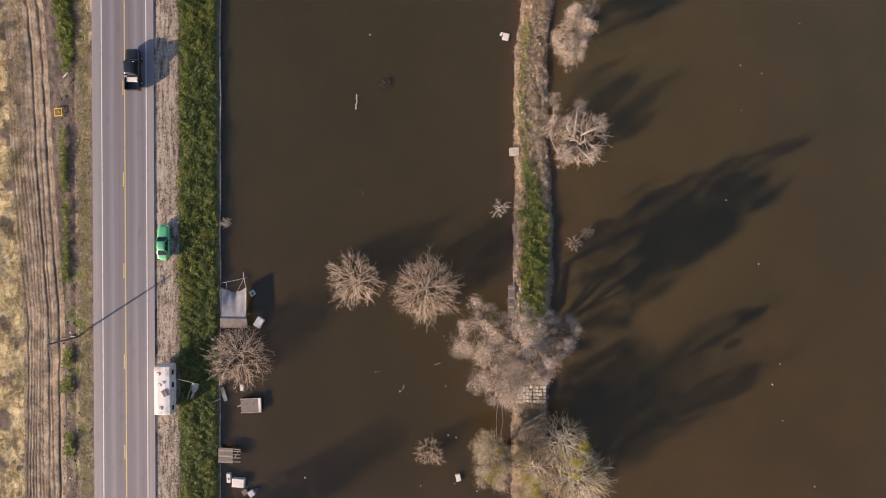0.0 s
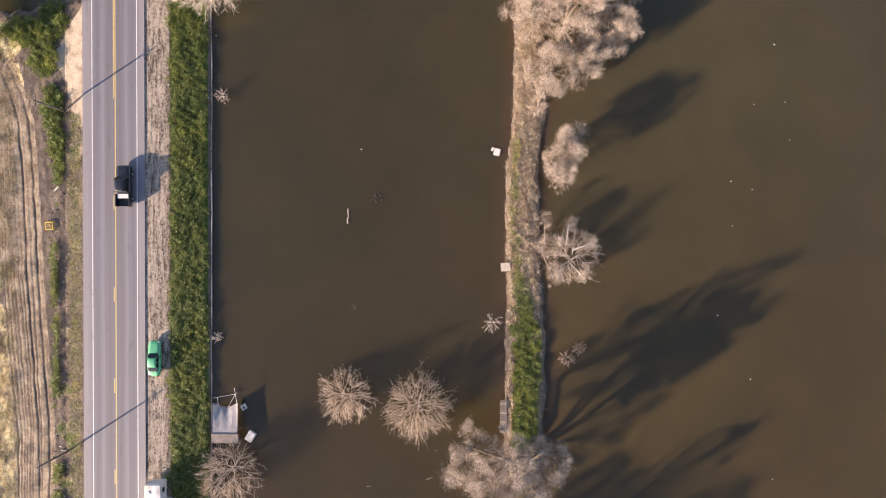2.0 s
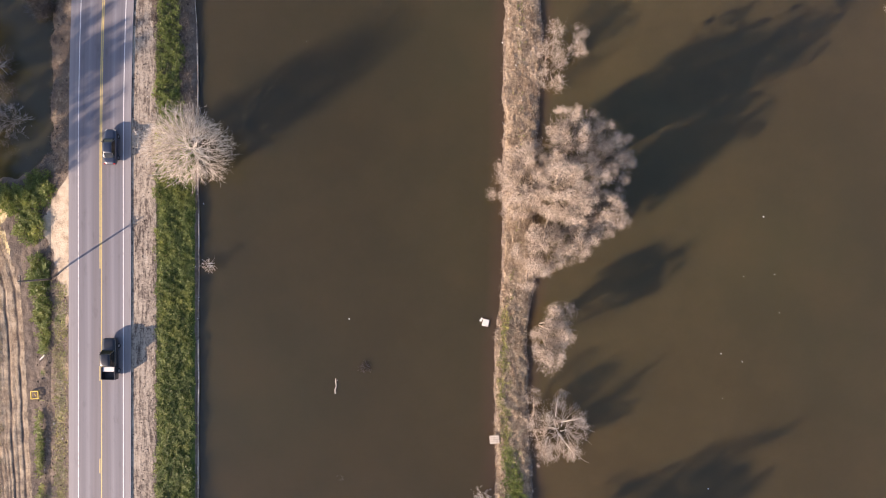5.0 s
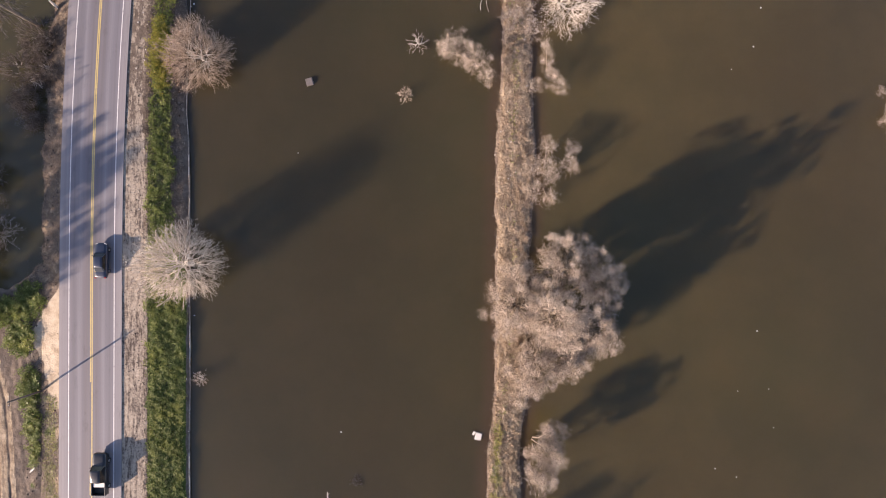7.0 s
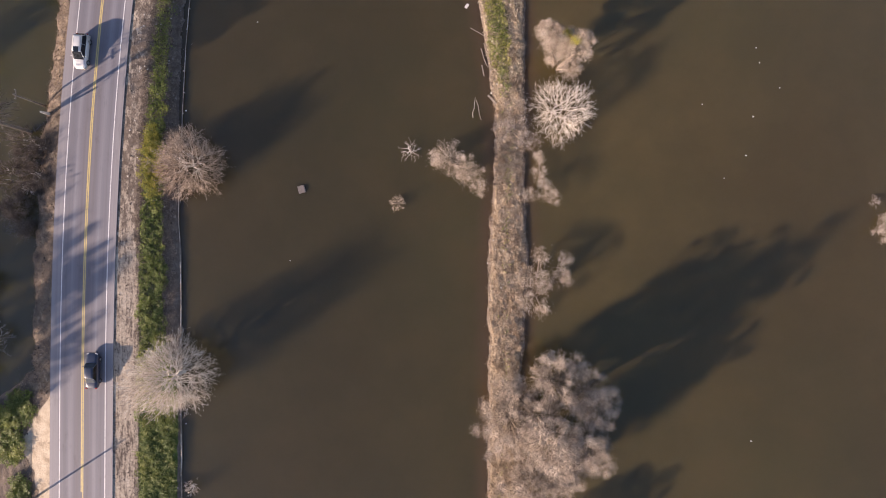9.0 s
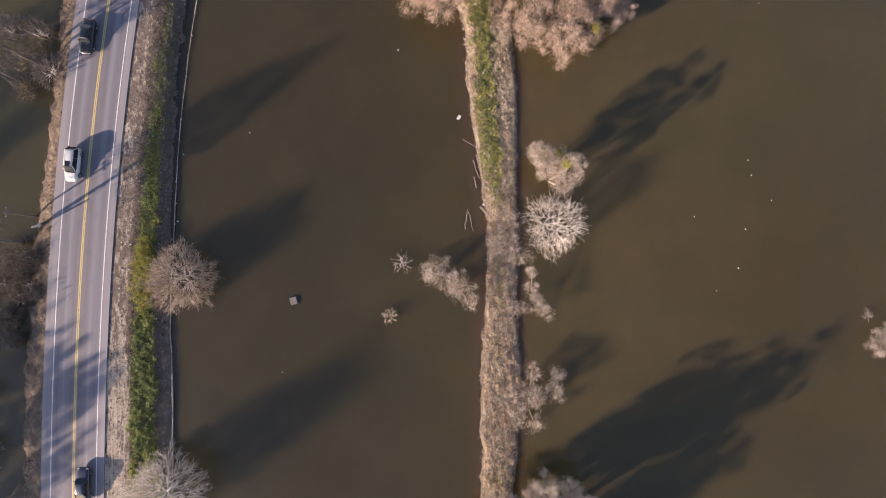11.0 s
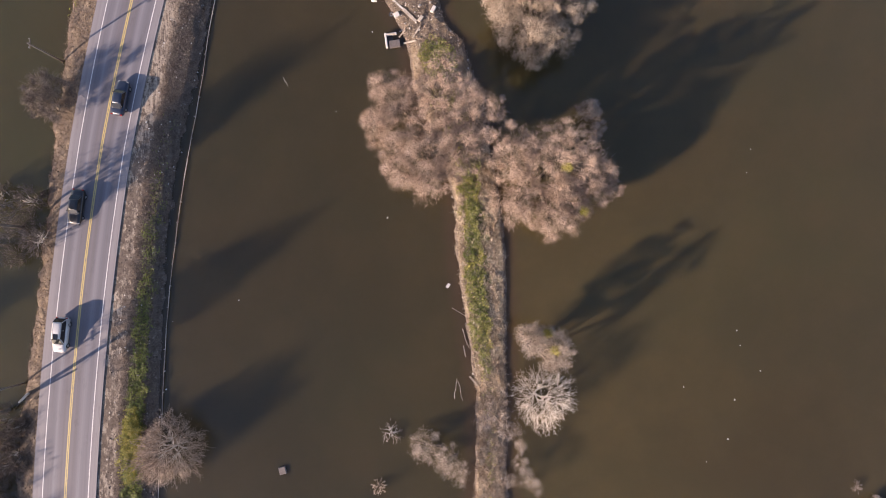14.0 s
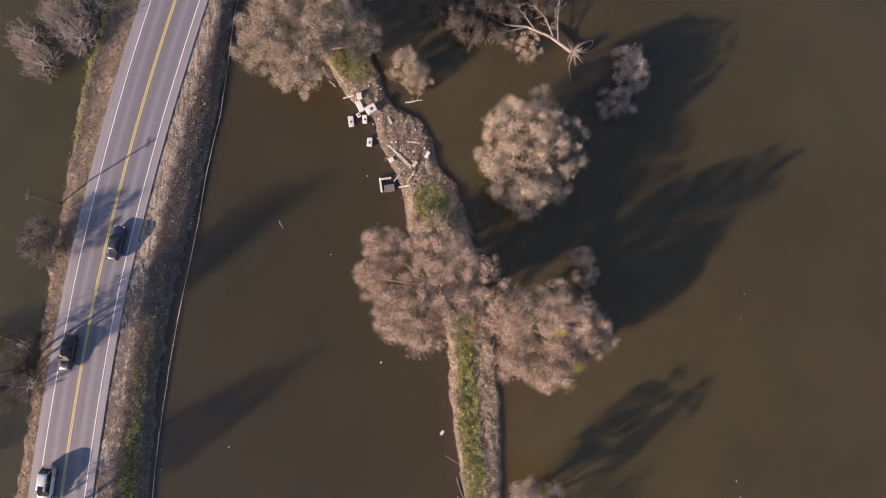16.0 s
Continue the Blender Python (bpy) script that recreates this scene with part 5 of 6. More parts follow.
# ---- low timber edge along the water ----
def fence():
    rng = random.Random(5)
    f = thing("fence", pose(0, 0, 0), "low weathered timber edging of posts, boards and rails at the water's edge", "fence", kind="structure")
    ys = [-58 + 2.9 * k for k in range(76)]
    tops = []
    for y in ys:
        x = float(fence_x(y)) + rng.uniform(-0.05, 0.05)
        g = float(ground_height(np.array([x]), np.array([y]))[0])
        top = (0.22 if y < 64 else 0.16) + rng.uniform(-0.05, 0.05)
        bm = bmesh.new()
        box(bm, x, y, g - 0.3, 0.13, 0.13, top - g + 0.34 + (0.12 if rng.random() < 0.3 else 0), rz=rng.uniform(-20, 20), rx=rng.uniform(-3, 3), ry=rng.uniform(-4, 4), bevel=0.012, taper=0.92)
        part("post", bm, PALE_WOOD if rng.random() < 0.3 else OLD_WOOD, f)
        tops.append(Vector((x, y, top)))
    for a, b in zip(tops, tops[1:]):
        d = b - a
        m = (a + b) / 2
        south = m.y < 64
        turn = dict(rz=math.degrees(math.atan2(-d.x, d.y)) + rng.uniform(-0.7, 0.7), rx=math.degrees(math.atan2(d.z, d.y)))
        bm = bmesh.new()
        box(bm, m.x, m.y, m.z - 0.05, (0.13 if south else 0.08) + rng.uniform(-0.02, 0.03), d.length + 0.15, 0.06, bevel=0.012, **turn)
        part("rail", bm, PALE_WOOD if rng.random() < 0.55 else OLD_WOOD, f)
        if south:
            bm = bmesh.new()
            box(bm, m.x + 0.03, m.y, m.z - 0.62, 0.05, d.length + 0.02, 0.54, bevel=0.01, **turn)
            part("board", bm, OLD_WOOD, f)
    return f


fence()


# ---- utility poles ----
def utility_pole(x, y, h, label):
    z = foot_at(x, y)
    p = thing("utility_pole", pose(x, y, z), label, "pole", "utility poles")
    bm = bmesh.new()
    rod(bm, (0, 0, -0.4), (0, 0, h), 0.15, 0.10, 12)
    part("shaft", bm, POLE_WOOD, p, smooth=True)
    bm = bmesh.new()
    box(bm, 0, 0.12, h - 0.45, 0.09, 1.3, 0.11, bevel=0.01)
    part("crossarm", bm, POLE_WOOD, p)
    for o in (-0.45, 0.1, 0.68):
        bm = bmesh.new()
        rod(bm, (0, o, h - 0.34), (0, o, h - 0.2), 0.035, 0.05, 8)
        part("insulator", bm, LAMP_GLASS, p, "pale glass insulator")
    return p


POLES = [(-51.98, -15.7, 5.6), (-52.35, 31.5, 5.6), (-51.1, 85.4, 5.6), (-46.35, 129.9, 6.3)]
for px, py, tall in POLES:
    utility_pole(px, py, tall, "dark creosoted timber pole beside the road")


def leaning_post(a, b, r, mat, label, name="leaning_post", category="post"):
    t = thing(name, pose(*a), label, category)
    bm = bmesh.new()
    d = Vector(b) - Vector(a)
    rod(bm, -0.15 * d, d * 0.55, r, r * 0.85, 8)
    part("lower_trunk", bm, mat, t)
    bm = bmesh.new()
    rod(bm, d * 0.54, d + Vector((0, 0.06, 0.05)), r * 0.85, r * 0.6, 8)
    part("upper_trunk", bm, mat, t)
    return t


leaning_post((-50.2, 84.2, 0.3), (-49.0, 83.6, 3.3), 0.20, PALE_BARK, "broken pale tree stump at the western bank", "tree_stump", "stump")


# ---- vehicles ----
def body_ring(y, w, z0, z1):
    h = z1 - z0
    pts = [(-w * 0.90, z0), (w * 0.90, z0), (w, z0 + 0.30 * h), (w * 0.985, z0 + 0.72 * h), (w * 0.90, z1 - 0.02), (w * 0.5, z1 + 0.015), (-w * 0.5, z1 + 0.015), (-w * 0.90, z1 - 0.02), (-w * 0.985, z0 + 0.72 * h), (-w, z0 + 0.30 * h)]
    return [Vector((x, y, z)) for x, z in pts]


def house_ring(y, wb, zb, wt, zt):
    return [Vector(p) for p in ((-wb, y, zb), (wb, y, zb), (wt, y, zt - 0.03), (wt * 0.8, y, zt), (-wt * 0.8, y, zt), (-wt, y, zt - 0.03))]


def wheel(v, x, y, r, w):
    bm = bmesh.new()
    rod(bm, (x - w / 2, y, r), (x + w / 2, y, r), r, r, 18)
    bmesh.ops.bevel(bm, geom=bm.edges[:], offset=0.02, segments=1, affect="EDGES")
    t = part("wheel", bm, RUBBER, v)
    bm = bmesh.new()
    s = 1 if x > 0 else -1
    rod(bm, (x + s * (w / 2 - 0.04), y, r), (x + s * (w / 2 + 0.008), y, r), r * 0.62, r * 0.55, 14)
    part("rim", bm, RIM, t)


def vehicle(kind, m, paint, label, group=""):
    """kind: length, width, bonnet and roof heights, and where bonnet, screen, roof and tail begin, front at +y."""
    L, W, zb, zr, yb, y1, y2, y3 = {
        "sedan": (4.75, 1.80, 0.92, 1.42, 0.95, 0.42, -0.85, -1.45),
        "coupe": (4.85, 1.70, 0.90, 1.34, 0.62, 0.10, -0.98, -1.62),
        "suv": (4.70, 1.82, 0.98, 1.66, 1.10, 0.30, -1.70, -2.16),
        "pickup": (5.60, 1.98, 1.08, 1.85, 1.25, 0.72, -0.72, -0.92),
    }[kind]
    hl, hw = L / 2, W / 2
    v = thing("pickup_truck" if kind == "pickup" else "car", m, label, "pickup" if kind == "pickup" else "car", group)
    tail = zb + (0.02 if kind != "pickup" else 0.05)
    bm = bmesh.new()
    if kind == "pickup":
        loft(bm, [body_ring(*r) for r in ((hl, hw * 0.66, 0.50, 0.84), (hl - 0.06, hw * 0.82, 0.44, 0.94), (hl - 0.20, hw * 0.92, 0.40, 1.00), (hl - 0.6, hw * 0.98, 0.36, zb), (yb, hw, 0.36, zb + 0.04), (y3 - 0.1, hw, 0.36, zb + 0.04))])
    else:
        loft(bm, [body_ring(*r) for r in ((hl, hw * 0.50, 0.44, 0.58), (hl - 0.05, hw * 0.70, 0.38, 0.66), (hl - 0.18, hw * 0.84, 0.32, 0.73), (hl - 0.45, hw * 0.93, 0.28, zb - 0.12), (hl - 0.9, hw * 0.98, 0.27, zb - 0.05), (yb, hw, 0.26, zb), (0, hw, 0.26, zb + 0.03), (y3, hw, 0.26, tail), (-hl + 0.70, hw * 0.985, 0.27, tail - 0.01), (-hl + 0.32, hw * 0.94, 0.30, tail - 0.05), (-hl + 0.10, hw * 0.84, 0.36, tail - 0.12), (-hl, hw * 0.62, 0.44, 0.66))])
    part("body", bm, paint, v, smooth=True)
    # glasshouse with raked screens, and a crowned roof over it
    bm = bmesh.new()
    wb, wt = hw * 0.90, hw * 0.70
    loft(bm, [house_ring(yb + 0.12, wb * 0.80, zb - 0.05, wb * 0.78, zb + 0.02), house_ring(yb - 0.06, wb * 0.97, zb - 0.05, wb * 0.88, zb + 0.12), house_ring(y1, wb, zb - 0.05, wt, zr - 0.03), house_ring((y1 + y2) / 2, wb, zb - 0.05, wt, zr - 0.01), house_ring(y2, wb, zb - 0.05, wt * 0.98, zr - 0.04), house_ring(y3 + 0.06, wb * 0.95, zb - 0.05, wb * 0.86, tail + 0.12), house_ring(y3 - 0.10, wb * 0.80, zb - 0.05, wb * 0.76, tail + 0.02)])
    part("window_glass", bm, GLASS, v, "dark tinted glass")
    bm = bmesh.new()
    ends = ((y1 + 0.10, 0.86, -0.055), (y1 - 0.06, 0.97, -0.012), ((y1 + y2) / 2, 1.0, 0.012), (y2 + 0.10, 0.97, -0.012), (y2 - 0.10, 0.86, -0.06))
    loft(bm, [[Vector((x * k, y, z + up)) for x, z in ((-wt * 1.04, zr - 0.075), (wt * 1.04, zr - 0.075), (wt * 0.96, zr - 0.005), (wt * 0.5, zr + 0.035), (-wt * 0.5, zr + 0.035), (-wt * 0.96, zr - 0.005))] for y, k, up in ends])
    part("roof", bm, paint, v, smooth=True)
    for s in (-1, 1):
        for ya, yc in ((yb - 0.02, y1 + 0.03), (y3 + 0.02, y2 - 0.03), ((y1 + y2) / 2, (y1 + y2) / 2)):
            bm = bmesh.new()
            rod(bm, (s * wb * 0.93, ya, zb + 0.02), (s * wt * 0.98, yc, zr - 0.04), 0.035, 0.035, 5)
            part("pillar", bm, paint, v)
        bm = bmesh.new()
        box(bm, s * (hw + 0.08), yb - 0.30, zb - 0.02, 0.20, 0.10, 0.14, bevel=0.02)
        part("mirror", bm, paint if kind != "coupe" else DARK_PLASTIC, v)
        bm = bmesh.new()
        box(bm, s * hw * 0.64, hl - 0.17, 0.58, 0.34, 0.20, 0.14, rz=-s * 18, bevel=0.03)
        part("headlight", bm, LAMP_GLASS, v)
        bm = bmesh.new()
        box(bm, s * hw * 0.72, -hl + 0.06, 0.72, 0.26, 0.14, 0.14, bevel=0.02)
        part("taillight", bm, RED_LENS, v)
    for y, name in ((hl - 0.02, "front_bumper"), (-hl + 0.02, "rear_bumper")):
        bm = bmesh.new()
        box(bm, 0, y - (0.06 if y > 0 else -0.06), 0.34, W * 0.72, 0.16, 0.22, bevel=0.06)
        part(name, bm, CHROME if kind in ("pickup", "coupe") else paint, v)
    if kind == "pickup":
        y0, ye = y3 - 0.15, -hl + 0.08
        mid, long = (y0 + ye) / 2, y0 - ye
        for s in (-1, 1):
            bm = bmesh.new()
            box(bm, s * (hw - 0.07), mid, 0.42, 0.13, long, zb - 0.36, bevel=0.03)
            part("bed_side", bm, paint, v)
        bm = bmesh.new()
        box(bm, 0, ye, 0.50, W - 0.2, 0.09, zb - 0.46, bevel=0.02)
        part("tailgate", bm, paint, v)
        bm = bmesh.new()
        box(bm, 0, mid, 0.50, W - 0.22, long, 0.06)
        part("bed_floor", bm, DARK_PLASTIC, v)
    if kind == "suv":
        for s in (-1, 1):
            bm = bmesh.new()
            rod(bm, (s * wt * 0.86, y1 - 0.2, zr + 0.07), (s * wt * 0.86, y2 + 0.2, zr + 0.07), 0.022, 0.022, 6)
            part("roof_rail", bm, METAL, v)
        bm = bmesh.new()
        box(bm, 0, 0.12, zr + 0.036, wt * 1.1, 0.75, 0.012, bevel=0.004)
        part("sunroof", bm, GLASS, v, "dark glass sunroof")
    for s in (-1, 1):
        for y in (hl * 0.60, -hl * 0.60):
            wheel(v, s * (hw - 0.12), y, 0.36 if kind in ("suv", "pickup") else 0.32, 0.23)
    return v


def on_road(offset, y, south=False):
    x = float(road_x(y)) + offset / float(road_cos(y))
    turn = math.degrees(math.atan((float(road_x(y + 1)) - float(road_x(y - 1))) / 2))
    return pose(x, y, ROAD_Z, 0, 0, (180 if south else 0) - turn)


vehicle("pickup", on_road(1.75, 20.9), BLACK_PAINT, "black pickup truck with a white box in its bed", "traffic")
tool = thing("tool_box", on_road(1.75, 20.9) @ pose(0, -1.35, 0.56), "white tool box lying in the pickup's bed", "box")
bm = bmesh.new()
box(bm, 0, 0, 0, 1.5, 0.55, 0.42, bevel=0.03)
part("case", bm, WHITE_METAL, tool)
bm = bmesh.new()
box(bm, 0, 0, 0.42, 1.54, 0.59, 0.05, bevel=0.015)
part("lid", bm, WHITE_METAL, tool)
vehicle("coupe", pose(-39.05, -2.45, 1.03, 0, 0, -1), GREEN_PAINT, "bright green old coupe parked on the dirt shoulder")
vehicle("sedan", on_road(1.75, 49.4), BLUE_PAINT, "dark blue sedan driving on the road", "traffic")
vehicle("suv", on_road(-1.75, 92.2, True), SILVER_PAINT, "silver estate car with roof rails and sunroof", "traffic")
vehicle("sedan", on_road(-1.75, 109.4, True), BLACK_PAINT, "black sedan driving on the road", "traffic")
vehicle("sedan", on_road(1.75, 124.1), BLUE_PAINT, "dark blue sedan driving round the bend", "traffic")


# ---- camper and the wreckage along the fence ----
def camper():
    c = thing("camper", pose(-38.6, -22.3, 1.0, 0, 0, 0.5), "long white camper with dark windows parked on the shoulder", "camper")
    bm = bmesh.new()
    ring_pts = [(-1.08, 0.4), (1.08, 0.4), (1.14, 0.6), (1.14, 1.88), (1.05, 2.04), (0.5, 2.10), (-0.5, 2.10), (-1.05, 2.04), (-1.14, 1.88), (-1.14, 0.6)]
    rows = [(-3.32, 0.94), (-3.25, 1.0), (2.6, 1.0), (3.15, 0.99), (3.32, 0.93)]
    loft(bm, [[Vector((x * s, y, 0.4 + (z - 0.4) * s)) for x, z in ring_pts] for y, s in rows])
    part("body", bm, WHITE_METAL, c)
    for x, y, w, l, h in ((-0.45, 2.2, 0.4, 0.4, 0.10), (-0.3, 0.75, 0.4, 0.4, 0.10), (0.2, 1.05, 0.36, 0.36, 0.1), (-0.2, -2.4, 0.42, 0.42, 0.12)):
        bm = bmesh.new()
        box(bm, x, y, 2.08, w, l, h, rz=7, bevel=0.03)
        part("roof_vent", bm, WHITE_PLASTIC, c)
    bm = bmesh.new()
    box(bm, 0.45, -0.35, 2.07, 0.70, 0.95, 0.10, rz=28, bevel=0.04)
    part("roof_hatch", bm, GREY_SHEET, c, "grey open roof hatch")
    for y in (-2.5, 0.6, 2.3):
        bm = bmesh.new()
        box(bm, 1.145, y, 1.12, 0.03, 0.66, 0.48, bevel=0.012)
        w = part("window", bm, GLASS, c)
        bm = bmesh.new()
        box(bm, 1.155, y, 1.62, 0.05, 0.74, 0.05, bevel=0.01)
        part("trim", bm, METAL, w)
    bm = bmesh.new()
    box(bm, 1.145, -0.3, 0.50, 0.04, 0.62, 1.36, bevel=0.015)
    part("door", bm, WHITE_PLASTIC, c)
    for s in (-1, 1):
        for y in (-1.9, 2.1):
            wheel(c, s * 0.98, y, 0.34, 0.22)
    bm = bmesh.new()
    box(bm, 0, -3.36, 0.45, 2.2, 0.14, 0.2, bevel=0.03)
    part("rear_bumper", bm, METAL, c)
    return c


camper()


def torn_awning():
    a = thing("awning", pose(-35.6, -22.4, 0.85), "collapsed white awning with bent metal arms beside the camper", "awning")
    for p, q in (((-1.5, 1.7, 1.9), (0.8, 1.0, 1.4)), ((0.8, 1.0, 1.4), (-0.6, -1.7, 0.2)), ((0.8, 1.0, 1.4), (0.5, 0.9, 0.0))):
        bm = bmesh.new()
        rod(bm, p, q, 0.035, 0.03, 6)
        part("arm", bm, METAL, a)
    bm = bmesh.new()
    grid = [[bm.verts.new((0.75 - 0.75 * i / 5 + 0.75 * j / 4 * (1 - i / 5) + 0.1 * math.sin(2.3 * i + j), 0.9 - 2.5 * i / 5 - 0.2 * j / 4, 1.35 - 1.05 * i / 5 - 0.5 * j / 4 + 0.08 * math.sin(1.7 * i + 2 * j))) for j in range(5)] for i in range(6)]
    for i in range(5):
        for j in range(4):
            bm.faces.new((grid[i][j], grid[i][j + 1], grid[i + 1][j + 1], grid[i + 1][j]))
    bmesh.ops.solidify(bm, geom=bm.faces[:], thickness=0.02)
    part("sheet", bm, WHITE_PLASTIC, a)


torn_awning()


def boathouse():
    s = thing("boat_shack", pose(-29.6, -11.4, -0.75), "half-sunken shack with a grey roof and sagging pale tarpaulin", "shack")
    for x in (-1.75, 1.75):
        for y in (-2.6, -0.9, 2.4):
            bm = bmesh.new()
            rod(bm, (x, y, -1.2), (x, y, 2.0), 0.06, 0.055, 7)
            part("post", bm, OLD_WOOD, s)
    bm = bmesh.new()
    box(bm, 0, -0.1, 0.25, 3.6, 5.2, 0.12, bevel=0.02)
    part("deck", bm, OLD_WOOD, s)
    # southern roof of overlapping sheets
    for k in range(5):
        bm = bmesh.new()
        box(bm, -1.48 + 0.74 * k, -2.05, 1.95 + 0.012 * (k % 2), 0.77, 1.30, 0.03, rx=7, bevel=0.006)
        part("roof_sheet", bm, GREY_SHEET, s)
    # sagging tarpaulin
    bm = bmesh.new()
    n, m = 28, 12
    grid = []
    for i in range(n + 1):
        row = []
        for j in range(m + 1):
            u, w = i / n, j / m
            y = -1.40 + 4.3 * w - 0.7 * math.sin(math.pi * u) * w ** 2
            z = 2.06 - 0.10 * w - 0.55 * math.sin(math.pi * u) * w ** 1.5 + 0.06 * math.sin(17 * u + 2 * w) * w
            row.append(bm.verts.new((-1.75 + 3.5 * u, y, z)))
        grid.append(row)
    for i in range(n):
        for j in range(m):
            bm.faces.new((grid[i][j], grid[i + 1][j], grid[i + 1][j + 1], grid[i][j + 1]))
    bmesh.ops.solidify(bm, geom=bm.faces[:], thickness=0.015)
    part("tarpaulin", bm, TARP, s, "sagging pale tarpaulin", smooth=True)
    for p, q in (((-1.75, 3.4, 1.7), (1.5, 4.1, 2.1)), ((1.5, 4.1, 2.1), (1.75, 2.4, 2.0)), ((1.5, 4.1, 2.1), (0.3, 2.0, 1.9)), ((-1.2, 3.5, 1.6), (-0.9, 2.3, 1.9)), ((1.5, 4.1, 2.1), (1.45, 5.0, 2.3)), ((1.5, 4.1, -0.8), (1.5, 4.1, 2.15))):
        bm = bmesh.new()
        rod(bm, p, q, 0.03, 0.025, 6)
        part("frame_bar", bm, METAL, s)


boathouse()


def platform():
    p = thing("floating_platform", pose(-27.7, -25.0, 0, 0, 0, 3), "small floating platform with a grey top and white end", "platform")
    bm = bmesh.new()
    box(bm, 0, 0, 0.38, 2.5, 1.95, 0.10, bevel=0.02)
    part("top", bm, GREY_SHEET, p)
    bm = bmesh.new()
    box(bm, 1.42, 0, 0.28, 0.36, 1.98, 0.26, bevel=0.03)
    part("end_box", bm, WHITE_PLASTIC, p)
    for x in (-0.9, 0.9):
        bm = bmesh.new()
        rod(bm, (x, -0.95, 0.12), (x, 0.95, 0.12), 0.28, 0.28, 14)
        part("float_drum", bm, DARK_PLASTIC, p)
    for y in (-0.96, 0.96):
        bm = bmesh.new()
        box(bm, 0, y, 0.42, 2.55, 0.07, 0.10, bevel=0.01)
        part("edge_board", bm, PALE_WOOD, p)
    bm = bmesh.new()
    rod(bm, (-1.75, -0.1, 0.42), (-1.2, 0.1, 0.45), 0.05, 0.05, 7)
    part("cleat", bm, WHITE_PLASTIC, p)


platform()


def dock():
    d = thing("dock", pose(-31.0, -31.9, 0, 0, 0, -2), "small grey plank dock with bare joists over the water", "dock")
    for k in range(8):
        bm = bmesh.new()
        box(bm, 0, -0.92 + 0.264 * k, 0.66, 2.05, 0.25, 0.05, rz=random.Random(k).uniform(-0.6, 0.6), bevel=0.008)
        part("plank", bm, GREY_SHEET if k % 3 else OLD_WOOD, d)
    for y in (-0.85, -0.3, 0.15, 0.6, 0.9):
        bm = bmesh.new()
        box(bm, 0.75, y, 0.56, 2.6, 0.08, 0.10, bevel=0.008)
        part("joist", bm, PALE_WOOD, d)
    bm = bmesh.new()
    rod(bm, (1.2, -0.4, 0.68), (1.9, 0.9, 0.70), 0.03, 0.03, 6)
    part("brace", bm, PALE_WOOD, d)
    for x in (-0.9, 0.9):
        for y in (-0.85, 0.85):
            bm = bmesh.new()
            rod(bm, (x, y, -1.3), (x, y, 0.64), 0.08, 0.07, 7)
            part("pile", bm, OLD_WOOD, d)


dock()


def crate(x, y, z, sx, sy, sz, rz, mat, label, name="discarded_box", tilt=(0, 0), hole=False, group="dumped boxes", category="box"):
    c = thing(name, pose(x, y, z, tilt[0], tilt[1], rz), label, category, group)
    bm = bmesh.new()
    box(bm, 0, 0, 0, sx, sy, sz, bevel=min(sx, sy, sz) * 0.09)
    part("case", bm, mat, c)
    bm = bmesh.new()
    box(bm, 0, 0, sz, sx * 0.90, sy * 0.92, 0.03, bevel=0.012)
    part("panel", bm, mat, c)
    if hole:
        bm = bmesh.new()
        ring(bm, Matrix.Translation((0.05 * sx, -0.08 * sy, sz + 0.035)), 0.18 * min(sx, sy), 0.035, 16, 6)
        part("drum_ring", bm, DARK_PLASTIC, c, "dark round opening")
        bm = bmesh.new()
        rod(bm, (0.05 * sx, -0.08 * sy, sz + 0.02), (0.05 * sx, -0.08 * sy, sz + 0.036), 0.16 * min(sx, sy), 0.16 * min(sx, sy), 16)
        part("drum", bm, GREY_SHEET, c)
    bm = bmesh.new()
    box(bm, 0.5 * sx, 0, sz * 0.55, 0.03, sy * 0.4, 0.04, bevel=0.008)
    part("handle", bm, METAL, c)
    return c


def gz(x, y, least=-0.12):
    return max(foot_at(x, y) + 0.04, least)


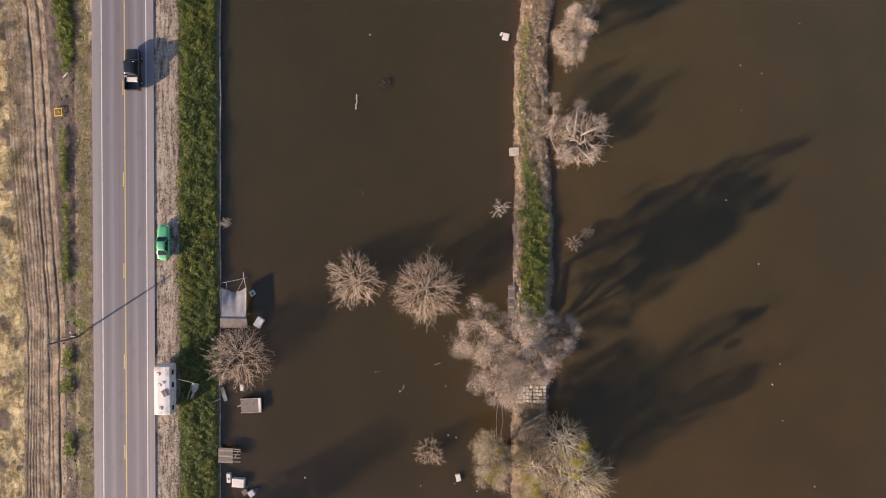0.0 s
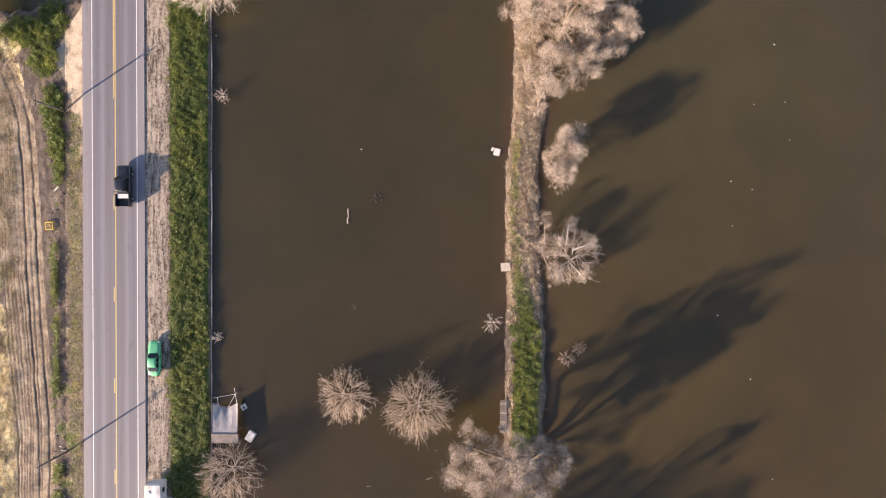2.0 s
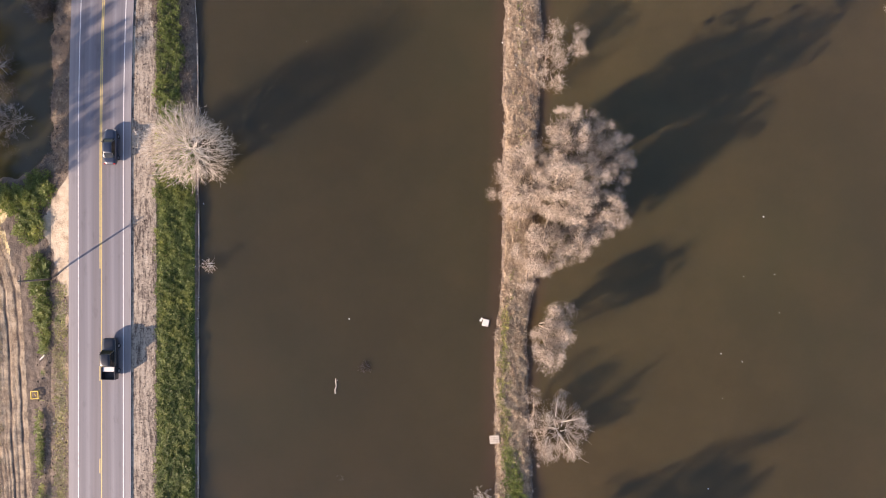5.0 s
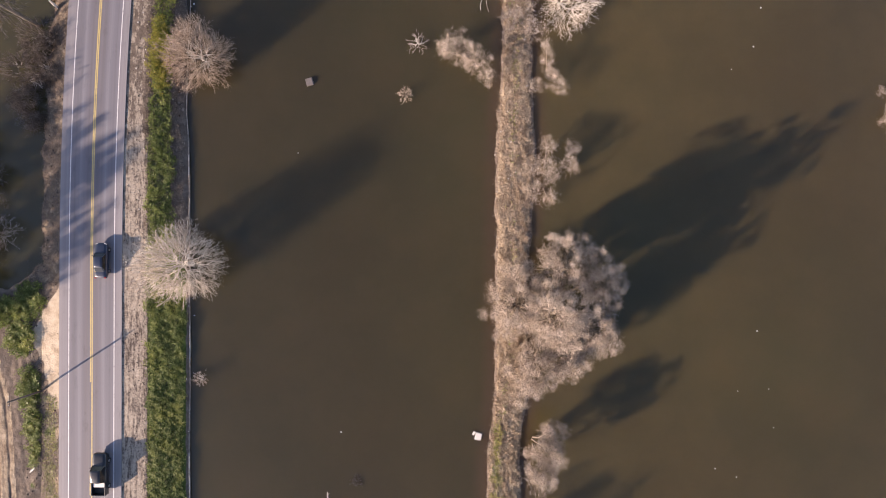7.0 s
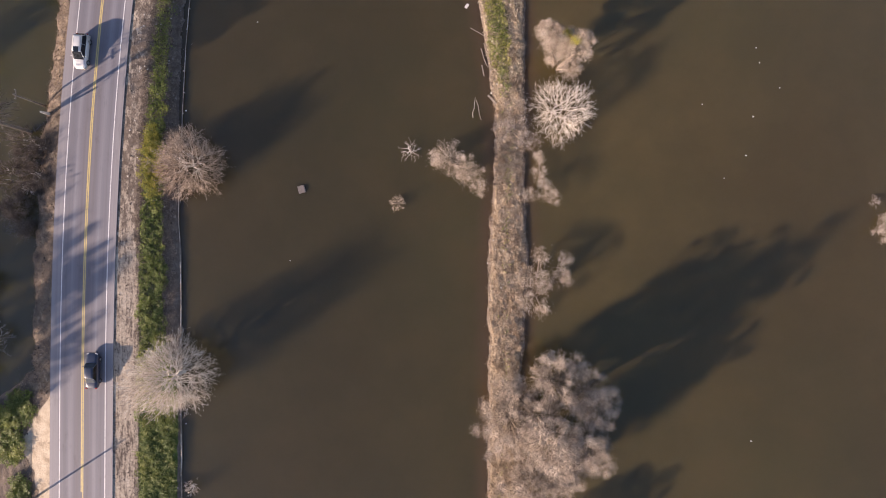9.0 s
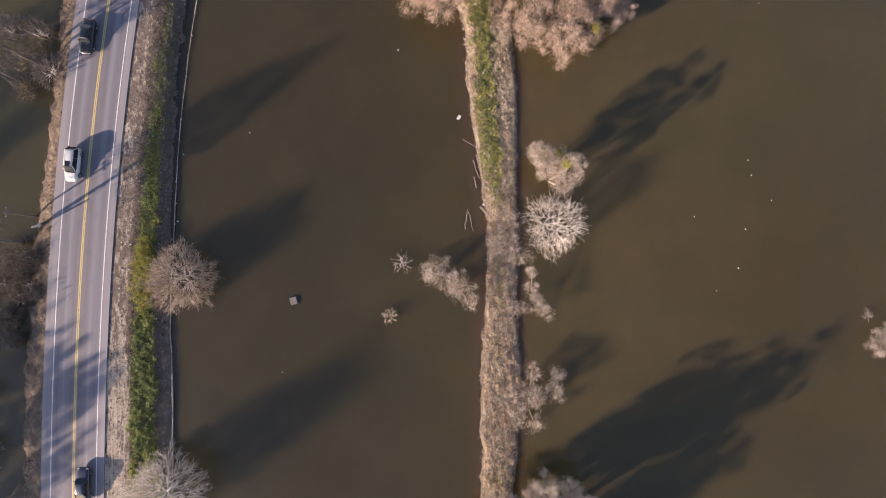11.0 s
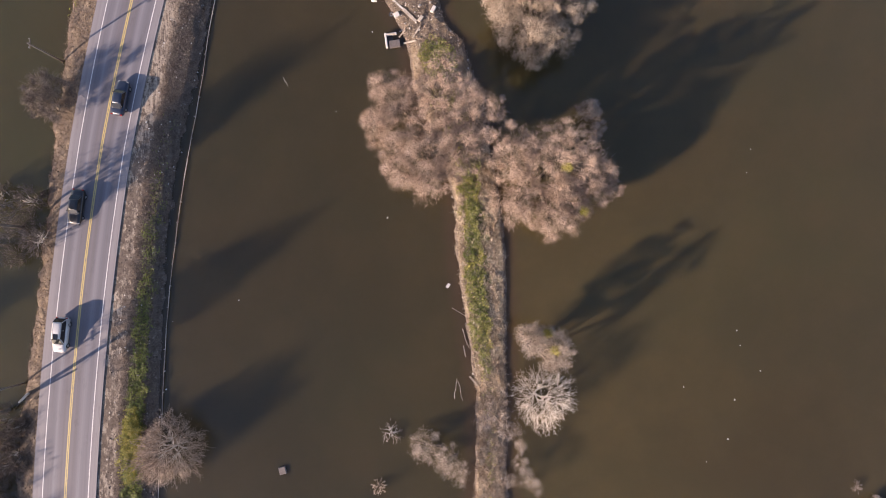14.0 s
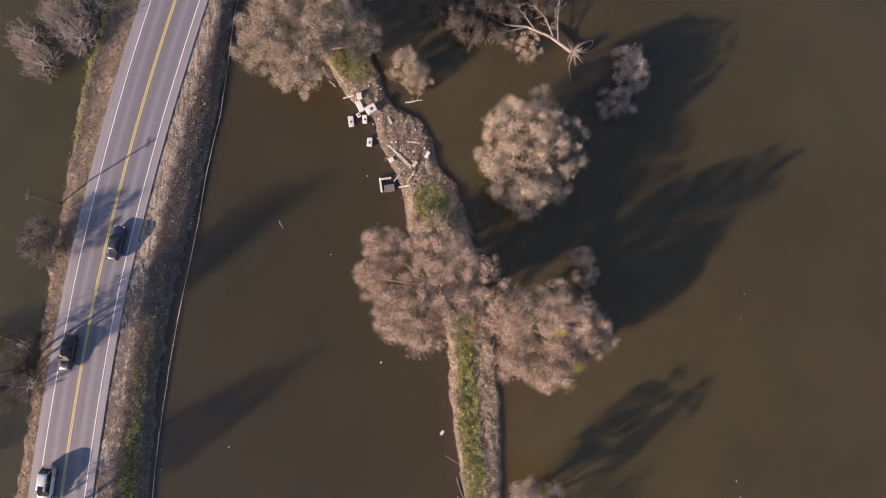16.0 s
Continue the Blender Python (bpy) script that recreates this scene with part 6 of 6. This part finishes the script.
for x, y, sx, sy, sz, rz, mat, label, hole in (
    (-29.35, -35.85, 1.75, 1.25, 0.6, -4, WHITE_PLASTIC, "white chest freezer half sunk by the fence", False),
    (-27.55, -37.35, 0.85, 0.85, 0.5, 35, WHITE_PLASTIC, "dirty white box floating by the fence", False),
    (-28.5, -37.2, 0.8, 0.75, 0.4, 30, GREY_SHEET, "grey box floating by the fence", False),
    (-30.75, -35.2, 0.55, 1.3, 0.5, 3, WHITE_METAL, "white appliance standing in the water by the fence", True),
    (-27.45, -9.45, 0.75, 0.75, 0.3, 30, WHITE_PLASTIC, "small white crate floating beside the shack", True),
    (-26.5, -13.5, 1.05, 1.4, 0.4, -32, WHITE_METAL, "tilted white appliance floating beside the shack", False),
    (-28.9, -22.6, 0.45, 0.8, 0.4, 5, WHITE_PLASTIC, "white bucket-like box under the bare tree", False),
    (1.2, -34.7, 0.65, 1.0, 0.35, 12, WHITE_PLASTIC, "white box adrift in the pond", False),
    (7.45, 25.65, 0.85, 0.95, 0.25, -14, WHITE_PLASTIC, "broken white foam block floating at the levee", False),
    (6.85, 26.05, 0.3, 0.55, 0.15, -30, WHITE_PLASTIC, "piece of white foam floating at the levee", False),
    (-15.4, 73.65, 0.95, 1.0, 0.35, 15, GREY_SHEET, "grey crate drifting in the pond", False),
    (7.1, 98.4, 0.38, 0.65, 0.15, -35, WHITE_PLASTIC, "white plastic tub drifting beside the levee", False),
    (-4.17, 143.3, 0.8, 1.55, 0.6, 25, WHITE_METAL, "white refrigerator lying on the dump", False),
    (-2.5, 142.7, 1.5, 1.1, 0.7, 28, WHITE_METAL, "white washing machine lying on the dump", True),
    (-4.2, 144.7, 0.75, 0.85, 0.6, 10, WHITE_PLASTIC, "pale box on the dump", False),
    (-5.45, 141.2, 0.75, 1.5, 0.45, 8, WHITE_PLASTIC, "grey-white appliance half sunk at the dump", True),
    (-3.5, 141.5, 0.65, 1.15, 0.5, 2, WHITE_METAL, "small white cabinet at the dump", True),
    (-4.4, 142.1, 0.55, 0.6, 0.4, 30, WHITE_PLASTIC, "small pale box at the dump", True),
    (-2.8, 138.2, 0.75, 1.2, 0.4, -4, WHITE_METAL, "white appliance floating off the dump", True),
    (5.35, 136.2, 0.5, 0.95, 0.35, -28, WHITE_PLASTIC, "white plastic tub on the dump", False),
    (0.3, 135.5, 0.75, 0.65, 0.4, 25, WHITE_PLASTIC, "white basin on the dump", False),
    (3.6, 134.9, 0.5, 0.9, 0.3, -35, PALE_WOOD, "pale crate on the dump", False),
):
    crate(x, y, gz(x, y), sx, sy, sz, rz, mat, label, hole=hole, name="discarded_appliance" if hole else "discarded_box")


def couch():
    c = thing("discarded_couch", pose(-0.4, 132.0, gz(-0.4, 132.0), 0, 0, 8), "grey couch frame with white arms dumped in the water", "couch")
    for x, y, z, sx, sy, sz, mat, name in ((0.35, -0.45, 0.15, 1.5, 1.0, 0.35, GREY_SHEET, "seat"), (-0.75, 0.15, 0.1, 0.28, 2.0, 0.5, WHITE_PLASTIC, "backrest"), (0.05, 0.95, 0.1, 1.5, 0.25, 0.5, WHITE_PLASTIC, "armrest"), (-0.2, 0.3, 0.1, 0.8, 0.9, 0.12, DARK_PLASTIC, "base")):
        bm = bmesh.new()
        box(bm, x, y, z, sx, sy, sz, bevel=0.05)
        part(name, bm, mat, c)


couch()


def tyre(x, y, rz):
    t = thing("tyre", pose(x, y, gz(x, y) + 0.1, 12, 0, rz), "worn black tyre lying at the waterline", "tyre", "tyres")
    bm = bmesh.new()
    ring(bm, Matrix.Identity(4), 0.27, 0.10, 18, 8)
    part("tread", bm, RUBBER, t, smooth=True)
    bm = bmesh.new()
    ring(bm, Matrix.Translation((0, 0, 0.05)), 0.20, 0.035, 18, 6)
    part("bead", bm, METAL, t)


tyre(-0.45, 135.8, 0)
tyre(-26.9, -36.85, 40)


def board(a, b, w, h, mat, label, name="plank", category="plank", group="driftwood"):
    a, b = Vector(a), Vector(b)
    d, m = b - a, (a + b) / 2
    bm = bmesh.new()
    box(bm, 0, 0, 0, w, d.length, h, bevel=min(w, h) * 0.15)
    me = bpy.data.meshes.new(name)
    bm.to_mesh(me)
    bm.free()
    me.materials.append(mat)
    ob = new(name, me)
    ob.matrix_world = pose(m.x, m.y, m.z, math.degrees(math.atan2(d.z, math.hypot(d.x, d.y))), 0, math.degrees(math.atan2(-d.x, d.y)))
    return tagged(ob, label, category, group)


def log(a, b, r, mat, label, group="driftwood", seed=0):
    """A drifting trunk or branch, crooked and tapering, with stubs."""
    rng = np.random.RandomState(seed)
    a, b = np.array([a], float), np.array([b], float)
    pts = [a + (b - a) * k / 4 + rng.normal(size=(1, 3)) * np.array([0.5, 0.5, 0.1]) * 0.06 * np.linalg.norm(b - a) * (0 < k < 4) for k in range(5)]
    bits = chain(pts, np.array([r]), np.array([r * 0.55]), 7)
    for k in (1, 2, 3):
        d = rng.normal(size=(1, 3)) * np.array([1, 1, 0.3])
        bits.append(sticks(pts[k], pts[k] + unit(d) * r * 4, np.array([r * 0.4]), np.array([r * 0.2]), 5))
    return tagged(new("log", np_mesh("log", *joined(bits), mat)), label, "log", group)


def ground_pt(x, y, up=0.06):
    return (x, y, max(foot_at(x, y) + 0.05, 0.0) + up)


for (ax, ay), (bx, by), w, mat in (
    ((-0.1, 137.6), (1.3, 136.2), 0.22, WHITE_PLASTIC), ((1.2, 136.3), (3.0, 134.5), 0.42, PALE_WOOD), ((2.5, 138.1), (4.1, 137.9), 0.22, PALE_WOOD),
    ((-0.2, 141.7), (0.35, 140.6), 0.32, PALE_WOOD), ((2.5, 132.3), (3.5, 133.9), 0.20, PALE_WOOD), ((1.2, 131.7), (2.9, 131.9), 0.22, PALE_WOOD),
    ((0.6, 132.6), (1.5, 133.4), 0.2, OLD_WOOD), ((-6.6, 144.6), (-5.0, 144.9), 0.2, PALE_WOOD), ((9.1, 90.3), (9.4, 88.8), 0.14, OLD_WOOD),
    ((10.6, 89.8), (12.0, 88.3), 0.16, PALE_WOOD), ((9.9, 86.2), (11.0, 85.0), 0.25, OLD_WOOD), ((9.45, -8.4), (10.05, -11.1), 0.16, PALE_WOOD),
    ((9.0, -8.2), (9.0, -12.6), 0.26, PALE_WOOD), ((-31.8, -22.6), (-31.2, -24.5), 0.55, PALE_WOOD), ((-32.9, -24.6), (-31.9, -24.2), 0.15, PALE_WOOD),
):
    board(ground_pt(ax, ay), ground_pt(bx, by), w, 0.06, mat, "bleached loose plank on the bank")


for (ax, ay), (bx, by) in (((8.5, -28.2), (12.6, -25.4)), ((9.3, -28.6), (12.9, -26.0))):
    board(ground_pt(ax, ay, 0.15), ground_pt(bx, by, 0.5), 0.28, 0.08, POLE_WOOD, "dark plank laid across the levee")


def boardwalk():
    b = thing("boardwalk", pose(8.35, -10.3, 0), "short grey boardwalk along the levee's foot", "boardwalk")
    for k in range(14):
        bm = bmesh.new()
        box(bm, 0, -2.1 + 0.32 * k, 0.42, 0.95, 0.29, 0.05, rz=random.Random(40 + k).uniform(-1.5, 1.5), bevel=0.008)
        part("plank", bm, GREY_SHEET if k % 4 else OLD_WOOD, b)
    for y in (-1.9, 0, 1.9):
        bm = bmesh.new()
        rod(bm, (-0.35, y, -1.2), (-0.35, y, 0.42), 0.07, 0.07, 7)
        part("pile", bm, OLD_WOOD, b)


boardwalk()


def landing():
    b = thing("landing_stage", pose(8.6, 10.0, 0, 0, 0, 4), "small weathered landing stage at the levee", "platform")
    for k in range(4):
        bm = bmesh.new()
        box(bm, 0, -0.42 + 0.28 * k, 0.45, 1.3, 0.26, 0.05, bevel=0.008)
        part("plank", bm, PALE_WOOD, b)
    for x in (-0.5, 0.5):
        bm = bmesh.new()
        rod(bm, (x, 0, -1.0), (x, 0, 0.45), 0.07, 0.06, 7)
        part("pile", bm, OLD_WOOD, b)


landing()

rng = random.Random(77)
rubble = thing("concrete_blocks", pose(11.1, -23.0, gz(11.1, -23.0)), "rows of pale concrete blocks set into the levee", "blocks")
for i in range(9):
    for j in range(5):
        bm = bmesh.new()
        box(bm, -1.9 + 0.46 * i + rng.uniform(-0.05, 0.05), -0.9 + 0.48 * j + rng.uniform(-0.05, 0.05), -0.05 + rng.uniform(0, 0.06), 0.36, 0.36, 0.22, rz=rng.uniform(-9, 9), bevel=0.03)
        part("block", bm, WHITE_PLASTIC if rng.random() < 0.5 else PALE_WOOD, rubble)

log((6.5, -24.4, 1.0), (6.3, -28.8, 1.6), 0.022, PALE_WOOD, "thin pale pole strung over the water", seed=31)
log((7.1, -24.4, 1.0), (7.0, -28.8, 1.6), 0.022, PALE_WOOD, "thin pale pole strung over the water", seed=32)

# drifting logs and the fallen tree
log((-13.0, 15.9, 0.02), (-12.95, 18.0, 0.10), 0.10, PALE_WOOD, "pale branch drifting in the pond", seed=1)
log((8.3, 85.6, 0.0), (9.0, 82.9, 0.05), 0.055, OLD_WOOD, "bare log lying at the waterline", seed=2)
log((7.9, 83.2, 0.0), (8.2, 85.9, 0.05), 0.045, PALE_WOOD, "bare log lying at the waterline", seed=3)
log((7.6, 95.4, 0.0), (9.6, 94.2, 0.05), 0.05, OLD_WOOD, "bare log lying at the waterline", seed=4)
log((9.0, 92.6, 0.0), (9.9, 90.0, 0.1), 0.06, OLD_WOOD, "bare log lying at the waterline", seed=5)
log((-15.4, 127.2, 0.0), (-14.8, 126.0, 0.03), 0.04, PALE_WOOD, "thin stick drifting in the pond", seed=6)
log((-9.6, 149.3, 0.05), (-9.0, 147.9, 0.1), 0.10, PALE_WOOD, "pale driftwood at the levee's foot", seed=7)
log((-8.6, 147.2, 0.05), (-7.7, 146.3, 0.1), 0.08, PALE_WOOD, "pale driftwood at the levee's foot", seed=8)
log((2.2, 143.9, 0.05), (4.6, 144.2, 0.1), 0.13, PALE_WOOD, "pale driftwood below the tan bush", seed=9)
log((-53.0, -15.6, 0.4), (-50.2, -16.0, 0.6), 0.09, PALE_WOOD, "pale log lying at the pole's foot", seed=10)
log((-52.9, 111.2, 0.1), (-50.6, 110.2, 0.25), 0.12, PALE_WOOD, "pale driftwood in the brush of the western bank", seed=11)
log((-10.4, -20.3, 0.02), (-9.7, -20.2, 0.1), 0.025, PALE_WOOD, "bent stick standing out of the water", seed=12)
log((-6.3, -22.0, 0.25), (-6.6, -22.8, 0.02), 0.035, PALE_WOOD, "bent stick standing out of the water", seed=13)
log((-2.2, -19.2, 0.0), (-1.3, -18.9, 0.1), 0.05, OLD_WOOD, "short log drifting in the pond", seed=14)


def fallen_tree():
    rng = np.random.RandomState(91)
    t = thing("fallen_tree", pose(25.6, 150.7, 0.0), "uprooted tree lying in the water, greyed for the shadow over it", "tree")
    P = lambda *rows: [np.array([r], float) for r in rows]
    wood = chain(P((0, 0, 0.7), (-3.0, 2.2, 0.9), (-6.2, 3.6, 1.0), (-9.0, 4.0, 0.8), (-11.8, 5.6, 0.6)), np.array([0.24]), np.array([0.09]), 9)
    limbs = []
    for path in (P((-2.4, 1.8, 0.9), (-3.6, 4.4, 1.6), (-5.2, 6.2, 1.9)), P((-1.8, 1.4, 0.9), (-2.0, 4.2, 1.7), (-1.6, 7.4, 2.1)), P((-5.0, 3.1, 1.0), (-7.4, 6.0, 1.8), (-9.8, 7.4, 2.0)), P((-6.2, 3.6, 1.0), (-9.6, 2.8, 0.9), (-11.6, 2.2, 0.6)), P((-1.6, 7.4, 2.1), (-0.4, 8.0, 2.3), (0.2, 8.8, 2.2))):
        limbs.append(path)
        wood += chain(path, np.array([0.11]), np.array([0.035]), 6)
    # DRIFT_BARK carries the shade on trunk and roots as colour
    under(new("trunk", np_mesh("trunk", *joined(wood), DRIFT_BARK)), t)
    n = 90
    d = unit(rng.normal(size=(n, 3)) + np.array([0.9, -0.5, 0.2]))
    roots = bent(np.tile([[0.1, -0.1, 0.7]], (n, 1)), d, rng.uniform(0.6, 2.4, n), rng, 0.35, 4)
    roots = [np.maximum(p, [-99, -99, 0.02]) for p in roots]
    bits = chain(roots, np.full(n, 0.06), np.full(n, 0.015), 4)
    for path in (P((0.3, -0.3, 0.6), (-0.3, -2.0, 0.3), (-0.1, -3.4, 0.2), (0.0, -4.2, 0.05)), P((0.3, 0.2, 0.8), (1.8, 1.2, 0.8), (3.2, 1.8, 0.5), (3.0, 0.9, 0.3), (1.8, 0.4, 0.3))):
        bits += chain(path, np.array([0.07]), np.array([0.03]), 5)
    tagged(under(new("roots", np_mesh("roots", *joined(bits), DRIFT_BARK)), t), "tangled bare roots")
    tw = []
    for path in limbs:
        s, dd, _ = along(path, 26, rng, 0.2, 1.0)
        p = bent(s, spread_dirs(rng, dd, 0.8), rng.uniform(0.5, 1.4, len(s)), rng, 0.25, 2)
        tw += chain(p, np.full(len(s), 0.025), np.full(len(s), 0.01), 3)
        s2, d2, _ = along(p, 6, rng)
        tw.append(sticks(s2, s2 + spread_dirs(rng, d2, 0.6) * rng.uniform(0.2, 0.5, len(s2))[:, None], 0.014, 0.006))
    under(new("twigs", np_mesh("twigs", *joined(tw), GREY_TWIG)), t)


fallen_tree()


def yellow_frame():
    f = thing("wooden_frame", pose(-54.45, 15.6, gz(-54.45, 15.6), 0, 0, 4), "yellow square wooden frame lying in the field", "frame")
    for x, y, sx, sy in ((0, 0.5, 1.15, 0.12), (0, -0.5, 1.15, 0.12), (0.5, 0, 0.12, 0.92), (-0.5, 0, 0.12, 0.92)):
        bm = bmesh.new()
        box(bm, x, y, 0.25, sx, sy, 0.10, bevel=0.012)
        part("rail", bm, YELLOW_WOOD, f)
    for x in (-0.5, 0.5):
        for y in (-0.5, 0.5):
            bm = bmesh.new()
            box(bm, x, y, 0, 0.10, 0.10, 0.26, bevel=0.01)
            part("leg", bm, YELLOW_WOOD, f)
    bm = bmesh.new()
    box(bm, 0.1, 0.0, 0.28, 0.1, 0.5, 0.05, rz=35, bevel=0.01)
    part("brace", bm, YELLOW_WOOD, f)


yellow_frame()
board(ground_pt(-53.8, 20.4), ground_pt(-53.1, 21.1), 0.22, 0.05, WHITE_PLASTIC, "white plastic panel lying in the field")


# ---- litter ----
def litter():
    bm = bmesh.new()
    bmesh.ops.create_icosphere(bm, subdivisions=1, radius=0.12)
    r = random.Random(3)
    for v in bm.verts:
        v.co *= r.uniform(0.6, 1.25)
        v.co.z = v.co.z * 0.5 + 0.05
    me = bpy.data.meshes.new("litter")
    bm.to_mesh(me)
    bm.free()
    me.materials.append(WHITE_PLASTIC)
    first = tagged(new("litter", me), "crumpled white plastic litter", "litter", "litter")
    first.matrix_world = pose(-52.6, -24.0, gz(-52.6, -24.0))
    made = 0
    while made < 200:
        k = made % 5
        if k == 0:
            y = r.uniform(-38, 20)
            x = float(road_x(y)) - r.uniform(5.5, 9)
        elif k == 1:
            y = r.uniform(-38, 155)
            x = float(fence_x(y)) + r.uniform(-2.2, 0.8) - (1.5 if y > 95 else 0)
        elif k == 2:
            y = r.uniform(50, 140)
            x = r.uniform(float(levee_w(y)) - 0.5, float(levee_e(y)))
        elif k == 3:
            y = r.uniform(128, 146)
            x = r.uniform(float(levee_w(y)) - 0.4, float(levee_e(y)))
        else:
            y = r.uniform(60, 150)
            x = float(road_x(y)) + r.uniform(5, 10)
        c = copy_thing(first, pose(x, y, gz(x, y, 0.0), 0, 0, r.uniform(0, 360)))
        c.scale = (r.uniform(0.5, 1.3),) * 3
        made += 1
    # litter adrift on the ponds
    for x, y in ((46.1, 90.2), (48.7, 86.8), (45.2, 83.0), (38.5, 84.7), (44.2, 77.8), (41.3, 74.8), (47.5, 113.4), (45.7, 92.2), (41.9, 31.9), (46.0, 32.2), (38.9, 21.6), (44.5, 39.9), (46.6, 27.1), (39.1, 15.6), (41.7, 20.5), (41.6, -5.1), (44.6, -18.6), (43.6, -21.4), (45.0, -26.3), (49.4, -35.2), (37.2, 3.5), (-11.1, 26.1), (-0.6, -22.1), (-0.2, -28.9), (0.9, -29.2), (0.7, -35.6), (-0.9, -15.2), (-6.9, -22.9), (-4.0, -36.0), (-20.1, -35.1), (3.8, -36.6), (-13.5, -8.0), (48.1, 116.6), (-1.1, 107.7), (-21.5, 96.6), (-8.1, 122.4), (-3.1, 133.4), (-17.0, 64.0)):
        c = copy_thing(first, pose(x, y, 0.0, 0, 0, r.uniform(0, 360)))
        c.scale = (r.uniform(0.5, 1.2),) * 3


litter()
